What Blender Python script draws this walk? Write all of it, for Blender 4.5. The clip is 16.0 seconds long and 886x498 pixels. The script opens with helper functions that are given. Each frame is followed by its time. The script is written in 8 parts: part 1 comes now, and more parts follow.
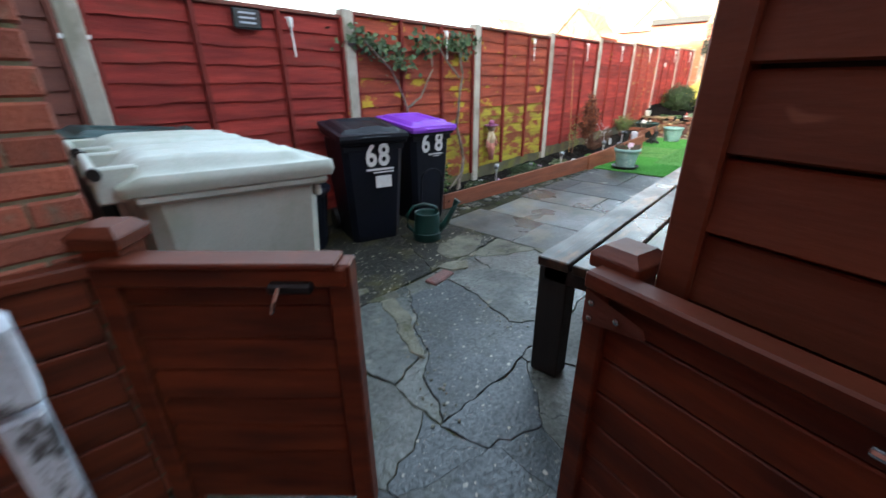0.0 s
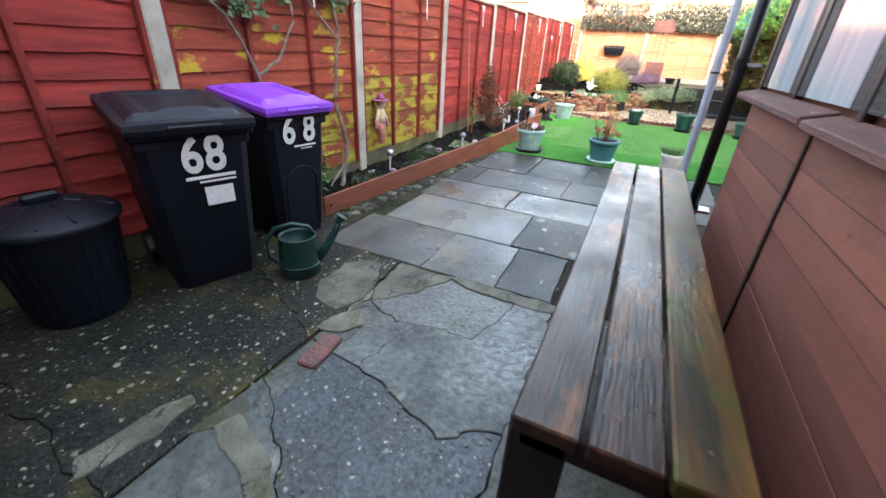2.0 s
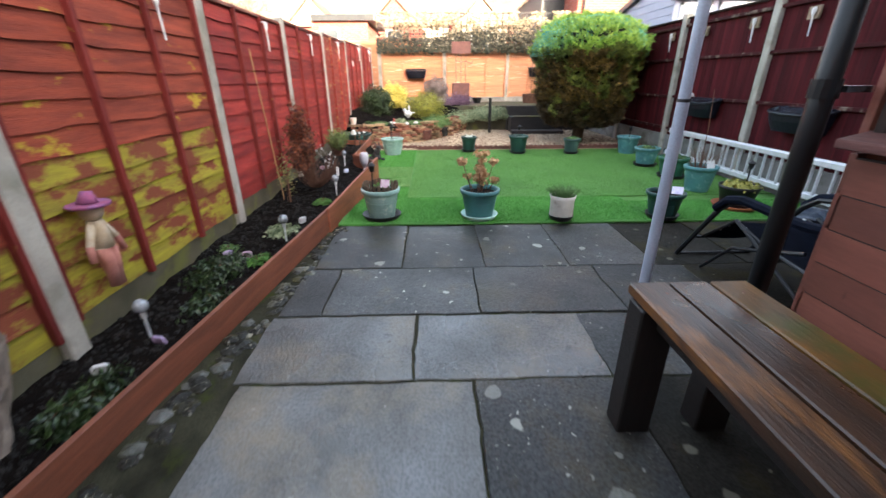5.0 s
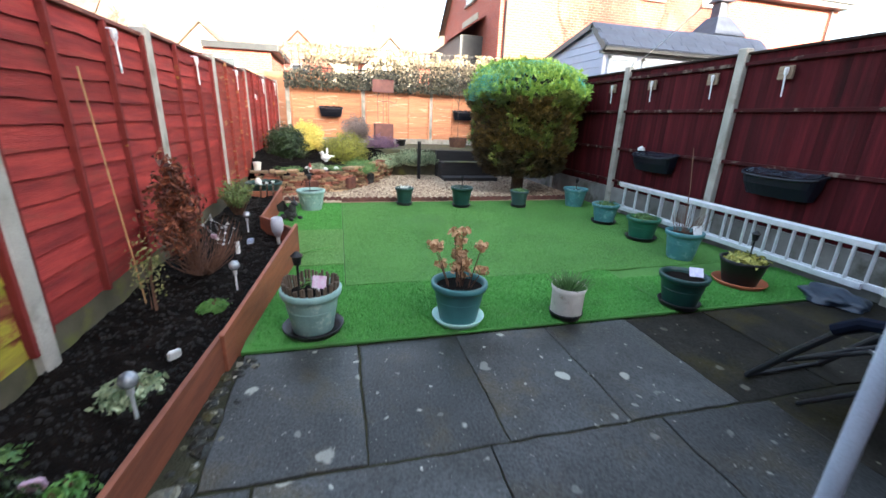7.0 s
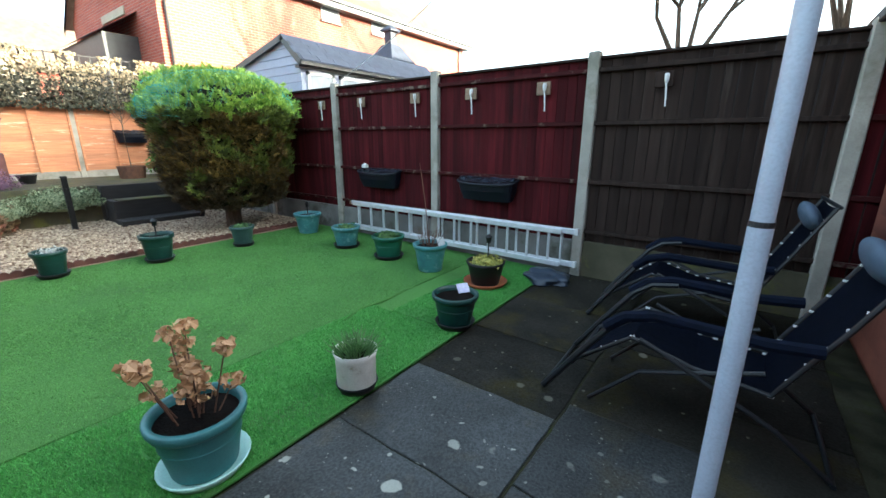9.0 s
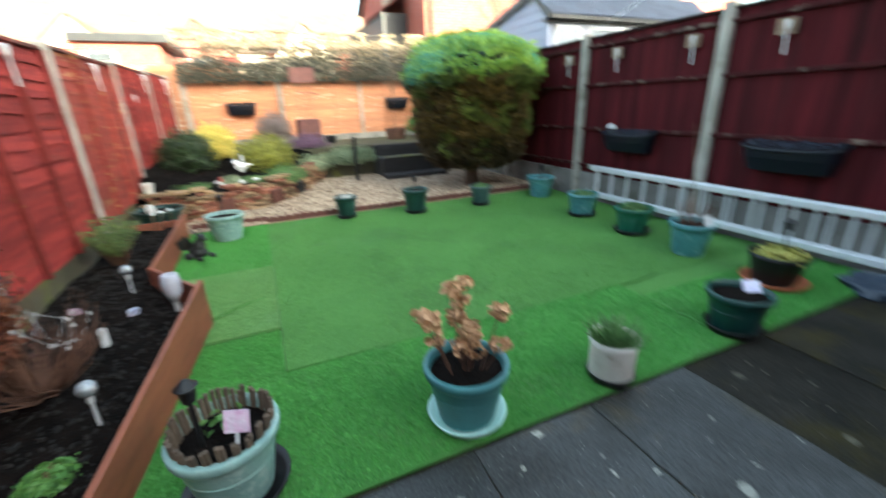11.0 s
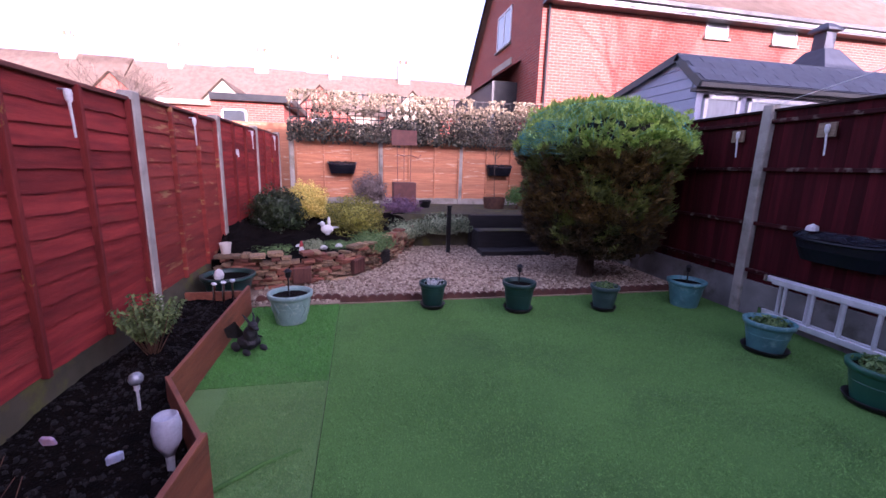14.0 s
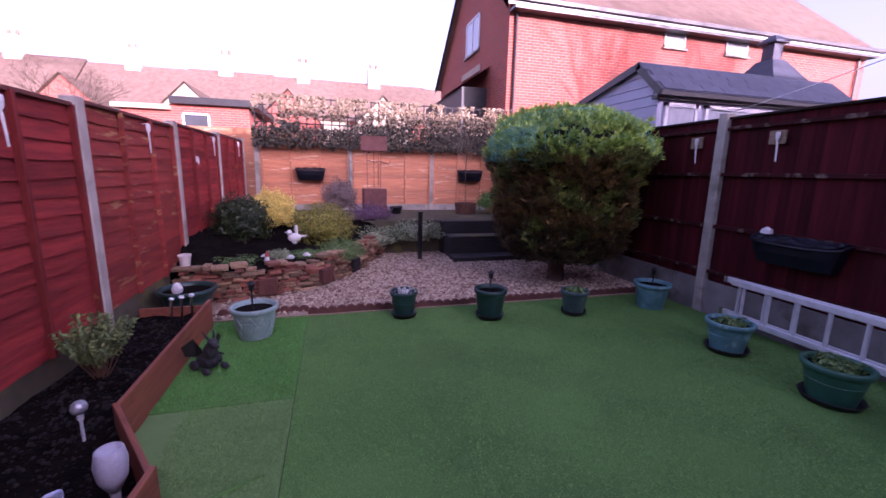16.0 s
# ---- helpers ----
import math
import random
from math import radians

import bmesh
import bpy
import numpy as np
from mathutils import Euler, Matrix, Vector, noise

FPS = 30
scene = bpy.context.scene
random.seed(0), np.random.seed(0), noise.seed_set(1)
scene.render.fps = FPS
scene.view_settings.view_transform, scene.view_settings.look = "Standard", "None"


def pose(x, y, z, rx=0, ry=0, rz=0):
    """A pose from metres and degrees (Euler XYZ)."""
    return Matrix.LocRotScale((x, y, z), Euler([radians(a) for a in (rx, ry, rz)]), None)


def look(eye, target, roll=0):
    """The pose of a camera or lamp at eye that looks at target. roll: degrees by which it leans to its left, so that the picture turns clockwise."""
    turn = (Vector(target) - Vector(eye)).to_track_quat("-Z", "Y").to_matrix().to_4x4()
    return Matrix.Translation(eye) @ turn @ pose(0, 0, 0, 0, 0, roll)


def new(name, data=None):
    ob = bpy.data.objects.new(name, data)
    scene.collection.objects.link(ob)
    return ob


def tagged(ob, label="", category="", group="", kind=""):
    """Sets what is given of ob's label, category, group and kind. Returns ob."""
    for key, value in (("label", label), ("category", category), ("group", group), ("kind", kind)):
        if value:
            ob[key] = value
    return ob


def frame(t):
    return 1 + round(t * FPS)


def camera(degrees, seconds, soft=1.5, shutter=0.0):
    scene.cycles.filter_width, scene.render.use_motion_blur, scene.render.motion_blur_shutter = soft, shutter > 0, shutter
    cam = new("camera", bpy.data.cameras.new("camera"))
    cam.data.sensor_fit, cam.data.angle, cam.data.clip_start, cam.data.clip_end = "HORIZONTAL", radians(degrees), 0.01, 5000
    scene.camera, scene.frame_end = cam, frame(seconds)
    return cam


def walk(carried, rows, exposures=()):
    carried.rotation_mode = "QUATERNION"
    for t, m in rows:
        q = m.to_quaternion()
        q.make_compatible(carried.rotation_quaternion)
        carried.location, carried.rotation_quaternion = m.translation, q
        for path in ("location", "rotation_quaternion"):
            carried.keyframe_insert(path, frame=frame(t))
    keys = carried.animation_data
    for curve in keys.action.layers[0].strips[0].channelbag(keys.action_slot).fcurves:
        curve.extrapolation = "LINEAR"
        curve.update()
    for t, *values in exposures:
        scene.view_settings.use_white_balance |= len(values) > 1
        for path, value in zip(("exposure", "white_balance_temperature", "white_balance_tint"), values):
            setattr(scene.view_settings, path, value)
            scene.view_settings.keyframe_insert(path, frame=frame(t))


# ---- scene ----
cam = camera(95.7, 16.0, shutter=0.5)
PATH = [
    (0, (0.105, 0.566, 1.316), (1.493, 1.78, 0.542), -0.4),
    (0.2, (0.188, 0.635, 1.308), (1.629, 1.796, 0.548), -1.5),
    (0.5, (0.305, 0.743, 1.302), (1.798, 1.804, 0.498), -1.8),
    (0.8, (0.422, 0.877, 1.298), (2.016, 1.709, 0.423), -1.8),
    (1, (0.507, 0.939, 1.303), (2.144, 1.648, 0.399), -1.6),
    (1.5, (0.77, 1.057, 1.294), (2.397, 1.821, 0.418), 2.0),
    (2, (0.947, 1.197, 1.304), (2.574, 1.935, 0.405), 3.2),
    (2.5, (1.133, 1.341, 1.32), (2.7, 2.178, 0.4), 2.1),
    (3, (1.391, 1.459, 1.325), (2.967, 2.28, 0.407), 2.0),
    (3.5, (1.692, 1.623, 1.321), (3.465, 2.026, 0.487), -0.8),
    (4, (2.037, 1.773, 1.327), (3.863, 2.058, 0.564), -2.0),
    (4.2, (2.203, 1.808, 1.313), (4.038, 2.049, 0.555), -1.2),
    (6.3, (3.732, 2.373, 1.39), (5.529, 1.938, 0.627), -0.3),
    (6.5, (3.891, 2.378, 1.379), (5.707, 1.937, 0.667), 0.8),
    (7, (4.237, 2.357, 1.404), (6.077, 1.874, 0.785), 2.2),
    (7.5, (4.526, 2.383, 1.392), (6.239, 1.634, 0.682), 0.4),
    (8, (4.763, 2.283, 1.379), (6.415, 1.359, 0.732), -0.7),
    (8.5, (4.888, 2.168, 1.432), (6.285, 0.843, 0.891), 0.4),
    (8.7, (4.931, 2.134, 1.447), (6.076, 0.58, 0.925), 0.2),
    (10.8, (5.281, 2.3, 1.426), (6.855, 1.299, 0.705), -1.4),
    (11, (5.345, 2.269, 1.436), (7.072, 1.524, 0.756), -2.0),
    (11.5, (5.553, 2.201, 1.471), (7.433, 1.802, 0.915), 3.3),
    (12, (5.794, 2.176, 1.481), (7.714, 1.876, 1.01), 1.7),
    (12.5, (6.017, 2.158, 1.486), (7.932, 1.903, 0.966), 0.1),
    (13, (6.267, 2.154, 1.493), (8.214, 2.094, 1.038), 0.5),
    (13.5, (6.439, 2.094, 1.527), (8.385, 1.894, 1.108), 2.5),
    (14, (6.571, 2.101, 1.544), (8.491, 1.705, 1.145), 1.6),
    (14.5, (6.635, 2.116, 1.557), (8.553, 1.734, 1.138), 1.5),
    (15, (6.639, 2.095, 1.554), (8.559, 1.735, 1.127), 2.1),
    (15.5, (6.628, 2.068, 1.569), (8.541, 1.647, 1.169), 1.4),
    (16, (6.617, 2.054, 1.573), (8.511, 1.531, 1.198), 1.3),
]
walk(cam, [(t, look(eye, target, roll)) for t, eye, target, roll in PATH],
     exposures=[(0.0, 3.52, 6000, 0), (0.6, 4.16, 5850, -2), (1.0, 4.38, 5850, -3), (1.5, 4.15, 6100, 3), (2.5, 3.75, 6100, 7), (3.5, 3.5, 6150, 10), (4.2, 3.25, 6350, 12), (6.5, 3.22, 5850, 3), (7.0, 3.12, 5750, 6), (7.5, 2.6, 5750, -2), (8.0, 2.7, 5750, -4), (8.7, 2.9, 5650, -3), (11.0, 3.05, 5850, -4), (11.5, 2.72, 5600, 3), (12.0, 2.34, 5400, 10), (12.5, 2.12, 5150, 21), (13.0, 2.12, 5150, 38), (14.0, 1.93, 5300, 54), (16.0, 1.65, 5400, 69)])

# world, sun and exposure
SUN_EL, SUN_AZ = 14.0, 206.0  # azimuth of the sun, degrees from +x towards +y
world = bpy.data.worlds.new("world")
scene.world = world
world.use_nodes = True
wn = world.node_tree
bg = wn.nodes["Background"]
sky = wn.nodes.new("ShaderNodeTexSky")
sky.sky_type = 'NISHITA'
sky.sun_disc = False
sky.sun_elevation = radians(SUN_EL)
sky.sun_rotation = radians(90.0 - SUN_AZ)
sky.air_density, sky.dust_density, sky.ozone_density = 1.0, 5.0, 0.4
bg.inputs[1].default_value = 0.15
milky = wn.nodes.new("ShaderNodeHueSaturation")
milky.inputs["Saturation"].default_value = 0.6
wn.links.new(sky.outputs[0], milky.inputs["Color"])
wn.links.new(milky.outputs[0], bg.inputs[0])
sun_data = bpy.data.lights.new("sun", 'SUN')
sun_data.energy, sun_data.angle, sun_data.color = 3.7, radians(0.5), (1.0, 0.84, 0.62)
sun = new("sun", sun_data)
se, sa = radians(SUN_EL), radians(SUN_AZ)
sun.matrix_world = look((0, 0, 30), (-math.cos(se) * math.cos(sa), -math.cos(se) * math.sin(sa), 30 - math.sin(se)))


# ---- materials ----
def mat(name, base, alt=None, rough=0.7, scale=6.0, stretch=(1, 1, 1), fine=70.0, bump=0.25, rand=0.0, metal=0.0,
        stain=None, stain_scale=1.5, stain_cut=(0.52, 0.66), stain_stretch=(1, 1, 1), speck=None, speck_scale=60.0, speck_cut=0.14, wet=0.0,
        wet_scale=1.2, world_coords=False, fine_mix=0.3, sheen=0.0, spec=0.5, crack=0.0, relief=0.0, grit=0.0, speck_warp=0.7):
    """A two-scale surface: broad noise between base and alt, fine grain, optional stains, specks and wet patches."""
    m = bpy.data.materials.new(name)
    m.use_nodes = True
    nt = m.node_tree
    n, l = nt.nodes, nt.links
    bsdf = n["Principled BSDF"]
    if world_coords:
        co = n.new("ShaderNodeNewGeometry").outputs["Position"]
    else:
        co = n.new("ShaderNodeTexCoord").outputs["Object"]
    info = n.new("ShaderNodeObjectInfo")
    off = n.new("ShaderNodeVectorMath")
    off.operation = 'MULTIPLY_ADD'
    l.new(info.outputs["Random"], off.inputs[0])
    off.inputs[1].default_value = (13.0, 7.0, 5.0) if not world_coords else (0, 0, 0)
    l.new(co, off.inputs[2])
    co = off.outputs[0]

    def mapped(st):
        mp = n.new("ShaderNodeMapping")
        mp.inputs["Scale"].default_value = st
        l.new(co, mp.inputs["Vector"])
        return mp.outputs[0]

    def noise_tex(sc, st=(1, 1, 1), detail=4.0):
        t = n.new("ShaderNodeTexNoise")
        t.inputs["Scale"].default_value = sc
        t.inputs["Detail"].default_value = detail
        t.inputs["Roughness"].default_value = 0.64 if detail > 5 else 0.5
        l.new(mapped(st), t.inputs["Vector"])
        return t.outputs["Fac"]

    def ramp(v, a, b):
        r = n.new("ShaderNodeMapRange")
        r.inputs["From Min"].default_value, r.inputs["From Max"].default_value = a, b
        l.new(v, r.inputs["Value"])
        return r.outputs[0]

    def mix(f, a, b):
        x = n.new("ShaderNodeMix")
        x.data_type = 'RGBA'
        if isinstance(f, float):
            x.inputs[0].default_value = f
        else:
            l.new(f, x.inputs[0])
        for sock, v in ((x.inputs[6], a), (x.inputs[7], b)):
            if isinstance(v, tuple):
                sock.default_value = (*v[:3], 1)
            else:
                l.new(v, sock)
        return x.outputs[2]

    alt = alt or tuple(c * 0.6 for c in base)
    col = mix(ramp(noise_tex(scale, stretch), 0.32, 0.68), base, alt)
    fn = noise_tex(fine, stretch, 3.0)
    dark = tuple(c * 0.45 for c in base)
    fm = n.new("ShaderNodeMath")
    fm.operation = 'MULTIPLY'
    fm.inputs[1].default_value = fine_mix
    l.new(ramp(fn, 0.4, 0.75), fm.inputs[0])
    col = mix(fm.outputs[0], col, dark)
    if stain:
        col = mix(ramp(noise_tex(stain_scale, stain_stretch, 6.0), *stain_cut), col, stain)
    if speck:
        warp = n.new("ShaderNodeTexNoise")
        warp.inputs["Scale"].default_value = speck_scale * 2.2
        l.new(co, warp.inputs["Vector"])
        wv = n.new("ShaderNodeVectorMath")
        wv.operation = 'MULTIPLY_ADD'
        l.new(warp.outputs["Color"], wv.inputs[0])
        wv.inputs[1].default_value = (speck_warp / speck_scale,) * 3
        l.new(co, wv.inputs[2])
        for k, s in ((1.0, speck_scale), (0.8, speck_scale * 2.3)) + (((grit, speck_scale * 7.0),) if grit else ()):
            v = n.new("ShaderNodeTexVoronoi")
            v.inputs["Scale"].default_value = s
            l.new(wv.outputs[0], v.inputs["Vector"])
            sep = n.new("ShaderNodeSeparateColor")
            l.new(v.outputs["Color"], sep.inputs[0])
            size = n.new("ShaderNodeMath")
            size.operation = 'POWER'
            l.new(sep.outputs[0], size.inputs[0])
            size.inputs[1].default_value = 2.0
            cut = n.new("ShaderNodeMath")
            cut.operation = 'MULTIPLY_ADD'
            l.new(size.outputs[0], cut.inputs[0])
            cut.inputs[1].default_value = -2.0 * speck_cut * k
            l.new(v.outputs["Distance"], cut.inputs[2])
            f = n.new("ShaderNodeMath")
            f.operation = 'MULTIPLY'
            l.new(ramp(cut.outputs[0], 0.0, -0.05), f.inputs[0])
            tone = ramp(sep.outputs[1], 0.0, 1.0)
            tone.node.inputs["To Min"].default_value = 0.3
            l.new(tone, f.inputs[1])
            col = mix(f.outputs[0], col, speck)
    hair = None
    if crack:
        cw = n.new("ShaderNodeTexNoise")
        cw.inputs["Scale"].default_value, cw.inputs["Detail"].default_value = crack * 2.5, 6.0
        l.new(co, cw.inputs["Vector"])
        cv = n.new("ShaderNodeVectorMath")
        cv.operation = 'MULTIPLY_ADD'
        l.new(cw.outputs["Color"], cv.inputs[0])
        cv.inputs[1].default_value = (0.55 / crack,) * 3
        l.new(co, cv.inputs[2])
        ve = n.new("ShaderNodeTexVoronoi")
        ve.feature = 'DISTANCE_TO_EDGE'
        ve.inputs["Scale"].default_value = crack
        l.new(cv.outputs[0], ve.inputs["Vector"])
        hm = n.new("ShaderNodeMath")
        hm.operation = 'MULTIPLY'
        l.new(ramp(ve.outputs["Distance"], 0.0035 * crack, 0.001 * crack), hm.inputs[0])
        l.new(ramp(noise_tex(crack * 0.6, (1, 1, 1), 3.0), 0.46, 0.58), hm.inputs[1])
        hair = hm.outputs[0]
        col = mix(hair, col, (0.006, 0.006, 0.004))
    if rand:
        h = n.new("ShaderNodeHueSaturation")
        l.new(ramp(info.outputs["Random"], 0.0, 1.0), h.inputs["Value"])
        h.inputs["Value"].links[0].from_node.inputs["To Min"].default_value = 1.0 - rand
        h.inputs["Value"].links[0].from_node.inputs["To Max"].default_value = 1.0 + rand
        l.new(col, h.inputs["Color"])
        col = h.outputs[0]
    l.new(col, bsdf.inputs["Base Color"])
    bsdf.inputs["Roughness"].default_value = rough
    bsdf.inputs["Metallic"].default_value = metal
    bsdf.inputs["Specular IOR Level"].default_value = spec
    if wet:
        r = ramp(noise_tex(wet_scale, (1, 1, 1), 5.0), 0.35, 0.65)
        r.node.inputs["To Min"].default_value, r.node.inputs["To Max"].default_value = rough, wet
        l.new(r, bsdf.inputs["Roughness"])
        if stretch == (1, 1, 1):
            grain = ramp(fn, 0.36, 0.66)
            grain.node.inputs["To Min"].default_value, grain.node.inputs["To Max"].default_value = spec * 1.3, spec * 0.5
            l.new(grain, bsdf.inputs["Specular IOR Level"])
    if sheen:
        bsdf.inputs["Sheen Weight"].default_value = sheen
    if bump:
        b = n.new("ShaderNodeBump")
        b.inputs["Strength"].default_value = bump
        b.inputs["Distance"].default_value = 0.01
        l.new(fn, b.inputs["Height"])
        if relief:
            b2 = n.new("ShaderNodeBump")
            b2.inputs["Strength"].default_value = 0.6
            b2.inputs["Distance"].default_value = relief
            l.new(noise_tex(scale * 3.0, stretch, 6.0), b2.inputs["Height"])
            l.new(b2.outputs[0], b.inputs["Normal"])
        l.new(b.outputs[0], bsdf.inputs["Normal"])
    return m


def leaf_mat(name, base, alt, rough=0.6):
    """Leaves, varied leaf by leaf."""
    m = bpy.data.materials.new(name)
    m.use_nodes = True
    n, l = m.node_tree.nodes, m.node_tree.links
    g = n.new("ShaderNodeNewGeometry")
    x = n.new("ShaderNodeMix")
    x.data_type = 'RGBA'
    l.new(g.outputs["Random Per Island"], x.inputs[0])
    x.inputs[6].default_value, x.inputs[7].default_value = (*base, 1), (*alt, 1)
    p = n["Principled BSDF"]
    l.new(x.outputs[2], p.inputs["Base Color"])
    p.inputs["Roughness"].default_value = rough
    return m


GRAIN_X, GRAIN_Z = (0.6, 9, 9), (9, 9, 0.6)
M_RED = mat("red_fence_paint", (0.33, 0.042, 0.034), (0.17, 0.021, 0.021), 0.75, 4, (0.5, 1, 5), 40, 0.4, 0.24, spec=0.2, stain=(0.15, 0.036, 0.026), stain_scale=2.6, stain_cut=(0.54, 0.72), stain_stretch=(0.6, 1, 3), relief=0.004)
M_ALGAE = mat("red_brown_fence_paint_flecked_with_algae", (0.30, 0.060, 0.032), (0.16, 0.033, 0.022), 0.75, 5, (0.5, 1, 5), 40, 0.4, 0.18, spec=0.2, stain=(0.38, 0.27, 0.025), stain_scale=3.6, stain_cut=(0.585, 0.645), stain_stretch=(0.7, 1, 1.3), relief=0.004)
M_ALGAE_LOW = mat("yellow_green_algae_on_boards", (0.36, 0.31, 0.03), (0.22, 0.17, 0.03), 0.75, 6, (0.5, 1, 4), 40, 0.3, 0.16, spec=0.2, stain=(0.18, 0.048, 0.026), stain_scale=4.6, stain_cut=(0.46, 0.55), stain_stretch=(0.8, 1, 1.6), relief=0.004)
M_FADED = mat("faded_red_fence_paint", (0.30, 0.052, 0.036), (0.19, 0.034, 0.028), 0.75, 4, (0.5, 1, 5), 40, 0.3, 0.22, stain=(0.34, 0.17, 0.075), stain_scale=3.6, stain_cut=(0.59, 0.66), stain_stretch=(0.5, 1, 3), spec=0.2, relief=0.004)
M_BATTEN = mat("dark_red_batten_paint", (0.19, 0.027, 0.022), (0.12, 0.018, 0.016), 0.75, 5, (3, 3, 0.5), 40, 0.3, 0.12, spec=0.2, stain=(0.30, 0.20, 0.03), stain_scale=5.0, stain_cut=(0.64, 0.70))
M_BROWNFENCE = mat("brown_fence_paint", (0.16, 0.045, 0.03), (0.11, 0.03, 0.02), 0.7, 5, (0.5, 1, 6), 40, 0.3, 0.12)
M_MAROON = mat("maroon_fence_paint", (0.082, 0.0085, 0.012), (0.040, 0.005, 0.007), 0.8, 4, (5, 1, 0.5), 50, 0.4, 0.30, stain=(0.030, 0.006, 0.007), stain_cut=(0.55, 0.72), stain_stretch=(3, 1, 0.5), spec=0.15)
M_GREYBROWN = mat("weathered_grey_brown_boards", (0.040, 0.027, 0.022), (0.020, 0.013, 0.011), 0.85, 4, (5, 1, 0.5), 50, 0.4, 0.28, spec=0.15, stain=(0.055, 0.042, 0.034), stain_scale=3, stain_cut=(0.56, 0.70), stain_stretch=(3, 1, 0.5))
M_ORANGE = mat("orange_fence_stain", (0.60, 0.25, 0.115), (0.44, 0.165, 0.072), 0.65, 5, (0.5, 0.5, 6), 40, 0.3, 0.14, stain=(0.66, 0.45, 0.30), stain_scale=2.4, stain_cut=(0.60, 0.66), stain_stretch=(0.8, 1, 6), relief=0.004)
M_CONC = mat("grey_concrete", (0.44, 0.41, 0.36), (0.31, 0.29, 0.25), 0.85, 4, fine=120, bump=0.3, rand=0.06, stain=(0.22, 0.21, 0.17), stain_scale=3)
M_CONCDARK = mat("damp_dark_concrete", (0.24, 0.235, 0.225), (0.13, 0.125, 0.115), 0.85, 3, fine=120, bump=0.3, rand=0.1, stain=(0.08, 0.08, 0.06), stain_scale=2.4, relief=0.004)
M_CONCGREEN = mat("mossy_concrete", (0.10, 0.09, 0.055), (0.055, 0.05, 0.026), 0.85, 4, fine=120, bump=0.3, rand=0.06, stain=(0.12, 0.12, 0.025), stain_scale=3)
M_SLAB = mat("wet_slate_grey_slabs", (0.135, 0.140, 0.138), (0.066, 0.062, 0.052), 0.6, 2.4, fine=70, bump=0.35, rand=0.34, wet=0.16, wet_scale=2.0, stain=(0.16, 0.135, 0.095), stain_scale=2.2, stain_cut=(0.48, 0.70), fine_mix=0.5, speck=(0.24, 0.23, 0.20), speck_scale=6.0, speck_cut=0.075, speck_warp=0.3, grit=0.35, relief=0.006)
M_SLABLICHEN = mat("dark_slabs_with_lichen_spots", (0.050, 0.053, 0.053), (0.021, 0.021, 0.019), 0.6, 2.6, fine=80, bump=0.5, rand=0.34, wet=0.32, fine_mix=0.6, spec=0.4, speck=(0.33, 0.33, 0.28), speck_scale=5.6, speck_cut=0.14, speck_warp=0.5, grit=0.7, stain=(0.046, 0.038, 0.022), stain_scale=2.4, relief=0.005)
M_SLAB_STAIN_SHADE = mat("brown_stained_shaded_slabs", (0.026, 0.023, 0.018), (0.010, 0.0095, 0.0075), 0.85, 3, fine=80, bump=0.5, rand=0.3, wet=0.65, fine_mix=0.6, spec=0.15, speck=(0.17, 0.16, 0.12), speck_scale=6.0, speck_cut=0.11, speck_warp=0.3, grit=0.4, stain=(0.030, 0.025, 0.009), stain_scale=2.2, relief=0.005)
M_CRAZY = mat("wet_cracked_concrete", (0.135, 0.135, 0.118), (0.050, 0.050, 0.038), 0.6, 3.2, fine=45, bump=0.5, rand=0.2, wet=0.2, speck=(0.24, 0.22, 0.17), speck_scale=24, speck_cut=0.10, stain=(0.060, 0.060, 0.030), stain_scale=2.6, stain_cut=(0.5, 0.66), fine_mix=0.6, crack=3.2, relief=0.010)
M_AGGREGATE = mat("wet_blue_grey_pebbled_slab", (0.060, 0.067, 0.071), (0.028, 0.031, 0.031), 0.5, 2.2, fine=60, bump=0.45, rand=0.1, wet=0.14, speck=(0.36, 0.33, 0.27), speck_scale=30, speck_cut=0.16, grit=0.4, stain=(0.040, 0.042, 0.033), stain_scale=2.0, fine_mix=0.55, crack=1.4, relief=0.006)
M_ROUGHCONC = mat("rough_weathered_concrete", (0.135, 0.142, 0.126), (0.042, 0.046, 0.040), 0.6, 3.6, fine=26, bump=0.8, rand=0.1, wet=0.2, wet_scale=2.4, stain=(0.21, 0.20, 0.16), stain_scale=4.6, stain_cut=(0.58, 0.68), fine_mix=0.65, crack=2.6, relief=0.014, speck=(0.22, 0.21, 0.17), speck_scale=26, speck_cut=0.08)
M_MOSSCONC = mat("mossy_aggregate_concrete", (0.026, 0.024, 0.018), (0.009, 0.009, 0.006), 0.75, 2.4, fine=55, bump=0.7, rand=0.1, wet=0.35, speck=(0.40, 0.37, 0.29), speck_scale=26, speck_cut=0.19, grit=0.5, spec=0.3, fine_mix=0.7, crack=1.4, stain=(0.062, 0.053, 0.012), stain_scale=2.6, stain_cut=(0.53, 0.70), relief=0.012)
M_PATCH = mat("pale_mortar_patch", (0.18, 0.168, 0.122), (0.070, 0.065, 0.043), 0.7, 6, fine=70, bump=0.7, rand=0.2, crack=7.0, relief=0.012, stain=(0.05, 0.05, 0.016), stain_scale=5, stain_cut=(0.54, 0.66))
M_JOINT = mat("earth_and_mortar_joint", (0.016, 0.015, 0.010), (0.052, 0.050, 0.030), 0.95, 5, fine=80, bump=0.6, spec=0.1, world_coords=True, stain=(0.035, 0.042, 0.010), stain_scale=4, stain_cut=(0.55, 0.66))
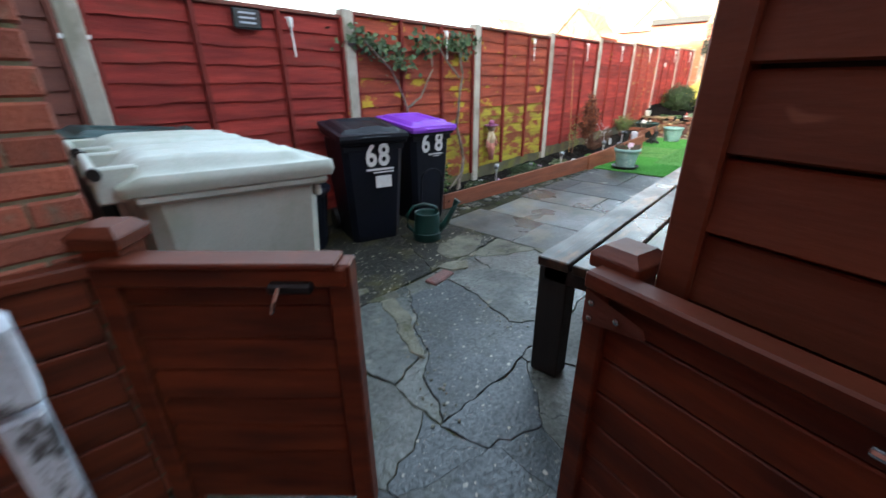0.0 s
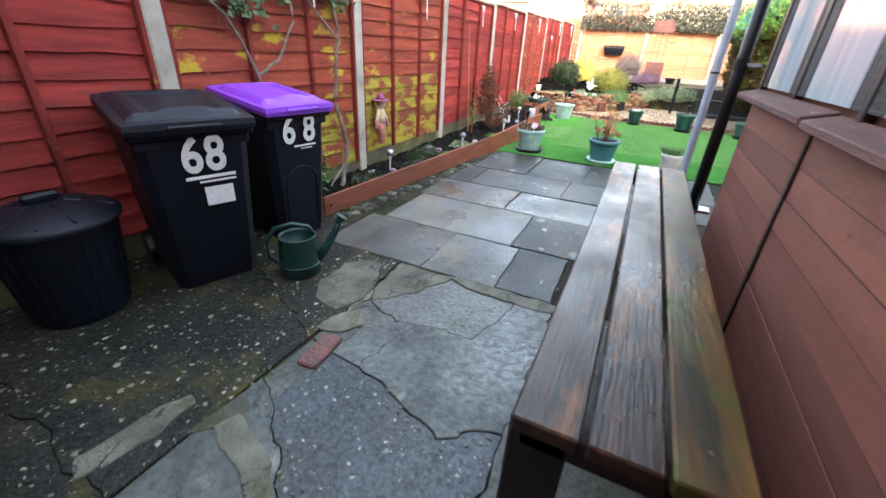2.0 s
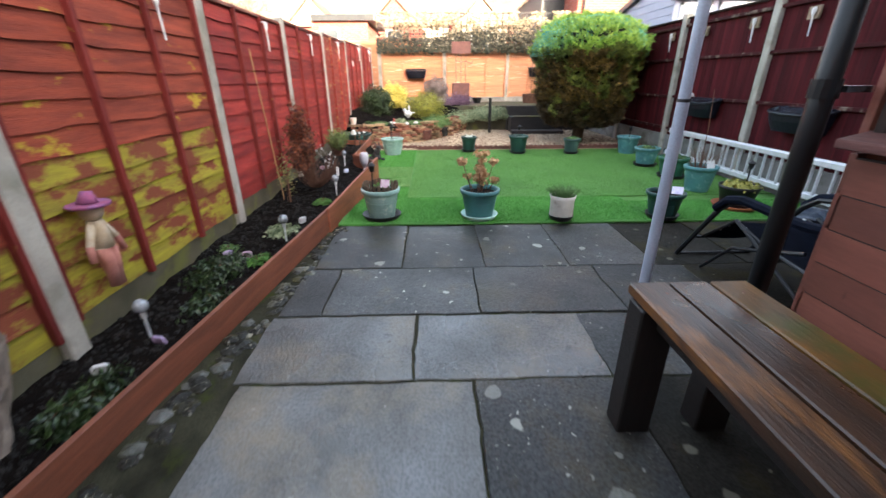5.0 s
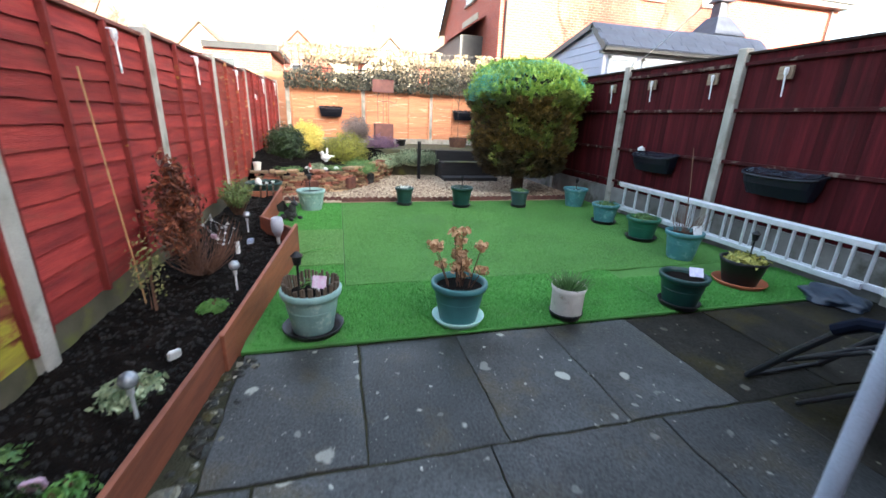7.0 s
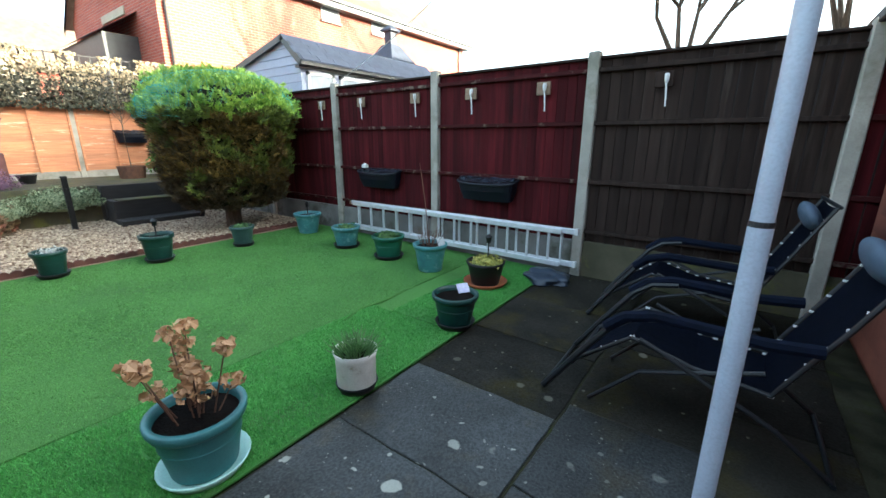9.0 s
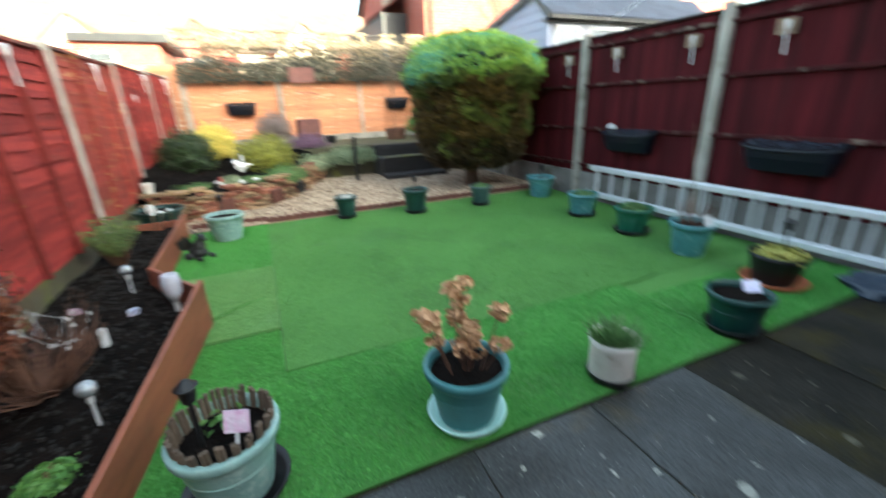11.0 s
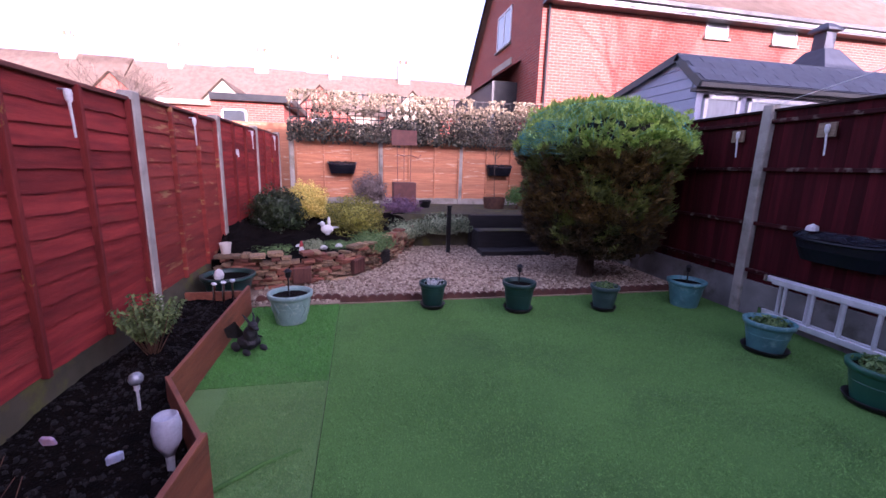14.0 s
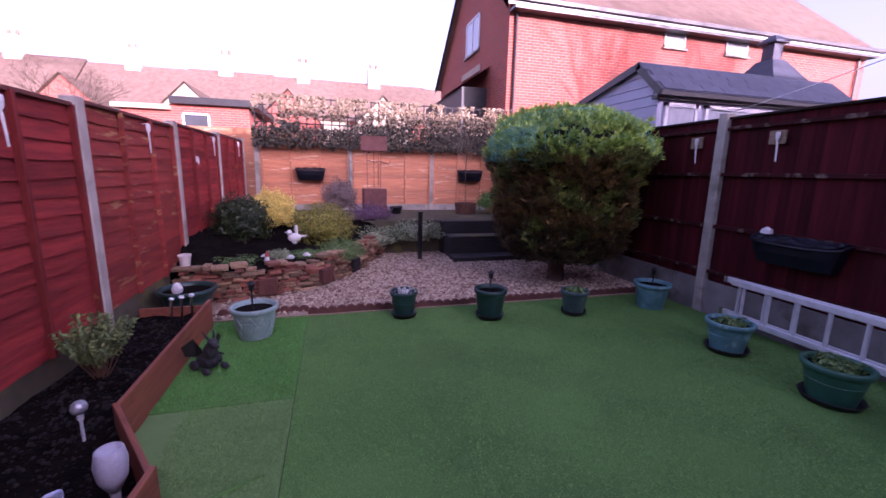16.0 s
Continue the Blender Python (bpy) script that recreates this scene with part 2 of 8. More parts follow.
M_SOIL = mat("dark_wet_soil", (0.0085, 0.006, 0.005), (0.003, 0.0024, 0.0022), 0.95, 9, fine=70, bump=1.0, spec=0.06, world_coords=True, relief=0.015, speck=(0.04, 0.030, 0.022), speck_scale=40, speck_cut=0.08)
M_TURF = mat("worn_olive_artificial_turf", (0.108, 0.262, 0.058), (0.078, 0.20, 0.044), 0.9, 1.1, fine=190, bump=0.9, world_coords=True, stain=(0.060, 0.135, 0.036), stain_scale=1.3, stain_cut=(0.50, 0.74), fine_mix=0.75, spec=0.25, relief=0.004)
M_TURFBRIGHT = mat("bright_green_artificial_turf", (0.095, 0.30, 0.050), (0.072, 0.225, 0.040), 0.9, 2.2, fine=260, bump=0.9, world_coords=True, fine_mix=0.5, stain=(0.08, 0.17, 0.045), stain_scale=2.6, stain_cut=(0.5, 0.72))
M_TURFPALE = mat("pale_worn_artificial_turf", (0.16, 0.31, 0.085), (0.12, 0.24, 0.07), 0.9, 3.0, fine=260, bump=0.9, world_coords=True, fine_mix=0.35)
M_GRAVEL = mat("tan_gravel", (0.36, 0.26, 0.18), (0.24, 0.17, 0.12), 0.8, 30, fine=90, bump=0.6, world_coords=True)
M_CLAD = mat("pinkish_brown_stained_cladding", (0.24, 0.078, 0.050), (0.15, 0.046, 0.030), 0.65, 1.6, (0.5, 2, 3), 26, 0.2, 0.16, speck=(0.07, 0.022, 0.015), speck_scale=3.6, speck_cut=0.06, stain=(0.15, 0.052, 0.036), stain_scale=2.0, stain_cut=(0.52, 0.72), stain_stretch=(0.5, 1, 3), relief=0.004)
M_DARKCLAD = mat("dark_red_brown_stained_cladding", (0.125, 0.031, 0.013), (0.085, 0.019, 0.009), 0.62, 4, (0.5, 2, 3), 30, 0.12, 0.12, spec=0.28, speck=(0.20, 0.07, 0.04), speck_scale=2.6, speck_cut=0.09)
M_GATE = mat("red_brown_gate_stain", (0.15, 0.031, 0.011), (0.055, 0.012, 0.006), 0.55, 5, (0.6, 0.6, 4), 30, 0.15, 0.15, spec=0.3)
M_BENCH = mat("wet_dark_bench_plank", (0.060, 0.026, 0.011), (0.011, 0.008, 0.006), 0.5, 2.6, (0.5, 7, 7), 20, 0.25, 0.15, wet=0.18, wet_scale=3.0, spec=0.5, stain=(0.25, 0.095, 0.018), stain_scale=3.0, stain_cut=(0.53, 0.68), stain_stretch=(0.5, 2.0, 2.0))
M_BENCHMOSS = mat("mossy_amber_bench_plank", (0.15, 0.066, 0.011), (0.014, 0.012, 0.006), 0.5, 3.4, (0.7, 3, 3), 22, 0.2, 0.1, wet=0.22, stain=(0.050, 0.050, 0.008), stain_scale=4.2, stain_cut=(0.48, 0.62), spec=0.4)
M_RAIL = mat("weathered_maroon_rail", (0.050, 0.009, 0.010), (0.030, 0.006, 0.007), 0.85, 6, (0.6, 3, 3), 40, 0.3, 0.1, stain=(0.16, 0.125, 0.10), stain_scale=7, stain_cut=(0.55, 0.66), spec=0.15)
M_BENCHLEG = mat("almost_black_bench_timber", (0.016, 0.011, 0.009), (0.008, 0.006, 0.005), 0.6, 5, GRAIN_Z, 40, 0.3, 0.1)
M_BED = mat("brown_bed_board", (0.27, 0.085, 0.042), (0.17, 0.052, 0.028), 0.6, 4, (0.6, 6, 6), 40, 0.3, 0.12, stain=(0.11, 0.035, 0.02), stain_scale=3.0, stain_cut=(0.54, 0.70), stain_stretch=(0.6, 1, 3), relief=0.003)
M_BRICK = mat("red_brick", (0.36, 0.10, 0.055), (0.25, 0.075, 0.05), 0.8, 7, fine=90, bump=0.5, rand=0.3, stain=(0.16, 0.14, 0.10), stain_scale=4, stain_cut=(0.58, 0.7))
M_MORTAR = mat("old_mortar", (0.25, 0.22, 0.16), (0.15, 0.14, 0.07), 0.9, 8, fine=90, bump=0.5)
M_WHITEPAINT = mat("flaking_white_paint", (0.60, 0.62, 0.68), (0.46, 0.48, 0.53), 0.65, 8, fine=60, bump=0.3, stain=(0.08, 0.075, 0.075), stain_scale=9, stain_cut=(0.54, 0.62))
M_WHITE = mat("white_plastic", (0.75, 0.75, 0.76), (0.66, 0.66, 0.66), 0.4, 8, fine=60, bump=0.05)
M_BINBLACK = mat("black_bin_plastic", (0.0042, 0.0056, 0.013), (0.003, 0.004, 0.008), 0.48, 5, fine=200, bump=0.08, spec=0.28, relief=0.002)
M_BINLID = mat("grey_black_lid_plastic", (0.0095, 0.011, 0.019), (0.006, 0.007, 0.011), 0.44, 5, fine=200, bump=0.08, spec=0.32, relief=0.002)
M_PURPLE = mat("purple_lid_plastic", (0.25, 0.055, 0.62), (0.20, 0.045, 0.52), 0.38, 10, fine=200, bump=0.06)
M_CREAM = mat("off_white_bin_plastic", (0.54, 0.57, 0.52), (0.44, 0.475, 0.42), 0.42, 3, fine=200, bump=0.05, stain=(0.34, 0.38, 0.30), stain_scale=2.6, stain_cut=(0.52, 0.72), relief=0.002)
M_GREENBIN = mat("dark_green_bin_plastic", (0.012, 0.045, 0.045), (0.01, 0.035, 0.035), 0.4, 10, fine=200, bump=0.06)
M_STEEL = mat("brushed_aluminium", (0.80, 0.82, 0.86), (0.66, 0.68, 0.72), 0.38, 12, fine=120, bump=0.05, metal=0.45)
M_POLE = mat("pale_blue_grey_painted_steel", (0.42, 0.47, 0.56), (0.36, 0.40, 0.48), 0.4, 6, fine=120, bump=0.08)
M_BLACK = mat("black_plastic", (0.0065, 0.0065, 0.0075), (0.010, 0.010, 0.011), 0.42, 8, fine=120, bump=0.05, spec=0.35)
M_CHROME = mat("chromed_metal", (0.75, 0.75, 0.77), (0.6, 0.6, 0.62), 0.2, 8, fine=120, bump=0.0, metal=1.0)
M_SLING = mat("navy_sling_fabric", (0.0045, 0.007, 0.018), (0.003, 0.005, 0.011), 0.85, 20, fine=300, bump=0.3, spec=0.10)
M_TUBE = mat("dark_grey_painted_tube", (0.008, 0.010, 0.014), (0.006, 0.007, 0.009), 0.45, 8, fine=120, bump=0.05)
M_BARK = mat("grey_brown_bark", (0.13, 0.09, 0.06), (0.07, 0.05, 0.035), 0.85, 12, (3, 3, 0.6), 60, 0.6)
M_VINE = mat("grey_vine_bark", (0.21, 0.165, 0.13), (0.09, 0.07, 0.055), 0.85, 14, fine=60, bump=0.6)
M_TWIG = mat("brown_dry_stems", (0.15, 0.068, 0.038), (0.085, 0.038, 0.024), 0.8, 12, fine=60, bump=0.3)
M_STONE = mat("buff_walling_stone", (0.48, 0.31, 0.17), (0.17, 0.105, 0.06), 0.85, 8, fine=90, bump=0.7, rand=0.5, stain=(0.13, 0.10, 0.075), stain_scale=6, relief=0.012)
M_REDSTONE = mat("reddish_walling_stone", (0.33, 0.12, 0.07), (0.22, 0.09, 0.06), 0.85, 7, fine=90, bump=0.5, rand=0.3)
M_RUST = mat("rusty_sheet_steel", (0.18, 0.07, 0.055), (0.12, 0.045, 0.04), 0.75, 8, fine=90, bump=0.2)
M_EDGING = mat("dark_terracotta_edging", (0.14, 0.05, 0.035), (0.09, 0.035, 0.028), 0.8, 8, fine=90, bump=0.3, rand=0.15)
M_TERRACOTTA = mat("terracotta_plastic", (0.42, 0.12, 0.05), (0.34, 0.10, 0.045), 0.6, 8, fine=90, bump=0.1)
M_DARKTIMBER = mat("dark_sleeper_timber", (0.030, 0.026, 0.026), (0.02, 0.017, 0.016), 0.7, 5, (6, 0.6, 6), 40, 0.3, 0.1)
M_NET = mat("turquoise_garden_netting", (0.08, 0.40, 0.36), (0.06, 0.33, 0.30), 0.6, 8, fine=90, bump=0.0)
M_GLASSPANE = mat("pale_curtained_window_pane", (0.46, 0.49, 0.52), (0.38, 0.41, 0.44), 0.12, 3, (6, 1, 0.3), fine=12, bump=0.0)
M_FRAME_GAPSHADE = mat("dark_brown_frame_and_gap_shade", (0.022, 0.009, 0.007), (0.014, 0.006, 0.005), 0.5, 6, fine=60, bump=0.1)
M_BEAD = mat("dark_grey_glazing_strip", (0.022, 0.022, 0.025), (0.012, 0.012, 0.014), 0.5, 6, fine=60, bump=0.1)
M_NETGREY = mat("dim_grey_net", (0.10, 0.105, 0.115), (0.07, 0.075, 0.08), 0.7, 6, fine=60, bump=0.0)
M_SILL = mat("peeling_brown_sill", (0.15, 0.066, 0.056), (0.085, 0.036, 0.031), 0.75, 6, (0.6, 4, 4), 50, 0.4, spec=0.25, stain=(0.36, 0.31, 0.29), stain_scale=8, stain_cut=(0.63, 0.69))
M_LILAC = mat("pale_lilac_grey_cladding", (0.42, 0.44, 0.56), (0.37, 0.39, 0.50), 0.6, 4, fine=60, bump=0.05, rand=0.04)
M_SLATE = mat("blue_grey_roof_slates", (0.075, 0.085, 0.12), (0.055, 0.06, 0.085), 0.6, 6, fine=60, bump=0.2, rand=0.15)
M_FASCIA = mat("black_fascia", (0.02, 0.02, 0.022), (0.03, 0.03, 0.03), 0.4, 6, fine=60, bump=0.05)
M_GROUND = mat("rough_winter_ground", (0.10, 0.10, 0.06), (0.07, 0.08, 0.045), 0.9, 0.6, fine=9, bump=0.4, world_coords=True)
POTS = {
    "pale": mat("pale_grey_green_pot_plastic", (0.27, 0.42, 0.39), (0.19, 0.31, 0.29), 0.5, 12, fine=120, bump=0.1, stain=(0.40, 0.50, 0.46), stain_scale=14, stain_cut=(0.55, 0.68)),
    "teal": mat("teal_pot_plastic", (0.05, 0.17, 0.18), (0.04, 0.13, 0.14), 0.45, 9, fine=120, bump=0.1),
    "dark": mat("dark_green_pot_plastic", (0.009, 0.048, 0.042), (0.007, 0.034, 0.030), 0.4, 9, fine=120, bump=0.1),
    "blue": mat("blue_grey_pot_glaze", (0.085, 0.25, 0.27), (0.06, 0.17, 0.19), 0.42, 9, fine=120, bump=0.1, stain=(0.20, 0.36, 0.36), stain_scale=14, stain_cut=(0.55, 0.68)),
    "green": mat("mid_green_pot_plastic", (0.02, 0.12, 0.075), (0.016, 0.09, 0.06), 0.42, 9, fine=120, bump=0.1),
    "slate": mat("slate_green_pot_plastic", (0.04, 0.085, 0.085), (0.03, 0.065, 0.065), 0.45, 9, fine=120, bump=0.1),
    "white": mat("weathered_white_pot", (0.66, 0.63, 0.58), (0.5, 0.47, 0.42), 0.6, 9, fine=120, bump=0.2, stain=(0.30, 0.26, 0.20), stain_scale=9, stain_cut=(0.6, 0.7)),
    "black": M_BLACK, "mint": mat("pale_mint_saucer_plastic", (0.50, 0.76, 0.70), (0.42, 0.66, 0.60), 0.5, 9, fine=120, bump=0.05),
}
L_GREEN = leaf_mat("fresh_green_leaves", (0.05, 0.15, 0.025), (0.12, 0.24, 0.05))
L_DARK = leaf_mat("dark_glossy_leaves", (0.008, 0.022, 0.007), (0.035, 0.06, 0.014), 0.4)
L_YELLOW = leaf_mat("golden_variegated_leaves", (0.88, 0.68, 0.16), (0.48, 0.42, 0.08))
L_OLIVE = leaf_mat("yellow_olive_leaves", (0.06, 0.075, 0.010), (0.34, 0.33, 0.045))
L_GREY = leaf_mat("grey_purple_twiggy_leaves", (0.13, 0.09, 0.09), (0.22, 0.17, 0.15))
L_COVER = leaf_mat("low_green_cover_leaves", (0.035, 0.10, 0.022), (0.15, 0.25, 0.075))
L_VARIEG = leaf_mat("pale_variegated_leaves", (0.04, 0.09, 0.03), (0.42, 0.47, 0.29))
L_PURPLE = leaf_mat("purple_heather_leaves", (0.10, 0.05, 0.11), (0.20, 0.11, 0.16))
L_COPPER = leaf_mat("coppery_dead_leaves", (0.045, 0.010, 0.007), (0.24, 0.070, 0.026))
L_DEAD = leaf_mat("dried_flower_heads", (0.36, 0.19, 0.09), (0.50, 0.30, 0.16))
L_IVY = leaf_mat("ivy_leaves", (0.018, 0.045, 0.014), (0.06, 0.095, 0.03))
L_TRELLIS = leaf_mat("sunlit_screen_leaves", (0.09, 0.075, 0.045), (0.42, 0.32, 0.20))
L_TRELLISLOW = leaf_mat("shaded_screen_leaves", (0.012, 0.014, 0.008), (0.10, 0.085, 0.05))
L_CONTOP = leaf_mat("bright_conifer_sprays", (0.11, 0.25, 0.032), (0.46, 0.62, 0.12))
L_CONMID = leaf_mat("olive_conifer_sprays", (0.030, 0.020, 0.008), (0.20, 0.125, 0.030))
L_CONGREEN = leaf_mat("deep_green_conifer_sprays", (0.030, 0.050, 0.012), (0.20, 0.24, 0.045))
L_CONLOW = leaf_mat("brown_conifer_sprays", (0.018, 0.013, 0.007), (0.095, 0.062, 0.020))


# ---- mesh helpers ----
def mesh_from(bm, name, material, smooth=False):
    me = bpy.data.meshes.new(name)
    bm.to_mesh(me)
    bm.free()
    for mm in (material if isinstance(material, (list, tuple)) else (material,)):
        me.materials.append(mm)
    if smooth:
        me.polygons.foreach_set("use_smooth", [len(p.vertices) <= 4 for p in me.polygons])
    return me


def part(name, bm, material, parent, label="", smooth=False, at=None):
    ob = new(name, mesh_from(bm, name, material, smooth) if isinstance(bm, bmesh.types.BMesh) else bm)
    ob.parent = parent
    if at is not None:
        ob.matrix_basis = at
    if label:
        ob["label"] = label
    return ob


def thing(name, label, category, at=None, group="", kind=""):
    ob = new(name)
    ob.empty_display_size = 0.1
    if at is not None:
        ob.matrix_basis = at
    return tagged(ob, label, category, group, kind)


def solid(name, bm, material, label, category="", group="", kind="", at=None, smooth=False):
    ob = new(name, mesh_from(bm, name, material, smooth) if isinstance(bm, bmesh.types.BMesh) else bm)
    if at is not None:
        ob.matrix_basis = at
    return tagged(ob, label, category, group, kind)


def box(bm, x0, x1, y0, y1, z0, z1, bev=0.0, m=None):
    g = bmesh.ops.create_cube(bm, size=1.0)["verts"]
    for v in g:
        v.co = Vector((x0 + (v.co.x + 0.5) * (x1 - x0), y0 + (v.co.y + 0.5) * (y1 - y0), z0 + (v.co.z + 0.5) * (z1 - z0)))
    if m is not None:
        bmesh.ops.transform(bm, matrix=m, verts=g)
    if bev:
        es = list({e for v in g for e in v.link_edges})
        bmesh.ops.bevel(bm, geom=es, offset=bev, segments=2 if bev > 0.015 else 1, affect='EDGES', profile=0.6)
    return bm


def B(*a, **k):
    return box(bmesh.new(), *a, **k)


def tube(bm, pts, r, seg=8, r1=None, caps=True):
    """A round bar along points, tapering from r to r1."""
    pts = [Vector(p) for p in pts]
    r1 = r if r1 is None else r1
    rings = []
    for i, p in enumerate(pts):
        d = (pts[min(i + 1, len(pts) - 1)] - pts[max(i - 1, 0)]).normalized()
        q = d.to_track_quat('Z', 'Y')
        rr = r + (r1 - r) * i / max(1, len(pts) - 1)
        rings.append([bm.verts.new(p + q @ Vector((rr * math.cos(2 * math.pi * k / seg), rr * math.sin(2 * math.pi * k / seg), 0))) for k in range(seg)])
    for a, b in zip(rings, rings[1:]):
        for k in range(seg):
            bm.faces.new((a[k], a[(k + 1) % seg], b[(k + 1) % seg], b[k]))
    if caps:
        bm.faces.new(rings[0][::-1])
        bm.faces.new(rings[-1])
    return bm


def T(*a, **k):
    return tube(bmesh.new(), *a, **k)


def lathe(profile, seg=24, bm=None, wob=0.0):
    """Spin (radius, z) pairs about z."""
    bm = bm or bmesh.new()
    rings = []
    for r, z in profile:
        if r < 1e-5:
            rings.append([bm.verts.new((0, 0, z))])
        else:
            rings.append([bm.verts.new((r * (1 + wob * math.sin(k * 2.4)) * math.cos(2 * math.pi * k / seg), r * (1 + wob * math.sin(k * 2.4)) * math.sin(2 * math.pi * k / seg), z)) for k in range(seg)])
    for a, b in zip(rings, rings[1:]):
        for k in range(seg):
            k2 = (k + 1) % seg
            if len(a) == 1 and len(b) == 1:
                continue
            if len(a) == 1:
                bm.faces.new((a[0], b[k2], b[k]))
            elif len(b) == 1:
                bm.faces.new((a[k], a[k2], b[0]))
            else:
                bm.faces.new((a[k], a[k2], b[k2], b[k]))
    return bm


def prism(pts, z0, z1, bm=None, bev=0.0):
    """A plate over a plan outline."""
    bm = bm or bmesh.new()
    lo = [bm.verts.new((x, y, z0)) for x, y in pts]
    hi = [bm.verts.new((x, y, z1)) for x, y in pts]
    n = len(pts)
    bm.faces.new(lo[::-1])
    top = bm.faces.new(hi)
    for i in range(n):
        bm.faces.new((lo[i], lo[(i + 1) % n], hi[(i + 1) % n], hi[i]))
    bmesh.ops.recalc_face_normals(bm, faces=bm.faces[:])
    if bev:
        bmesh.ops.bevel(bm, geom=list(top.edges), offset=bev, segments=1, affect='EDGES')
    return bm


def leaves(points, normals, size, seed=1, bend=0.25, aspect=0.55, jitter=0.8):
    """Many small folded leaves, four triangles each, as vertex and face lists."""
    rng = np.random.default_rng(seed)
    n = len(points)
    P = np.asarray(points, float)
    N = np.asarray(normals, float) + rng.normal(0, jitter, (n, 3))
    N /= np.linalg.norm(N, axis=1)[:, None] + 1e-9
    R = rng.normal(0, 1, (n, 3))
    U = np.cross(N, R)
    U /= np.linalg.norm(U, axis=1)[:, None] + 1e-9
    W = np.cross(N, U)
    S = size * rng.uniform(0.6, 1.35, (n, 1))
    a = P - U * S * 0.5
    b = P + W * S * aspect * 0.5 + N * S * bend * 0.5
    c = P + U * S * 0.5
    d = P - W * S * aspect * 0.5 + N * S * bend * 0.5
    V = np.stack((a, b, c, d), 1).reshape(-1, 3)
    i = np.arange(n)[:, None] * 4
    F = np.concatenate((i + [0, 2, 1], i + [0, 3, 2]), 0)
    return V, F


def leaf_mesh(name, groups, materials):
    """groups: (vertices, faces) pairs, one for each material."""
    vs, fs, mi, o = [], [], [], 0
    for k, (V, F) in enumerate(groups):
        vs.append(V)
        fs.append(F + o)
        mi += [k] * len(F)
        o += len(V)
    me = bpy.data.meshes.new(name)
    me.from_pydata(np.concatenate(vs).tolist(), [], np.concatenate(fs).tolist())
    for mm in materials:
        me.materials.append(mm)
    me.polygons.foreach_set("material_index", mi)
    me.update()
    return me


def lump(x, y, z):
    return noise.noise(Vector((x, y, z)))


def ball_points(n, r, seed, squash=(1, 1, 1), depth=0.25, rough=0.18, freq=1.6, low=-1.0):
    """Points near the surface of a lumpy ball, and their outward directions."""
    rng = np.random.default_rng(seed)
    D = rng.normal(0, 1, (n * 2, 3))
    D /= np.linalg.norm(D, axis=1)[:, None]
    D = D[D[:, 2] > low][:n]
    k = np.array([1 + rough * lump(d[0] * freq + seed, d[1] * freq, d[2] * freq) * 1.6 for d in D])
    rad = r * k * (1 - depth * rng.uniform(0, 1, len(D)) ** 2)
    return D * rad[:, None] * np.array(squash), D


# ---- large structure ----
solid("ground", B(-400, 600, -400, 400, -0.35, -0.06), M_GROUND, "rough bare earth under and beyond the garden", "ground", kind="structure")

# left boundary: concrete posts, lapped panels, gravel boards
PITCH, FY = 1.935, 3.915
post_x = [6.48 + PITCH * (k - 3) for k in range(-1, 9)]


def top_z(x):
    return 1.872 + (x - 2.6) * 0.0215


rng = random.Random(4)
lap_meshes = []
for k in range(7):
    bm = bmesh.new()
    rr = random.Random(k + 20)
    segs, hh = 14, 0.165
    lo, up = [], []
    ph, ph2 = rr.uniform(0, 6), rr.uniform(0, 6)
    for i in range(segs + 1):
        x = -0.915 + 1.83 * i / segs
        w = 0.006 * math.sin(i * 0.9 + ph) + 0.004 * math.sin(i * 2.1 + ph2) + rr.uniform(-0.003, 0.003)
        lo.append((bm.verts.new((x, -0.027, w)), bm.verts.new((x, -0.015, w))))
        up.append((bm.verts.new((x, -0.006, hh)), bm.verts.new((x, 0.004, hh))))
    for i in range(segs):
        bm.faces.new((lo[i][0], lo[i + 1][0], up[i + 1][0], up[i][0]))
        bm.faces.new((lo[i][1], up[i][1], up[i + 1][1], lo[i + 1][1]))
        bm.faces.new((lo[i][0], lo[i][1], lo[i + 1][1], lo[i + 1][0]))
        bm.faces.new((up[i][0], up[i + 1][0], up[i + 1][1], up[i][1]))
    bmesh.ops.recalc_face_normals(bm, faces=bm.faces[:])
    lap_meshes.append(mesh_from(bm, "lapped_board", M_RED))


def recoloured(me, m):
    c = me.copy()
    c.materials[0] = m
    return c


lap_by = {m.name: [recoloured(me, m) for me in lap_meshes] for m in (M_RED, M_ALGAE, M_ALGAE_LOW, M_FADED, M_BROWNFENCE, M_ORANGE)}


def lap_panel(parent, centre, turn, z0, z1, mats, batten, cap, n=13, battens=(-0.90, -0.31, 0.31, 0.90)):
    """One lapped fence panel of overlapping wavy boards, battens and a capping rail."""
    base = Matrix.Translation(centre) @ Matrix.Rotation(turn, 4, 'Z')
    step = (z1 - z0 - 0.03) / n
    for i in range(n):
        m = mats(i / n)
        me = rng.choice(lap_by[m.name])
        part("lapped_board", me, m, parent, at=base @ Matrix.Translation((0, 0, z0 + i * step)) @ Matrix.Diagonal((1, 1, step * 1.28 / 0.165, 1)))
    for b in battens:
        part("batten", B(b - 0.018, b + 0.018, -0.060, -0.018, z0 - 0.01, z1 - 0.02, 0.003), batten, parent, at=base)
    part("capping_rail", B(-0.915, 0.915, -0.045, 0.02, z1 - 0.03, z1, 0.004), cap, parent, at=base)


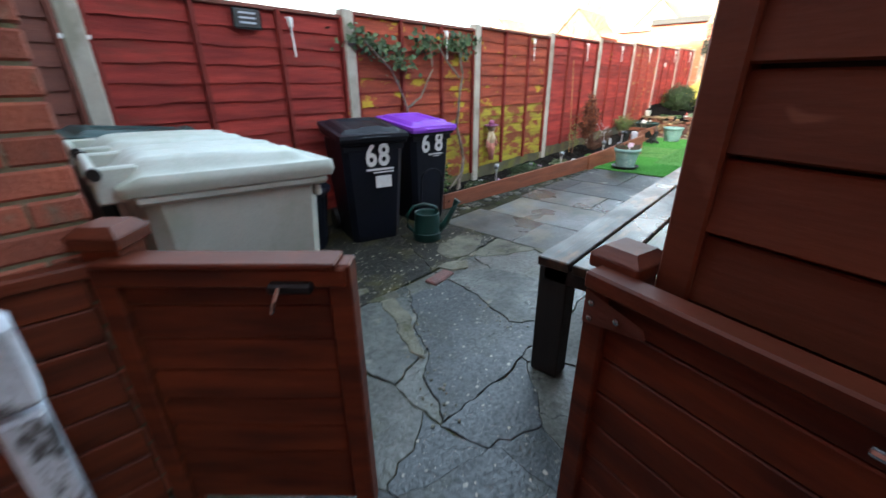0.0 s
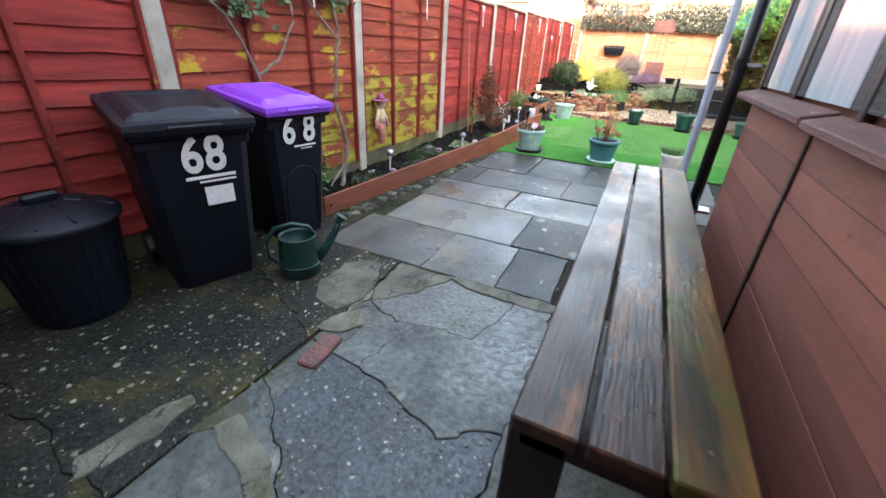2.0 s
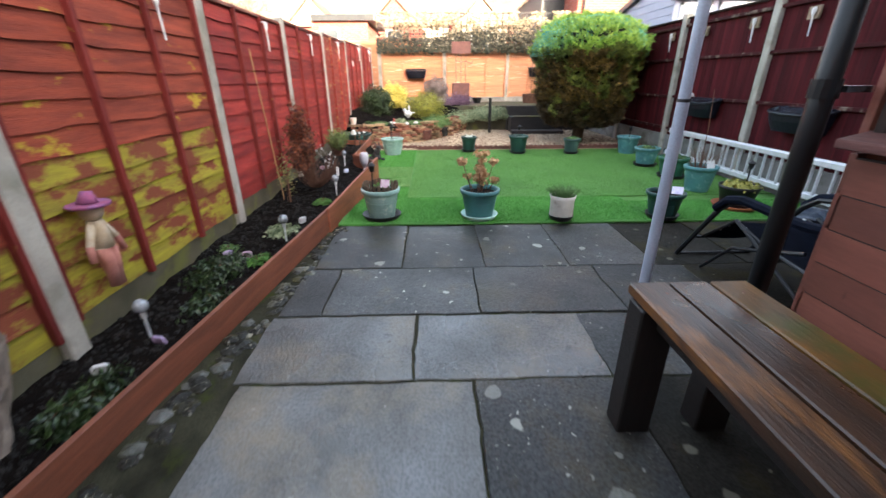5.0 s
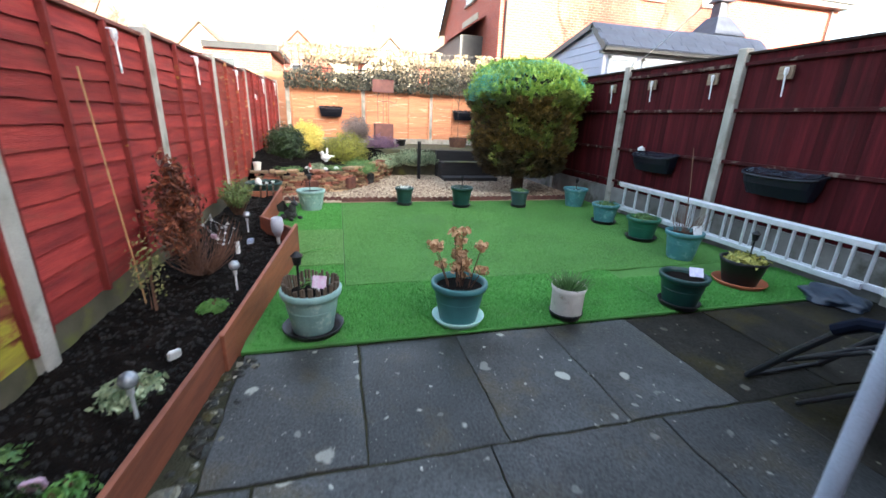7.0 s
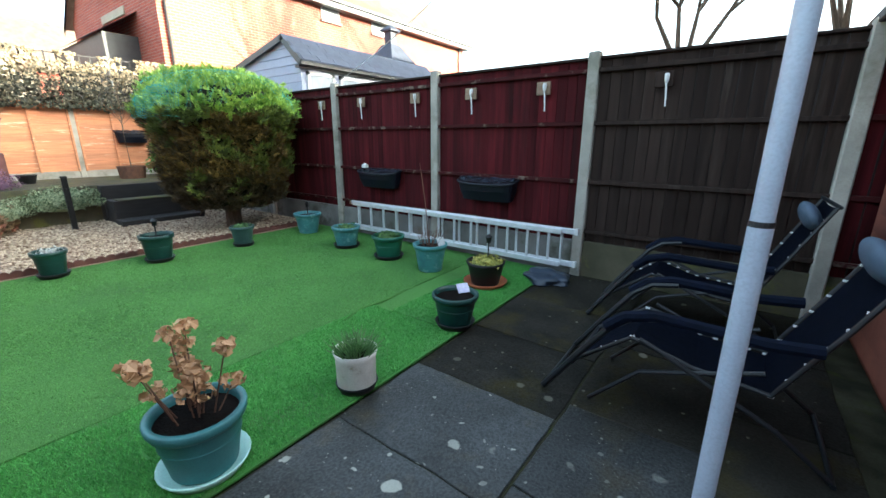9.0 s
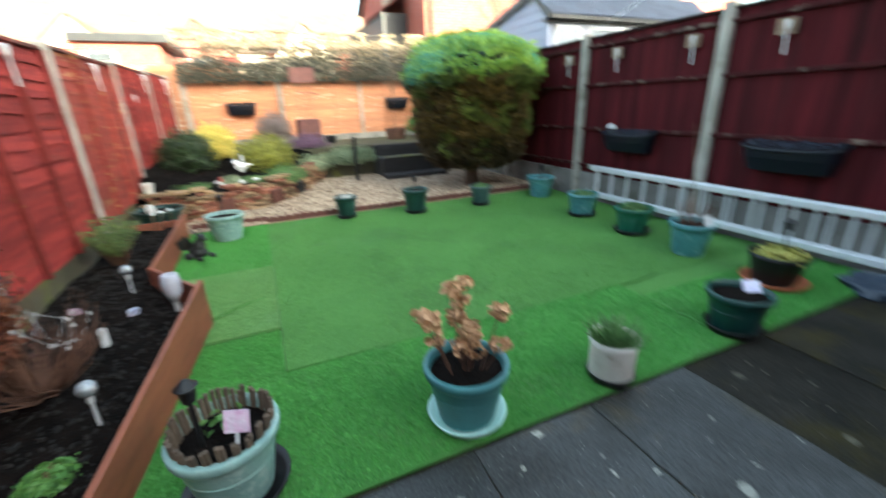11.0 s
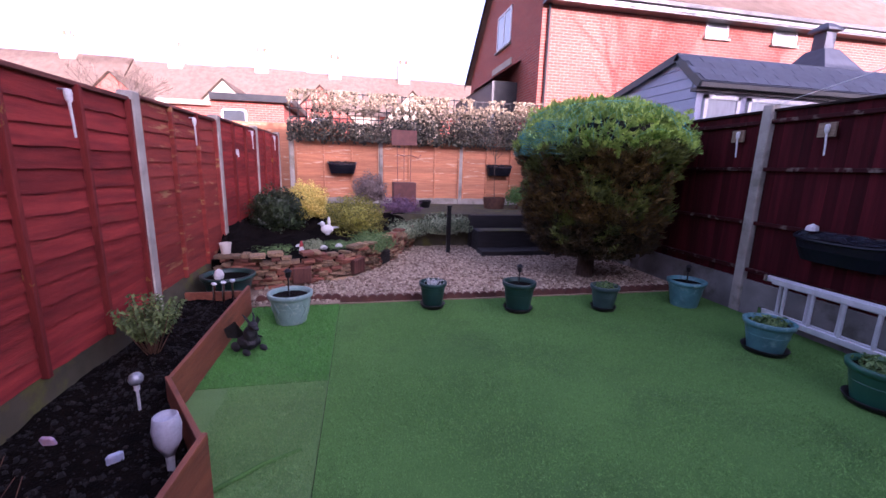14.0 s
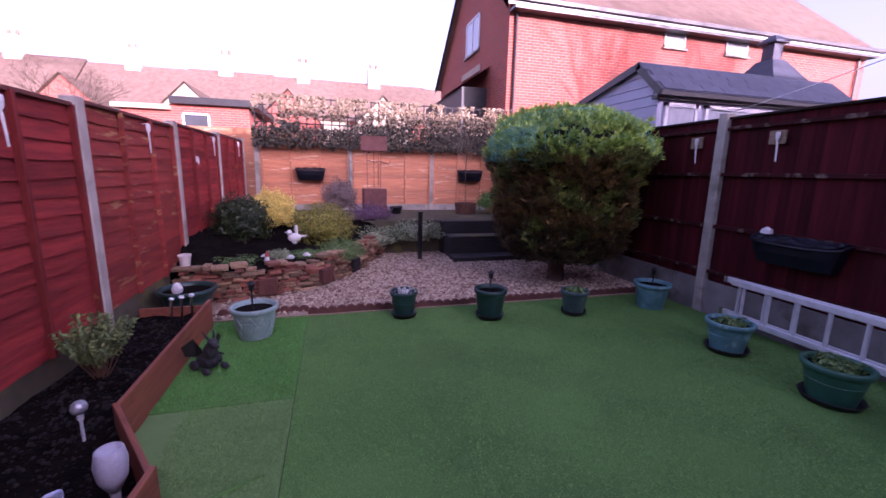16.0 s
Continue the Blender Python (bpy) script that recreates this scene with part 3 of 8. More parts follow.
fence_left = thing("wall_fence_left", "red-painted lapped timber fence with concrete posts", "fence", kind="structure")
for k, x in enumerate(post_x):
    h = top_z(x) + 0.03
    part("concrete_post", B(x - 0.058, x + 0.058, FY - 0.07, FY + 0.045, -0.3, h, 0.010), M_CONC, fence_left, "weathered grey concrete post")
for k in range(-1, 8):
    x = 6.48 + PITCH * (k - 3) + PITCH / 2
    z1 = top_z(x)
    z0 = 0.16 + max(0, x - 4) * 0.028

    def pick(f, k=k):
        if k in (1, 2):
            return M_ALGAE_LOW if f < (0.30 if k == 1 else 0.42) + rng.uniform(-0.06, 0.06) else M_ALGAE
        return {-1: M_BROWNFENCE, 5: M_FADED}.get(k, M_RED)
    lap_panel(fence_left, (x, FY, 0), 0, z0, z1, pick, M_FADED if k == 5 else (M_BROWNFENCE if k == -1 else M_BATTEN), M_BROWNFENCE)
    part("gravel_board", B(x - 0.92, x + 0.92, FY - 0.02, FY + 0.02, -0.2, z0 + 0.005, 0.004), M_CONCGREEN, fence_left, "mossy gravel board")

# back boundary: orange panels
BX = 16.30
fence_back = thing("wall_fence_back", "orange-stained lapped timber fence with concrete posts", "fence", kind="structure")
for y in (3.62, 1.63, -0.27, -2.2):
    part("concrete_post", B(BX - 0.055, BX + 0.045, y - 0.05, y + 0.05, 0.2, 2.2, 0.010), M_CONC, fence_back, "weathered grey concrete post")
for y in (2.62, 0.68, -1.24):
    lap_panel(fence_back, (BX, y, 0), -math.pi / 2, 0.80, 2.16, lambda f: M_ORANGE, M_ORANGE, M_ORANGE, 11)
    part("gravel_board", B(BX - 0.02, BX + 0.02, y - 0.92, y + 0.92, 0.2, 0.81, 0.004), M_CONC, fence_back, "grey concrete gravel board")

# right boundary: upright feather-edge boards
RY = -2.22
fence_right = thing("wall_fence_right", "maroon-painted upright board fence with concrete posts", "fence", kind="structure")
right_x = [10.30 + 1.98 * k for k in range(-4, 4)]
feather = B(-0.0465, 0.0465, -0.006, 0.006, 0, 1.0)
for v in feather.verts:
    v.co.y += 0.016 if v.co.x > 0 else -0.004
feather_m = mesh_from(feather, "upright_board", M_MAROON)
feather_g = recoloured(feather_m, M_GREYBROWN)
for k, x in enumerate(right_x):
    part("concrete_post", B(x - 0.055, x + 0.055, RY - 0.05, RY + 0.06, -0.2, 2.29, 0.010), M_CONC, fence_right, "weathered grey concrete post")
    if k == len(right_x) - 1:
        break
    g = feather_g if k == 1 else feather_m
    for i in range(18):
        bx = x + 0.06 + 0.052 + i * 0.1035
        part("upright_board", g, None, fence_right, at=Matrix.Translation((bx, RY - 0.025, 0.36)) @ Matrix.Diagonal((1, 1, 1.86 + rng.uniform(-0.008, 0.008), 1)))
    # added dark sheet draws the shadow lines between the overlapping boards
    part("backing_board", B(x + 0.05, x + 1.93, RY - 0.052, RY - 0.040, 0.36, 2.22), M_FRAME_GAPSHADE, fence_right)
    for z in (0.50, 1.03, 1.62, 2.12):
        part("fence_rail", B(x + 0.05, x + 1.93, RY - 0.008, RY + 0.036, z - 0.022, z + 0.018, 0.004), M_GREYBROWN if k == 1 else M_RAIL, fence_right)
    part("capping_rail", B(x + 0.05, x + 1.93, RY - 0.05, RY + 0.025, 2.22, 2.245, 0.004), M_GREYBROWN, fence_right)
    part("gravel_board", B(x + 0.055, x + 1.925, RY - 0.02, RY + 0.025, -0.2, 0.385, 0.004), M_CONCGREEN if k < 2 else M_CONCDARK, fence_right, "damp concrete gravel board" if k < 2 else "grey concrete gravel board")

# timber outbuilding with the long bench against it
shed = thing("wall_outbuilding", "timber-clad outbuilding stained reddish brown with a glazed front", "outbuilding", kind="structure")
SX0, SX1, SY = 1.10, 4.15, 0.60
part("inner_wall", B(SX0 + 0.02, SX1 - 0.01, -2.05, SY - 0.03, -0.05, 2.25), M_DARKCLAD, shed)
for i in range(8):
    z = 0.06 + i * 0.128
    for xa, xb in ((SX0, 2.945), (2.957, SX1)):
        bm = B(xa, xb, SY - 0.022, SY + 0.0015 * (i % 3), z, z + 0.1225)
        # dark filler strip stands for the shadow line under each board
        part("groove_strip", B(xa, xb, SY - 0.020, SY - 0.0015, z + 0.1225, z + 0.128), M_FRAME_GAPSHADE, shed)
        part("cladding_board", bm, M_CLAD, shed)
    bm = B(SX1 - 0.01, SX1 + 0.02, -2.0, SY, z, z + 0.14, 0.003)
    part("cladding_board", bm, M_CLAD, shed)
part("cladding_board", B(SX1 - 0.01, SX1 + 0.02, -2.0, SY, 1.1, 2.2, 0.003), M_CLAD, shed)
part("roof", B(0.7, 4.4, -2.3, 0.85, 2.25, 2.33, 0.01), M_DARKTIMBER, shed)
# glazed band
part("cover_batten", B(2.938, 2.964, SY - 0.020, SY + 0.013, 0.0, 1.13, 0.003), M_FRAME_GAPSHADE, shed, "dark upright cover strip")
for a, b in ((1.16, 1.88), (1.92, 2.62), (2.66, 3.36), (3.40, 4.08)):
    w = part("window", B(a, b, SY - 0.015, SY - 0.004, 1.19, 2.12), M_GLASSPANE, shed, "pale curtained pane")
    for q in (a + 0.05, b - 0.05):
        part("glazing_strip", B(q - 0.05, q + 0.05, SY - 0.004, SY - 0.001, 1.19, 2.12), M_BEAD, w, "dark netted edge of the curtain")
        bm = bmesh.new()
        for i in range(30):
            box(bm, q - 0.05, q + 0.05, SY - 0.001, SY + 0.0005, 1.20 + i * 0.0305, 1.2035 + i * 0.0305)
        for i in range(3):
            box(bm, q - 0.032 + i * 0.03, q - 0.028 + i * 0.03, SY - 0.001, SY + 0.001, 1.19, 2.12)
        part("curtain_net", bm, M_NETGREY, w)
    part("mullion", B(b, b + 0.04, SY - 0.03, SY + 0.006, 1.15, 2.14, 0.004), M_FRAME_GAPSHADE, shed)
part("mullion", B(1.10, 1.16, SY - 0.03, SY + 0.03, 1.15, 2.14, 0.004), M_FRAME_GAPSHADE, shed)
part("window_head", B(SX0, SX1, SY - 0.03, SY + 0.03, 2.12, 2.24, 0.004), M_FRAME_GAPSHADE, shed)
for a, b, tilt in ((1.06, 1.55, -0.012), (1.57, 2.80, 0.004), (2.82, 4.14, 0.012)):
    bm = B(a, b, SY - 0.01, SY + 0.10, 1.13, 1.16, 0.004)
    for v in bm.verts:
        v.co.z += tilt - (v.co.y - SY) * 0.25
    part("window_sill", bm, M_SILL, shed, "peeling brown sill board")
# end wall towards the gate
E0 = Vector((1.07, 0.72, 0))
end_m = Matrix.Translation(E0) @ Matrix.Rotation(math.atan2(-0.95, -0.30), 4, 'Z')
for i in range(14):
    z = 0.10 + i * 0.155
    bm = B(0.05, 2.6, -0.016, 0.016, z, z + 0.146, 0.004)
    for v in bm.verts:
        v.co.y += -0.013 if v.co.z < z + 0.08 and v.co.y < 0 else 0
    part("end_board", bm, M_DARKCLAD, shed, at=end_m)
# added black plane, so the gaps read as shadow lines between boards
part("end_backing", B(0.05, 2.6, 0.017, 0.03, 0, 2.25), M_BLACK, shed, at=end_m)
part("corner_post", B(-0.01, 0.065, -0.035, 0.045, 0, 2.25, 0.006), M_DARKCLAD, shed, "dark red-brown corner trim", at=end_m)

# own house behind the walk, unseen; length and ridge set to shade the garden
house = thing("wall_house", "plain unseen brick house the walk starts from, sized to shade the garden", "house", kind="structure")
part("brickwork", B(-7.5, -1.2, -26.0, 10.0, -0.1, 5.4), M_BRICK, house)
bm = bmesh.new()
sec = ((-7.8, 5.4), (-0.9, 5.4), (-4.3, 8.5))
va = [bm.verts.new((x, -26.2, z)) for x, z in sec]
vb = [bm.verts.new((x, 10.2, z)) for x, z in sec]
bm.faces.new(va[::-1]), bm.faces.new(vb)
for i in range(3):
    bm.faces.new((va[i], va[(i + 1) % 3], vb[(i + 1) % 3], vb[i]))
bmesh.ops.recalc_face_normals(bm, faces=bm.faces[:])
part("roof", bm, M_SLATE, house)

# paving
patio = thing("floor_patio", "wet grey stone paving with dark joints", "paving", kind="structure")
part("joint_bed", B(-1.2, 6.56, -2.2, 3.9, -0.06, -0.008), M_JOINT, patio)
rows = ((5.59, 6.55, (2.95, 2.29, 1.64, 0.98, 0.30, -0.42, -1.2, -2.15)), (4.93, 5.58, (3.0, 2.74, 1.75, 0.83, 0.13, -0.75, -1.5, -2.15)),
        (4.34, 4.92, (3.02, 2.15, 1.17, 0.62, -0.3, -1.2, -2.15)), (3.63, 4.33, (2.98, 1.86, 1.16, 0.64)), (3.0, 3.62, (3.1, 2.29, 1.77, 1.42, 0.64)))
def voronoi(seeds, x0, x1, y0, y1):
    """Convex cells of a plan rectangle round seed points."""
    cells = []
    for i, s in enumerate(seeds):
        poly = [(x0, y0), (x1, y0), (x1, y1), (x0, y1)]
        for j, q in enumerate(seeds):
            if i == j:
                continue
            mx, my, nx, ny = (s[0] + q[0]) / 2, (s[1] + q[1]) / 2, q[0] - s[0], q[1] - s[1]
            out = []
            for a, b in zip(poly, poly[1:] + poly[:1]):
                da = (a[0] - mx) * nx + (a[1] - my) * ny
                db = (b[0] - mx) * nx + (b[1] - my) * ny
                if da <= 0:
                    out.append(a)
                if da * db < 0:
                    t = da / (da - db)
                    out.append((a[0] + (b[0] - a[0]) * t, a[1] + (b[1] - a[1]) * t))
            poly = out
            if len(poly) < 3:
                break
        if len(poly) >= 3:
            cells.append((s, poly))
    return cells


def ragged(poly, gap, rr, step=0.05, amp=0.022):
    """The outline drawn in by gap, with a broken edge."""
    cx = sum(p[0] for p in poly) / len(poly)
    cy = sum(p[1] for p in poly) / len(poly)
    out = []
    for a, b in zip(poly, poly[1:] + poly[:1]):
        ln = math.dist(a, b)
        k = max(1, int(ln / step))
        for i in range(k):
            x, y = a[0] + (b[0] - a[0]) * i / k, a[1] + (b[1] - a[1]) * i / k
            d = math.hypot(x - cx, y - cy) + 1e-6
            # the saw-cut edge of the apron stays straight
            calm = min(1.0, abs(y - 2.41) / 0.12) if x < 2.3 else 1.0
            x += calm * amp * (2.6 * lump(x * 4.3, y * 4.3, 2.0) + 1.6 * lump(x * 13, y * 13, 5.0))
            y += calm * amp * (2.6 * lump(x * 4.3, y * 4.3, 9.0) + 1.6 * lump(x * 13, y * 13, 7.0))
            g = gap
            out.append((x + (cx - x) / d * g, y + (cy - y) / d * g))
    return out


crack_seeds = ((0.35, 1.2), (0.95, 1.05), (1.05, 1.35), (1.5, 0.75), (2.2, 1.15), (0.95, 1.62), (2.7, 0.85), (0.6, 1.9), (-0.2, 1.7), (0.2, 0.6), (-0.6, 0.8), (0.75, 2.25))
rr = random.Random(8)
for x0, x1, ys in rows:
    for a, b in zip(ys, ys[1:]):
        lift = rng.uniform(-0.004, 0.004)
        sk = rng.uniform(-0.012, 0.012)
        outline = [(x0, b), (x1, b + sk), (x1, a + sk), (x0, a)]
        # darker slabs by bench and chairs: brown stain plus the shade put into colour
        m = M_SLAB_STAIN_SHADE if b < -0.25 and x0 < 5.6 or b < -0.9 or b < 0.7 and x0 < 4.0 else (M_SLABLICHEN if x0 > 4.9 or b < 1.1 and x0 > 4.3 or b < 1.5 and x0 < 4.0 else M_SLAB)
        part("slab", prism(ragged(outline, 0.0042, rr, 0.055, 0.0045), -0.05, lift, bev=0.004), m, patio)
for s, poly in voronoi(crack_seeds, -1.2, 1.06, 0.2, 2.40) + voronoi(crack_seeds, 1.06, 2.98, 0.2, 1.38):
    part("paving_fragment", prism(ragged(poly, 0.0016, rr), -0.05, rr.uniform(-0.005, 0.005), bev=0.003), M_AGGREGATE if s[0] < 1.1 and s[1] < 1.5 else M_CRAZY, patio)
# the broken pieces of the old concrete path
Q = {"a": (1.06, 1.38), "b": (1.40, 1.38), "c": (2.02, 1.38), "d": (2.98, 1.38), "e": (1.88, 1.60), "f": (2.01, 1.92), "g": (2.06, 2.24), "h": (1.74, 2.26),
     "i": (1.55, 2.06), "j": (1.36, 1.81), "k": (1.20, 1.66), "l": (1.06, 1.72), "m": (1.06, 2.40), "n": (1.56, 2.40), "o": (1.80, 2.40), "p": (2.10, 2.40), "q": (2.32, 2.40),
     "r": (2.26, 2.24), "s": (2.40, 2.10), "t": (2.50, 1.68), "u": (2.86, 1.60), "v": (2.98, 1.56), "w": (2.98, 2.02), "x": (2.52, 2.33), "y": (2.60, 2.40), "z": (2.98, 2.40)}
for names, m, lift in (("abcefghijk", M_AGGREGATE, 0.002), ("akjl", M_CRAZY, -0.004), ("ljihonm", M_ROUGHCONC, 0.004), ("hgpo", M_CRAZY, -0.006), ("grqp", M_CRAZY, -0.003),
                       ("cdvutsrgfe", M_ROUGHCONC, 0.005), ("tuvwxs", M_CRAZY, 0.0), ("rsxq", M_CRAZY, -0.002), ("qxy", M_PATCH, 0.003), ("xwzy", M_PATCH, 0.0)):
    part("paving_fragment", prism(ragged([Q[k] for k in names], 0.0022, rr, 0.035, 0.016), -0.05, lift, bev=0.004), m, patio)
# crumbled mortar edges along the breaks
for i in range(120):
    e = (("n", "i"), ("i", "j"), ("j", "k"), ("e", "f"), ("c", "e"), ("q", "x"), ("k", "a"), ("h", "o"))[i % 8]
    k = rr.random()
    x = Q[e[0]][0] * (1 - k) + Q[e[1]][0] * k + rr.gauss(0, 0.045)
    y = Q[e[0]][1] * (1 - k) + Q[e[1]][1] * k + rr.gauss(0, 0.045)
    s = rr.uniform(0.004, 0.011)
    bm = bmesh.new()
    bmesh.ops.create_icosphere(bm, subdivisions=1, radius=s)
    for v in bm.verts:
        v.co *= 1 + 0.35 * lump(v.co.x * 60 + i, v.co.y * 60, v.co.z * 60)
        v.co.z *= 0.35
    part("mortar_crumb", bm, M_PATCH, patio, at=pose(x, y, 0.004, 0, 0, rr.uniform(0, 360)))
apron_seeds = ((0.6, 3.2), (1.9, 3.1), (2.75, 2.65), (2.9, 3.5), (3.2, 3.2), (-0.4, 2.9))
for s, poly in voronoi(apron_seeds, -1.2, 2.97, 2.408, 3.86):
    part("paving_fragment", prism(ragged(poly, 0.0016, rr), -0.05, rr.uniform(-0.004, 0.006), bev=0.003), M_MOSSCONC, patio)
part("paving_fragment", B(2.99, 3.33, 3.13, 3.86, -0.05, 0.0, 0.004), M_MOSSCONC, patio)
solid("loose_brick", B(-0.115, 0.115, -0.05, 0.05, -0.02, 0.012, 0.008), mat("worn_dull_brick", (0.20, 0.075, 0.06), (0.11, 0.05, 0.042), 0.7, 14, fine=70, bump=0.6, wet=0.3), "worn red half brick sunk in the paving crack", "brick", at=pose(2.05, 2.30, 0, 0, 0, 6))
part("mortar_strip", prism(ragged([(1.18, 2.56), (1.40, 2.50), (1.58, 2.51), (1.60, 2.58), (1.42, 2.64), (1.24, 2.67)], 0.0, rr, 0.03, 0.012), -0.03, 0.010, bev=0.004), M_PATCH, patio)
for outline in (((2.93, 2.05), (2.995, 2.02), (2.985, 1.60), (2.99, 1.22), (2.93, 1.20), (2.87, 1.58)),
                ((2.36, 2.60), (2.55, 2.72), (2.78, 2.74), (2.90, 2.62), (2.88, 2.50), (2.66, 2.42), (2.48, 2.36), (2.34, 2.46)),
                ((1.46, 2.42), (1.52, 2.32), (1.66, 2.30), (1.70, 2.40)),
                ((1.62, 2.32), (1.56, 2.12), (1.47, 1.98), (1.36, 1.84), (1.29, 1.76), (1.27, 1.84), (1.38, 2.02), (1.46, 2.18), (1.52, 2.34)),
                ((2.16, 2.44), (2.34, 2.42), (2.42, 2.30), (2.30, 2.24), (2.18, 2.30))):
    part("mortar_strip", prism(ragged(outline, 0.0, rr, 0.03, 0.013), -0.03, rr.uniform(0.006, 0.011), bev=0.004), M_PATCH, patio)
# narrow rubble strip between the slabs and the bed
for i in range(150):
    x = rr.uniform(3.3, 6.5)
    s = rr.uniform(0.018, 0.06)
    bm = bmesh.new()
    bmesh.ops.create_icosphere(bm, subdivisions=1, radius=s)
    for v in bm.verts:
        v.co *= 1 + 0.3 * lump(v.co.x * 30 + i, v.co.y * 30, v.co.z * 30)
        v.co.z *= 0.4
    part("rubble_stone", bm, (M_MOSSCONC, M_PATCH, M_CRAZY, M_MOSSCONC, M_MOSSCONC, M_MOSSCONC)[i % 6], patio, at=pose(x, 3.36 - (x - 3.3) * 0.105 - rr.uniform(0.02, 0.17), -0.012, 0, 0, rr.uniform(0, 360)))

# artificial turf
TZ = 0.004
turf = thing("floor_turf", "pieced artificial grass, olive and worn in the middle, brighter at the edges", "artificial grass", kind="structure")


def turf_piece(x0, x1, y0, y1, z, m, nx=40, ny=40, seed=0):
    bm = bmesh.new()
    grid = [[bm.verts.new((x0 + (x1 - x0) * i / nx, y0 + (y1 - y0) * j / ny, z + 0.006 * lump((x0 + (x1 - x0) * i / nx) * 1.3 + seed, (y0 + (y1 - y0) * j / ny) * 1.3, seed) + 0.003 * lump(i * 0.9, j * 0.9, seed + 5))) for j in range(ny + 1)] for i in range(nx + 1)]
    for i in range(nx):
        for j in range(ny):
            bm.faces.new((grid[i][j], grid[i + 1][j], grid[i + 1][j + 1], grid[i][j + 1]))
    ring = [grid[i][0] for i in range(nx)] + [grid[nx][j] for j in range(ny)] + [grid[i][ny] for i in range(nx, 0, -1)] + [grid[0][j] for j in range(ny, 0, -1)]
    low = [bm.verts.new((v.co.x, v.co.y, -0.03)) for v in ring]
    for i in range(len(ring)):
        k = (i + 1) % len(ring)
        bm.faces.new((ring[i], low[i], low[k], ring[k]))
    return part("turf_piece", bm, m, turf, smooth=False)


part("turf_underlay", B(6.56, 11.0, -2.15, 2.97, -0.03, 0.002), M_JOINT, turf)
for pts in (((8.30, 3.02, 0.014), (8.36, 2.80, 0.026), (8.50, 2.62, 0.026), (8.60, 2.44, 0.014)), ((7.42, 0.2, 0.012), (7.50, -0.05, 0.022), (7.46, -0.3, 0.022), (7.50, -0.6, 0.012))):
    part("turf_fold", T(pts, 0.014, 8), M_TURF, turf, smooth=True)
turf_piece(7.495, 10.98, -2.12, 2.3465, 0.018, M_TURF, 70, 80, 1)
turf_piece(9.33, 11.02, 2.352, 3.26, 0.016, M_TURFBRIGHT, 30, 20, 2)
turf_piece(8.045, 9.315, 2.352, 3.22, 0.020, M_TURFPALE, 30, 20, 3)
turf_piece(7.50, 8.012, 2.352, 2.98, 0.014, M_TURFBRIGHT, 16, 16, 4)
turf_piece(6.56, 7.49, -0.185, 2.98, 0.016, M_TURFBRIGHT, 30, 60, 5)
turf_piece(6.56, 7.25, -2.12, -0.19, 0.020, M_TURFBRIGHT, 24, 40, 6)
turf_piece(7.255, 7.49, -2.12, -0.19, 0.012, M_TURF, 8, 30, 7)

# short pile standing off the turf
def pile(n, x0, x1, y0, y1, z, h, m, seed):
    rgp = np.random.default_rng(seed)
    b = np.stack((rgp.uniform(x0, x1, n), rgp.uniform(y0, y1, n), np.full(n, z)), 1)
    a = rgp.uniform(0, 6.28, n)
    w = np.stack((np.cos(a), np.sin(a), np.zeros(n)), 1) * 0.0024
    tip = b + np.stack((rgp.normal(0, 0.010, n), rgp.normal(0, 0.010, n), h * rgp.uniform(0.5, 1.1, n)), 1)
    me = bpy.data.meshes.new("turf_pile")
    me.from_pydata(np.stack((b - w, b + w, tip), 1).reshape(-1, 3).tolist(), [], np.arange(n * 3).reshape(-1, 3).tolist())
    me.materials.append(m)
    tagged(part("turf_pile", me, None, turf), kind="stuff")


P_OLIVE = leaf_mat("olive_turf_pile", (0.055, 0.155, 0.032), (0.165, 0.38, 0.085), 0.85)
P_BRIGHT = leaf_mat("bright_turf_pile", (0.045, 0.20, 0.032), (0.16, 0.46, 0.090), 0.85)
P_PALE = leaf_mat("pale_turf_pile", (0.10, 0.25, 0.06), (0.22, 0.40, 0.12), 0.85)
pile(170000, 7.50, 10.97, -2.1, 2.34, 0.018, 0.012, P_OLIVE, 1)
pile(26000, 9.33, 11.0, 2.36, 3.22, 0.016, 0.020, P_BRIGHT, 2)
pile(20000, 8.03, 9.31, 2.36, 3.0, 0.020, 0.014, P_PALE, 3)
pile(9000, 7.50, 8.01, 2.36, 2.93, 0.014, 0.020, P_BRIGHT, 4)
pile(60000, 6.57, 7.48, -0.18, 2.93, 0.016, 0.020, P_BRIGHT, 5)
pile(24000, 6.57, 7.25, -2.1, -0.2, 0.020, 0.020, P_BRIGHT, 6)

# raised bed along the left fence
bed = thing("planting_bed", "long dark soil bed edged with brown timber boards", "planting bed", kind="structure")
bm = bmesh.new()
NX, NY = 120, 14


def bed_front(x):
    if x < 6.5:
        return 3.36 - (x - 3.38) * 0.103
    if x < 8.3:
        return 3.03 - (x - 6.5) * 0.12
    if x < 9.05:
        return 2.81 + (x - 8.3) * 0.56
    return 3.24


def soil_z(x, y):
    return 0.05 + max(0, x - 5) * 0.018 + 0.035 * lump(x * 4, y * 4, 1) + 0.02 * lump(x * 13, y * 13, 2)


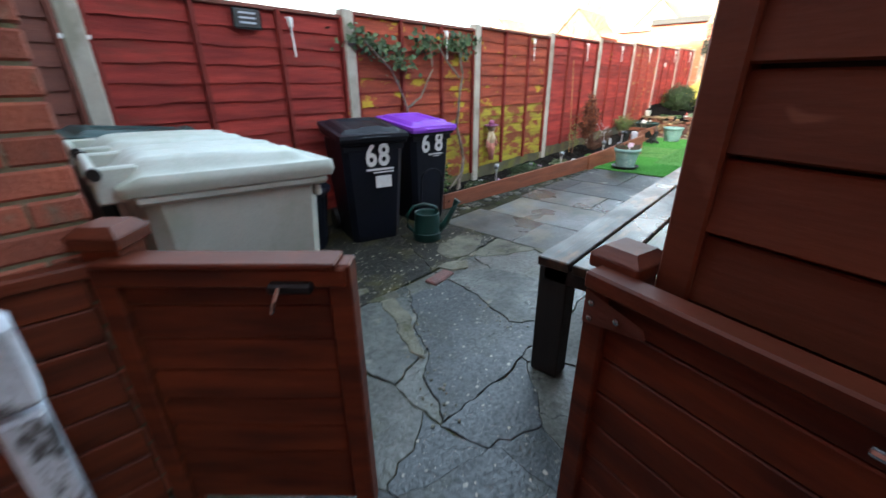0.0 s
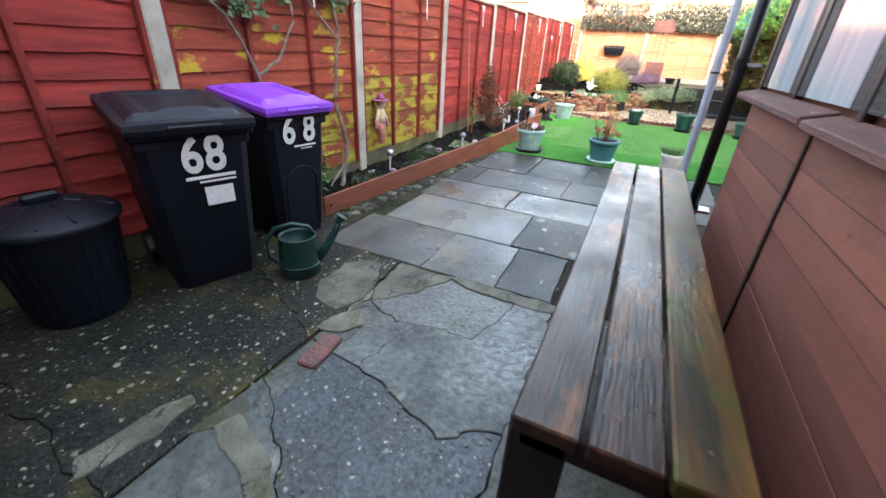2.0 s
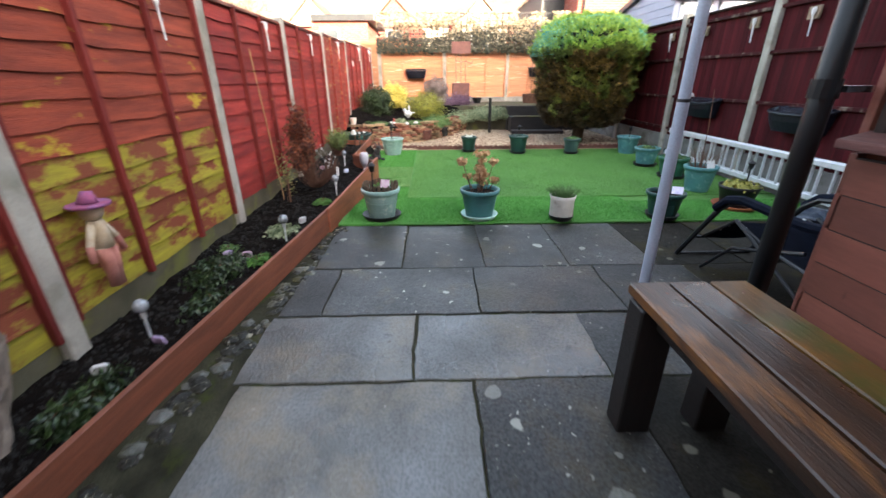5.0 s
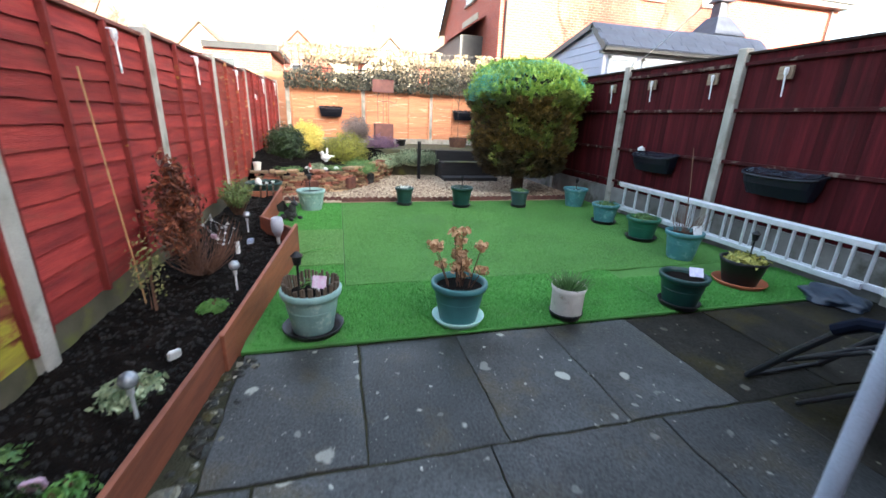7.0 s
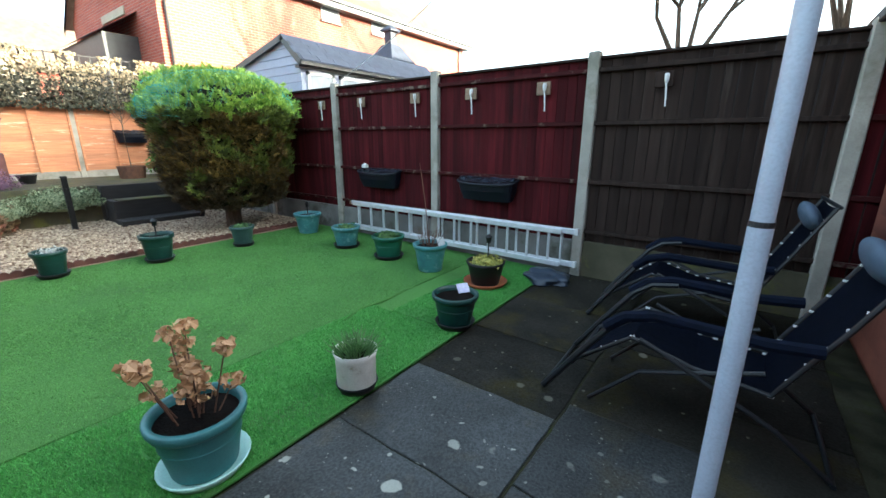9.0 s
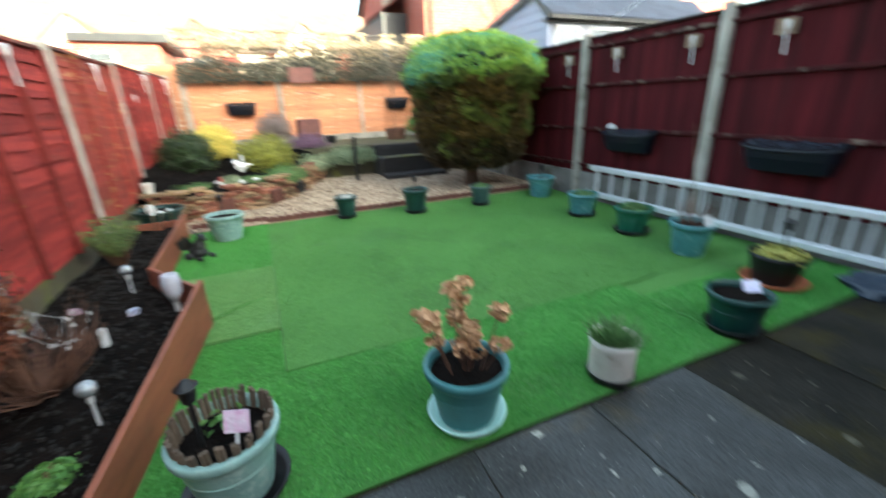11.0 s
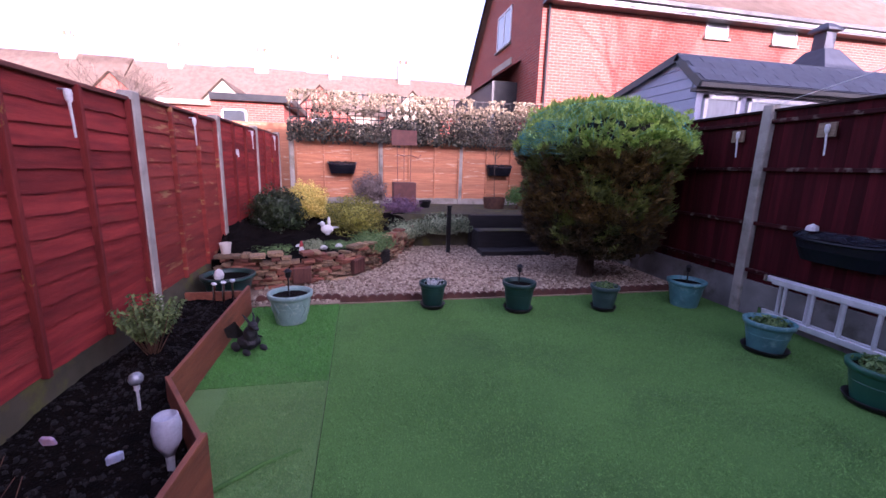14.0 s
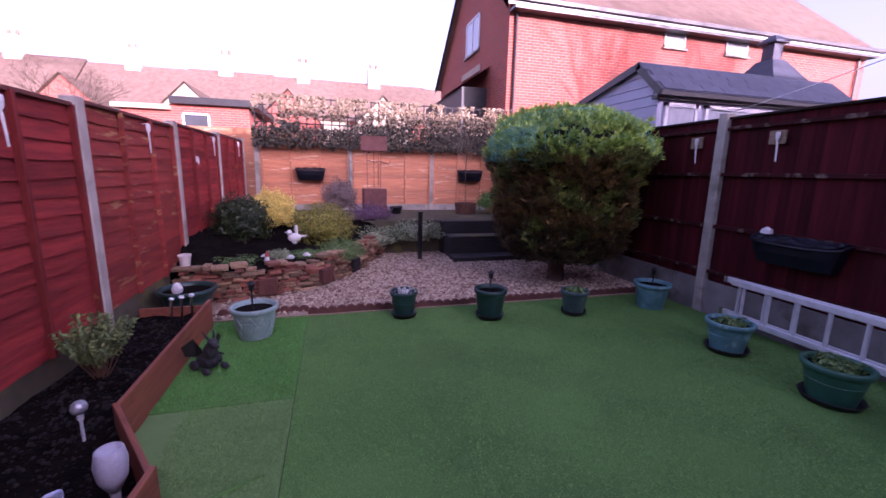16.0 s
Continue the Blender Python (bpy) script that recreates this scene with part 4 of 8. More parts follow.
g = [[None] * (NY + 1) for _ in range(NX + 1)]
for i in range(NX + 1):
    x = 3.38 + (11.0 - 3.38) * i / NX
    for j in range(NY + 1):
        y = bed_front(x) + 0.02 + (3.9 - bed_front(x)) * j / NY
        g[i][j] = bm.verts.new((x, y, soil_z(x, y)))
for i in range(NX):
    for j in range(NY):
        bm.faces.new((g[i][j], g[i + 1][j], g[i + 1][j + 1], g[i][j + 1]))
part("soil", bm, M_SOIL, bed, "dark damp crumbly soil")
for (xa, ya), (xb, yb), h0, h1 in (((3.36, 3.40), (6.50, 3.04), 0.15, 0.21), ((6.42, 3.03), (8.33, 2.80), 0.22, 0.36), ((8.33, 2.81), (9.04, 3.25), 0.30, 0.28), ((9.03, 3.24), (10.85, 3.25), 0.27, 0.30)):
    ln, an = math.dist((xa, ya), (xb, yb)), math.atan2(yb - ya, xb - xa)
    bm = B(0, ln, -0.014, 0.014, -0.05, 1.0, 0.003)
    for v in bm.verts:
        if v.co.z > 0.5:
            v.co.z = h0 + (h1 - h0) * v.co.x / ln + (v.co.z - 1.0)
    part("edging_board", bm, M_BED, bed, at=Matrix.Translation((xa, ya, 0)) @ Matrix.Rotation(an, 4, 'Z'))
part("edging_board", B(10.84, 10.87, 3.24, 3.85, -0.05, 0.24, 0.003), M_BED, bed)
part("edging_board", B(3.34, 3.37, 3.40, 3.85, -0.05, 0.15, 0.003), M_BED, bed)
# soil crumbs
rgk = np.random.default_rng(31)
NK = 7000
kx = rgk.uniform(3.42, 10.8, NK)
ky = np.array([bed_front(x) + 0.03 + (3.86 - bed_front(x)) * f for x, f in zip(kx, rgk.uniform(0, 1, NK))])
kz = np.array([soil_z(x, y) for x, y in zip(kx, ky)])
ks = 0.003 + 0.013 * rgk.uniform(0, 1, NK) ** 3
lump_v = np.array([(-1, -.8, -.5), (1, -.9, -.5), (.9, 1, -.5), (-.8, .9, -.5), (-.5, -.6, .6), (.6, -.4, .5), (.4, .6, .7), (-.6, .4, .5)])
ka = rgk.uniform(0, 6.28, NK)
kr = np.stack((np.cos(ka), -np.sin(ka), np.sin(ka), np.cos(ka)), 1).reshape(-1, 2, 2)
kv = lump_v[None] * ks[:, None, None] * rgk.uniform(0.7, 1.3, (NK, 1, 3))
kv[:, :, :2] = np.einsum('nij,nkj->nki', kr, kv[:, :, :2])
kv += np.stack((kx, ky, kz + ks * 0.25), 1)[:, None]
me = bpy.data.meshes.new("soil_crumbs")
me.from_pydata(kv.reshape(-1, 3).tolist(), [], (np.arange(NK)[:, None, None] * 8 + np.array([(4, 5, 6, 7), (0, 1, 5, 4), (1, 2, 6, 5), (2, 3, 7, 6), (3, 0, 4, 7)])[None]).reshape(-1, 4).tolist())
me.materials.append(leaf_mat("soil_and_bark_crumbs", (0.003, 0.0024, 0.002), (0.010, 0.0072, 0.0055), 0.95))
tagged(part("soil_crumbs", me, None, bed), kind="stuff")

# gravel area, scalloped edging, back terrace
grav = thing("floor_gravel", "tan pea gravel area", "gravel", kind="structure")
part("gravel_bed", B(10.96, 14.2, -2.2, 3.85, -0.05, 0.03), M_GRAVEL, grav)
rg = np.random.default_rng(3)
NG = 15000
px, py = rg.uniform(11.0, 14.2, NG), rg.uniform(-2.15, 3.4, NG)
keep = py < 3.3 - np.clip(px - 12.4, 0, 9) * 0.9
px, py = px[keep], py[keep]
sz = rg.uniform(0.008, 0.02, len(px))
cube = np.array([(-1, -1, -.6), (1, -1, -.5), (1, 1, -.6), (-1, 1, -.5), (-.7, -.7, .6), (.7, -.6, .5), (.6, .7, .6), (-.6, .6, .5)])
an = rg.uniform(0, 6.28, len(px))
rot = np.stack((np.cos(an), -np.sin(an), np.sin(an), np.cos(an)), 1).reshape(-1, 2, 2)
cv = cube[None] * sz[:, None, None]
cv[:, :, :2] = np.einsum('nij,nkj->nki', rot, cv[:, :, :2])
cv += np.stack((px, py, 0.032 + rg.uniform(0, 0.01, len(px))), 1)[:, None]
cf = np.array([(4, 5, 6, 7), (0, 1, 5, 4), (1, 2, 6, 5), (2, 3, 7, 6), (3, 0, 4, 7)])
me = bpy.data.meshes.new("gravel_stones")
me.from_pydata(cv.reshape(-1, 3).tolist(), [], (np.arange(len(px))[:, None, None] * 8 + cf[None]).reshape(-1, 4).tolist())
me.materials.append(leaf_mat("mixed_tan_pebbles", (0.13, 0.08, 0.05), (0.56, 0.46, 0.34), 0.75))
tagged(part("gravel_stones", me, None, grav), kind="stuff")
edging = thing("garden_edging", "row of scalloped dark terracotta edging along the turf", "edging", kind="structure")
seg = bmesh.new()
for k in range(3):
    bmesh.ops.create_cone(seg, cap_ends=True, segments=16, radius1=0.058, radius2=0.058, depth=0.035, matrix=Matrix.Translation((0, -0.1 + k * 0.1, 0.03)) @ Matrix.Rotation(math.pi / 2, 4, 'Y'))
box(seg, -0.0165, 0.0165, -0.15, 0.15, -0.08, 0.03)
seg_m = mesh_from(seg, "edging_segment", M_EDGING)
for k in range(18):
    y = -2.05 + k * 0.303
    part("edging_segment", seg_m, None, edging, at=pose(11.0 + 0.1 * (y > 2.3), y, 0.012 + 0.01 * rr.random(), 0, rr.uniform(-4, 4), rr.uniform(-3, 3)))

terrace = thing("floor_terrace", "raised back terrace with dark timber steps", "terrace", kind="structure")
part("terrace_floor", B(14.15, 16.4, -2.2, 3.9, 0.0, 0.66, 0.01), M_CONCGREEN, terrace)
part("retaining_wall", B(13.95, 14.15, -2.2, 0.05, -0.05, 0.66, 0.008), M_DARKTIMBER, terrace)
part("step", B(13.52, 13.95, -1.2, 0.02, -0.05, 0.42, 0.008), M_DARKTIMBER, terrace)
part("step", B(13.15, 13.52, -1.25, 0.04, -0.05, 0.12, 0.008), M_DARKTIMBER, terrace)
part("step_plate", B(13.50, 13.80, -1.1, -0.05, 0.42, 0.435, 0.004), M_CONCGREEN, terrace)


# ---- neighbouring buildings ----
def brick_far(name, c1, c2, mortar, along):
    m = bpy.data.materials.new(name)
    m.use_nodes = True
    n, l = m.node_tree.nodes, m.node_tree.links
    g = n.new("ShaderNodeNewGeometry")
    mp = n.new("ShaderNodeSeparateXYZ")
    l.new(g.outputs["Position"], mp.inputs[0])
    cb = n.new("ShaderNodeCombineXYZ")
    l.new(mp.outputs[along], cb.inputs[0])
    l.new(mp.outputs[2], cb.inputs[1])
    b = n.new("ShaderNodeTexBrick")
    b.inputs["Scale"].default_value = 1.0
    b.inputs["Brick Width"].default_value, b.inputs["Row Height"].default_value = 0.225, 0.075
    b.inputs["Mortar Size"].default_value = 0.006
    b.inputs["Color1"].default_value, b.inputs["Color2"].default_value, b.inputs["Mortar"].default_value = (*c1, 1), (*c2, 1), (*mortar, 1)
    l.new(cb.outputs[0], b.inputs["Vector"])
    l.new(b.outputs["Color"], n["Principled BSDF"].inputs["Base Color"])
    n["Principled BSDF"].inputs["Roughness"].default_value = 0.85
    bp = n.new("ShaderNodeBump")
    bp.inputs["Strength"].default_value = 0.5
    bp.inputs["Distance"].default_value = 0.01
    l.new(b.outputs["Fac"], bp.inputs["Height"])
    bp.invert = True
    l.new(bp.outputs[0], n["Principled BSDF"].inputs["Normal"])
    return m


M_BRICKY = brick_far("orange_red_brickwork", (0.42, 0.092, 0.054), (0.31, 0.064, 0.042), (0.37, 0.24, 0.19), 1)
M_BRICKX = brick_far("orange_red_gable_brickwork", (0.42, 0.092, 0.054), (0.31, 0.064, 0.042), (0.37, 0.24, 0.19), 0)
M_TILE = mat("brown_roof_tiles", (0.36, 0.26, 0.20), (0.26, 0.18, 0.135), 0.8, 3, (1, 1, 1), 30, 0.3, world_coords=True)
M_CREAMWALL = mat("cream_render", (0.50, 0.43, 0.32), (0.42, 0.36, 0.27), 0.8, 2, fine=30, bump=0.1)
M_DARKGLASS = mat("dark_window_glass", (0.05, 0.06, 0.07), (0.04, 0.045, 0.05), 0.1, 2, fine=30, bump=0.0)


def window(parent, x0, x1, y0, y1, z0, z1, axis, frame_m, pane_m, out, proud=0.02):
    """A framed window on a wall across x or y, facing out (+1 or -1)."""
    w = 0.06
    if axis == "x":
        p = x0
        fr = bmesh.new()
        box(fr, p - 0.03, p + 0.03, y0, y1, z0, z0 + w)
        box(fr, p - 0.03, p + 0.03, y0, y1, z1 - w, z1)
        box(fr, p - 0.03, p + 0.03, y0, y0 + w, z0, z1)
        box(fr, p - 0.03, p + 0.03, y1 - w, y1, z0, z1)
        f = part("window", fr, frame_m, parent, "white window frame")
        part("pane", B(p - 0.012, p + 0.012, y0 + w, y1 - w, z0 + w, z1 - w), pane_m, f)
        part("sill", B(p - 0.09, p + 0.03, y0 - 0.05, y1 + 0.05, z0 - 0.06, z0 - 0.005), M_CONC, f)
    else:
        p = y0
        fr = bmesh.new()
        box(fr, x0, x1, p - 0.03, p + 0.03, z0, z0 + w)
        box(fr, x0, x1, p - 0.03, p + 0.03, z1 - w, z1)
        box(fr, x0, x0 + w, p - 0.03, p + 0.03, z0, z1)
        box(fr, x1 - w, x1, p - 0.03, p + 0.03, z0, z1)
        box(fr, (x0 + x1) / 2 - 0.025, (x0 + x1) / 2 + 0.025, p - 0.03, p + 0.03, z0, z1)
        f = part("window", fr, frame_m, parent, "white window frame")
        part("pane", B(x0 + w, x1 - w, p - 0.012, p + 0.012, z0 + w, z1 - w), pane_m, f)
        part("sill", B(x0 - 0.05, x1 + 0.05, p - 0.03, p + 0.09, z0 - 0.06, z0 - 0.005), M_CONC, f)


HX, HY0, HY1, HE = 17.40, -2.62, -16.3, 6.10
nb = thing("brick_house", "sunlit red brick house with white windows and a tiled roof", "house")
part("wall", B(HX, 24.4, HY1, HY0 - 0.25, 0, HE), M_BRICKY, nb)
bm = bmesh.new()
gs = ((HX, 0), (24.4, 0), (24.4, 5.25), (20.45, 8.75), (HX, HE))
va = [bm.verts.new((x, HY0 - 0.25, z)) for x, z in gs]
vb = [bm.verts.new((x, HY0, z)) for x, z in gs]
bm.faces.new(va), bm.faces.new(vb[::-1])
for i in range(5):
    bm.faces.new((va[i], va[(i + 1) % 5], vb[(i + 1) % 5], vb[i]))
bmesh.ops.recalc_face_normals(bm, faces=bm.faces[:])
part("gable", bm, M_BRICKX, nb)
for (xa, za), (xb, zb) in (((17.05, 5.95), (20.45, 8.95)), ((24.75, 5.1), (20.45, 8.95))):
    bm = bmesh.new()
    v = [bm.verts.new(c) for c in ((xa, HY0 + 0.2, za), (xb, HY0 + 0.2, zb), (xb, HY1 - 0.2, zb), (xa, HY1 - 0.2, za))]
    f = bm.faces.new(v)
    bmesh.ops.solidify(bm, geom=[f], thickness=0.12)
    part("roof", bm, M_TILE, nb, "brown tiled roof slope")
    bm = bmesh.new()
    v = [bm.verts.new(c) for c in ((xa, HY0 + 0.2, za - 0.22), (xb, HY0 + 0.2, zb - 0.22), (xb, HY0 + 0.2, zb + 0.04), (xa, HY0 + 0.2, za + 0.04))]
    f = bm.faces.new(v)
    bmesh.ops.solidify(bm, geom=[f], thickness=0.05)
    part("bargeboard", bm, M_FASCIA, nb, "dark bargeboard")
part("fascia", B(17.03, 17.09, HY1 - 0.2, HY0 + 0.2, 5.86, 6.05), M_WHITE, nb, "white fascia")
part("gutter", B(16.93, 17.03, HY1 - 0.2, HY0 + 0.2, 5.95, 6.04), M_FASCIA, nb, "black gutter")
part("soffit", B(17.05, HX, HY1, HY0, 5.80, 5.87), M_FASCIA, nb)
for y in (HY0 - 0.18, -15.9):
    part("downpipe", T([(HX - 0.06, y, 0), (HX - 0.06, y, 5.9)], 0.035), M_FASCIA, nb, "dark downpipe")
window(nb, HX, HX, -8.41, -7.63, 5.42, 5.93, "x", M_WHITE, M_GLASSPANE, -1)
window(nb, HX, HX, -10.87, -9.98, 5.42, 5.93, "x", M_WHITE, M_GLASSPANE, -1)
window(nb, 19.7, 21.05, HY0, HY0, 5.50, 6.60, "y", M_WHITE, M_GLASSPANE, 1)
bm = bmesh.new()
v = [bm.verts.new(c) for c in ((18.7, HY0, 4.75), (23.9, HY0, 4.75), (23.9, HY0 + 0.9, 4.15), (18.7, HY0 + 0.9, 4.15))]
f = bm.faces.new(v)
bmesh.ops.solidify(bm, geom=[f], thickness=0.08)
part("porch_roof", bm, M_SLATE, nb, "dark lean-to porch roof")
part("porch_wall", B(18.9, 23.8, HY0, HY0 + 0.8, 0, 4.15), M_BEAD, nb)
part("lintel", B(19.5, 21.4, HY0, HY0 + 0.04, 4.80, 5.02, 0.01), M_CREAMWALL, nb, "pale stone lintel")

# lilac-clad garden room next door, beyond the right fence
gr = thing("garden_room", "lilac-grey clad garden room with a slate roof and a flue", "garden room")
GY = -2.95
A, Bp, C = (12.07, 2.90), (12.58, 3.36), (15.9, 2.62)
bm = bmesh.new()
sec = ((12.15, 0), (15.8, 0), (15.8, 2.62), (12.62, 3.30), (12.15, 2.88))
va = [bm.verts.new((x, GY, z)) for x, z in sec]
vb = [bm.verts.new((x, -7.2, z)) for x, z in sec]
bm.faces.new(va), bm.faces.new(vb[::-1])
for i in range(5):
    bm.faces.new((va[i], va[(i + 1) % 5], vb[(i + 1) % 5], vb[i]))
bmesh.ops.recalc_face_normals(bm, faces=bm.faces[:])
part("wall", bm, M_LILAC, gr)
for i in range(9):
    z = 1.9 + i * 0.16
    xb = 15.8 if z < 2.6 else 12.6 + (3.26 - z) * 4.6
    if z < 3.2:
        part("cladding_board", B(12.15 + max(0, z - 2.72) * 0.8, xb, GY, GY + 0.02, z, z + 0.15, 0.004), M_LILAC, gr)
for (xa, za), (xb, zb), nm in ((A, Bp, 9), (Bp, C, 2)):
    ln = math.dist((xa, za), (xb, zb))
    an = math.atan2(zb - za, xb - xa)
    base = Matrix.Translation((xa, 0, za)) @ Matrix.Rotation(-an, 4, 'Y')
    part("roof", B(-0.05, ln, -7.3, GY + 0.08, 0.0, 0.05), M_SLATE, gr, at=base)
    if nm == 9:
        for i in range(4):
            for j in range(11):
                part("slate", B(i * ln / 4 - 0.03, (i + 1.15) * ln / 4 - 0.03, -7.25 + j * 0.395 + (i % 2) * 0.1, -7.25 + j * 0.395 + 0.385 + (i % 2) * 0.1, 0.052, 0.062), M_SLATE, gr, at=base)
    part("bargeboard", B(-0.05, ln + 0.02, GY + 0.06, GY + 0.11, -0.06, 0.055), M_FASCIA, gr, at=base)
part("gutter", B(12.0, 12.09, -7.3, GY + 0.1, 2.82, 2.90, 0.01), M_FASCIA, gr, "black gutter")
part("soffit", B(12.08, 12.2, -7.3, GY + 0.1, 2.78, 2.83), M_FASCIA, gr)
for a, b in ((-3.7, -3.05), (-5.3, -3.85)):
    window(gr, 12.13, 12.13, a, b, 1.3, 2.74, "x", M_WHITE, M_GLASSPANE, -1)
flue = thing("slate_chimney", "dark slate-clad flared chimney with a capped square shaft", "chimney")
bm = bmesh.new()
for (h0, z0), (h1, z1) in (((0.62, 2.4), (0.38, 3.66)), ((0.50, 3.58), (0.44, 3.66)), ((0.44, 3.66), (0.18, 4.04)), ((0.125, 4.04), (0.12, 4.36)), ((0.20, 4.38), (0.20, 4.42)), ((0.20, 4.42), (0.06, 4.54))):
    lo = [bm.verts.new((13.6 + sx * h0, -7.0 + sy * h0, z0)) for sx, sy in ((-1, -1), (1, -1), (1, 1), (-1, 1))]
    hi = [bm.verts.new((13.6 + sx * h1, -7.0 + sy * h1, z1)) for sx, sy in ((-1, -1), (1, -1), (1, 1), (-1, 1))]
    bm.faces.new(lo[::-1]), bm.faces.new(hi)
    for i in range(4):
        bm.faces.new((lo[i], lo[(i + 1) % 4], hi[(i + 1) % 4], hi[i]))
part("slate_skirt", bm, M_SLATE, flue)

# far terrace beyond the back fence
def terrace_house(y0, y1, tall, wall_m, chim):
    h = thing("terraced_house", "distant sunlit terraced house with a brown tiled roof", "house", group="far terrace")
    part("wall", B(40, 47, y0, y1, 0, 5.4), wall_m, h)
    for xa, xb in ((39.7, 43.5), (47.3, 43.5)):
        bm = bmesh.new()
        v = [bm.verts.new(c) for c in ((xa, y0, 5.3), (xb, y0, tall), (xb, y1, tall), (xa, y1, 5.3))]
        f = bm.faces.new(v)
        bmesh.ops.solidify(bm, geom=[f], thickness=0.12)
        part("roof", bm, M_TILE, h)
    c = part("chimney", B(43.0, 44.0, chim - 0.5, chim + 0.5, 6.5, tall + 1.1, 0.03), M_CREAMWALL, h, "buff brick chimney stack")
    for k in (-0.25, 0.25):
        part("chimney_pot", T([(43.5, chim + k, tall + 1.1), (43.5, chim + k, tall + 1.5)], 0.13, r1=0.10), M_TERRACOTTA, c)
    # rear wing with a gable towards the gardens
    yw = (y0 + y1) / 2 + 1.2
    bm = bmesh.new()
    s = ((yw - 2.0, 0), (yw + 2.0, 0), (yw + 2.0, 4.6), (yw, 6.6), (yw - 2.0, 4.6))
    va = [bm.verts.new((36.0, y, z)) for y, z in s]
    vb = [bm.verts.new((40.2, y, z)) for y, z in s]
    bm.faces.new(va), bm.faces.new(vb[::-1])
    for i in range(5):
        bm.faces.new((va[i], va[(i + 1) % 5], vb[(i + 1) % 5], vb[i]))
    bmesh.ops.recalc_face_normals(bm, faces=bm.faces[:])
    part("rear_wing", bm, M_CREAMWALL if wall_m is not M_CREAMWALL else M_BRICKY, h)
    for s1 in (-1, 1):
        bm = bmesh.new()
        v = [bm.verts.new(c) for c in ((35.8, yw + s1 * 2.2, 4.5), (35.8, yw, 6.7), (41.5, yw, 6.7), (41.5, yw + s1 * 2.2, 4.5))]
        f = bm.faces.new(v)
        bmesh.ops.solidify(bm, geom=[f], thickness=0.12)
        part("wing_roof", bm, M_TILE, h)
    for zz in (1.3, 3.4):
        window(h, 35.98, 35.98, yw - 0.6, yw + 0.6, zz, zz + 1.2, "x", M_WHITE, M_DARKGLASS, -1)
    return h


for y0, y1, tall, wm, ch in ((19, 28.5, 9.1, M_BRICKY, 23.1), (12.5, 19, 8.9, M_CREAMWALL, 16.0), (6.4, 12.5, 9.0, M_BRICKY, 9.8), (0.6, 6.4, 8.9, M_CREAMWALL, 4.1), (-6, 0.6, 8.9, M_BRICKY, -1.6), (-13, -6, 8.8, M_CREAMWALL, -9.0)):
    terrace_house(y0, y1, tall, wm, ch)
ext = thing("brick_outhouse", "low red brick outhouse with a dark flat roof", "outhouse")
part("wall", B(22, 26, 4.7, 8.4, 0, 3.55), M_BRICKY, ext)
part("flat_roof", B(21.8, 26.2, 4.4, 7.0, 3.55, 3.78, 0.02), M_FASCIA, ext)
part("flat_roof", B(21.8, 26.2, 7.0, 8.6, 3.35, 3.5, 0.02), M_CREAMWALL, ext)
window(ext, 21.99, 21.99, 5.9, 6.7, 2.5, 3.3, "x", M_WHITE, M_DARKGLASS, -1)
solid("far_fence", B(17.6, 17.66, 2.6, 9.5, 0, 2.52, 0.01), M_ORANGE, "orange timber fence of the next garden", "fence")


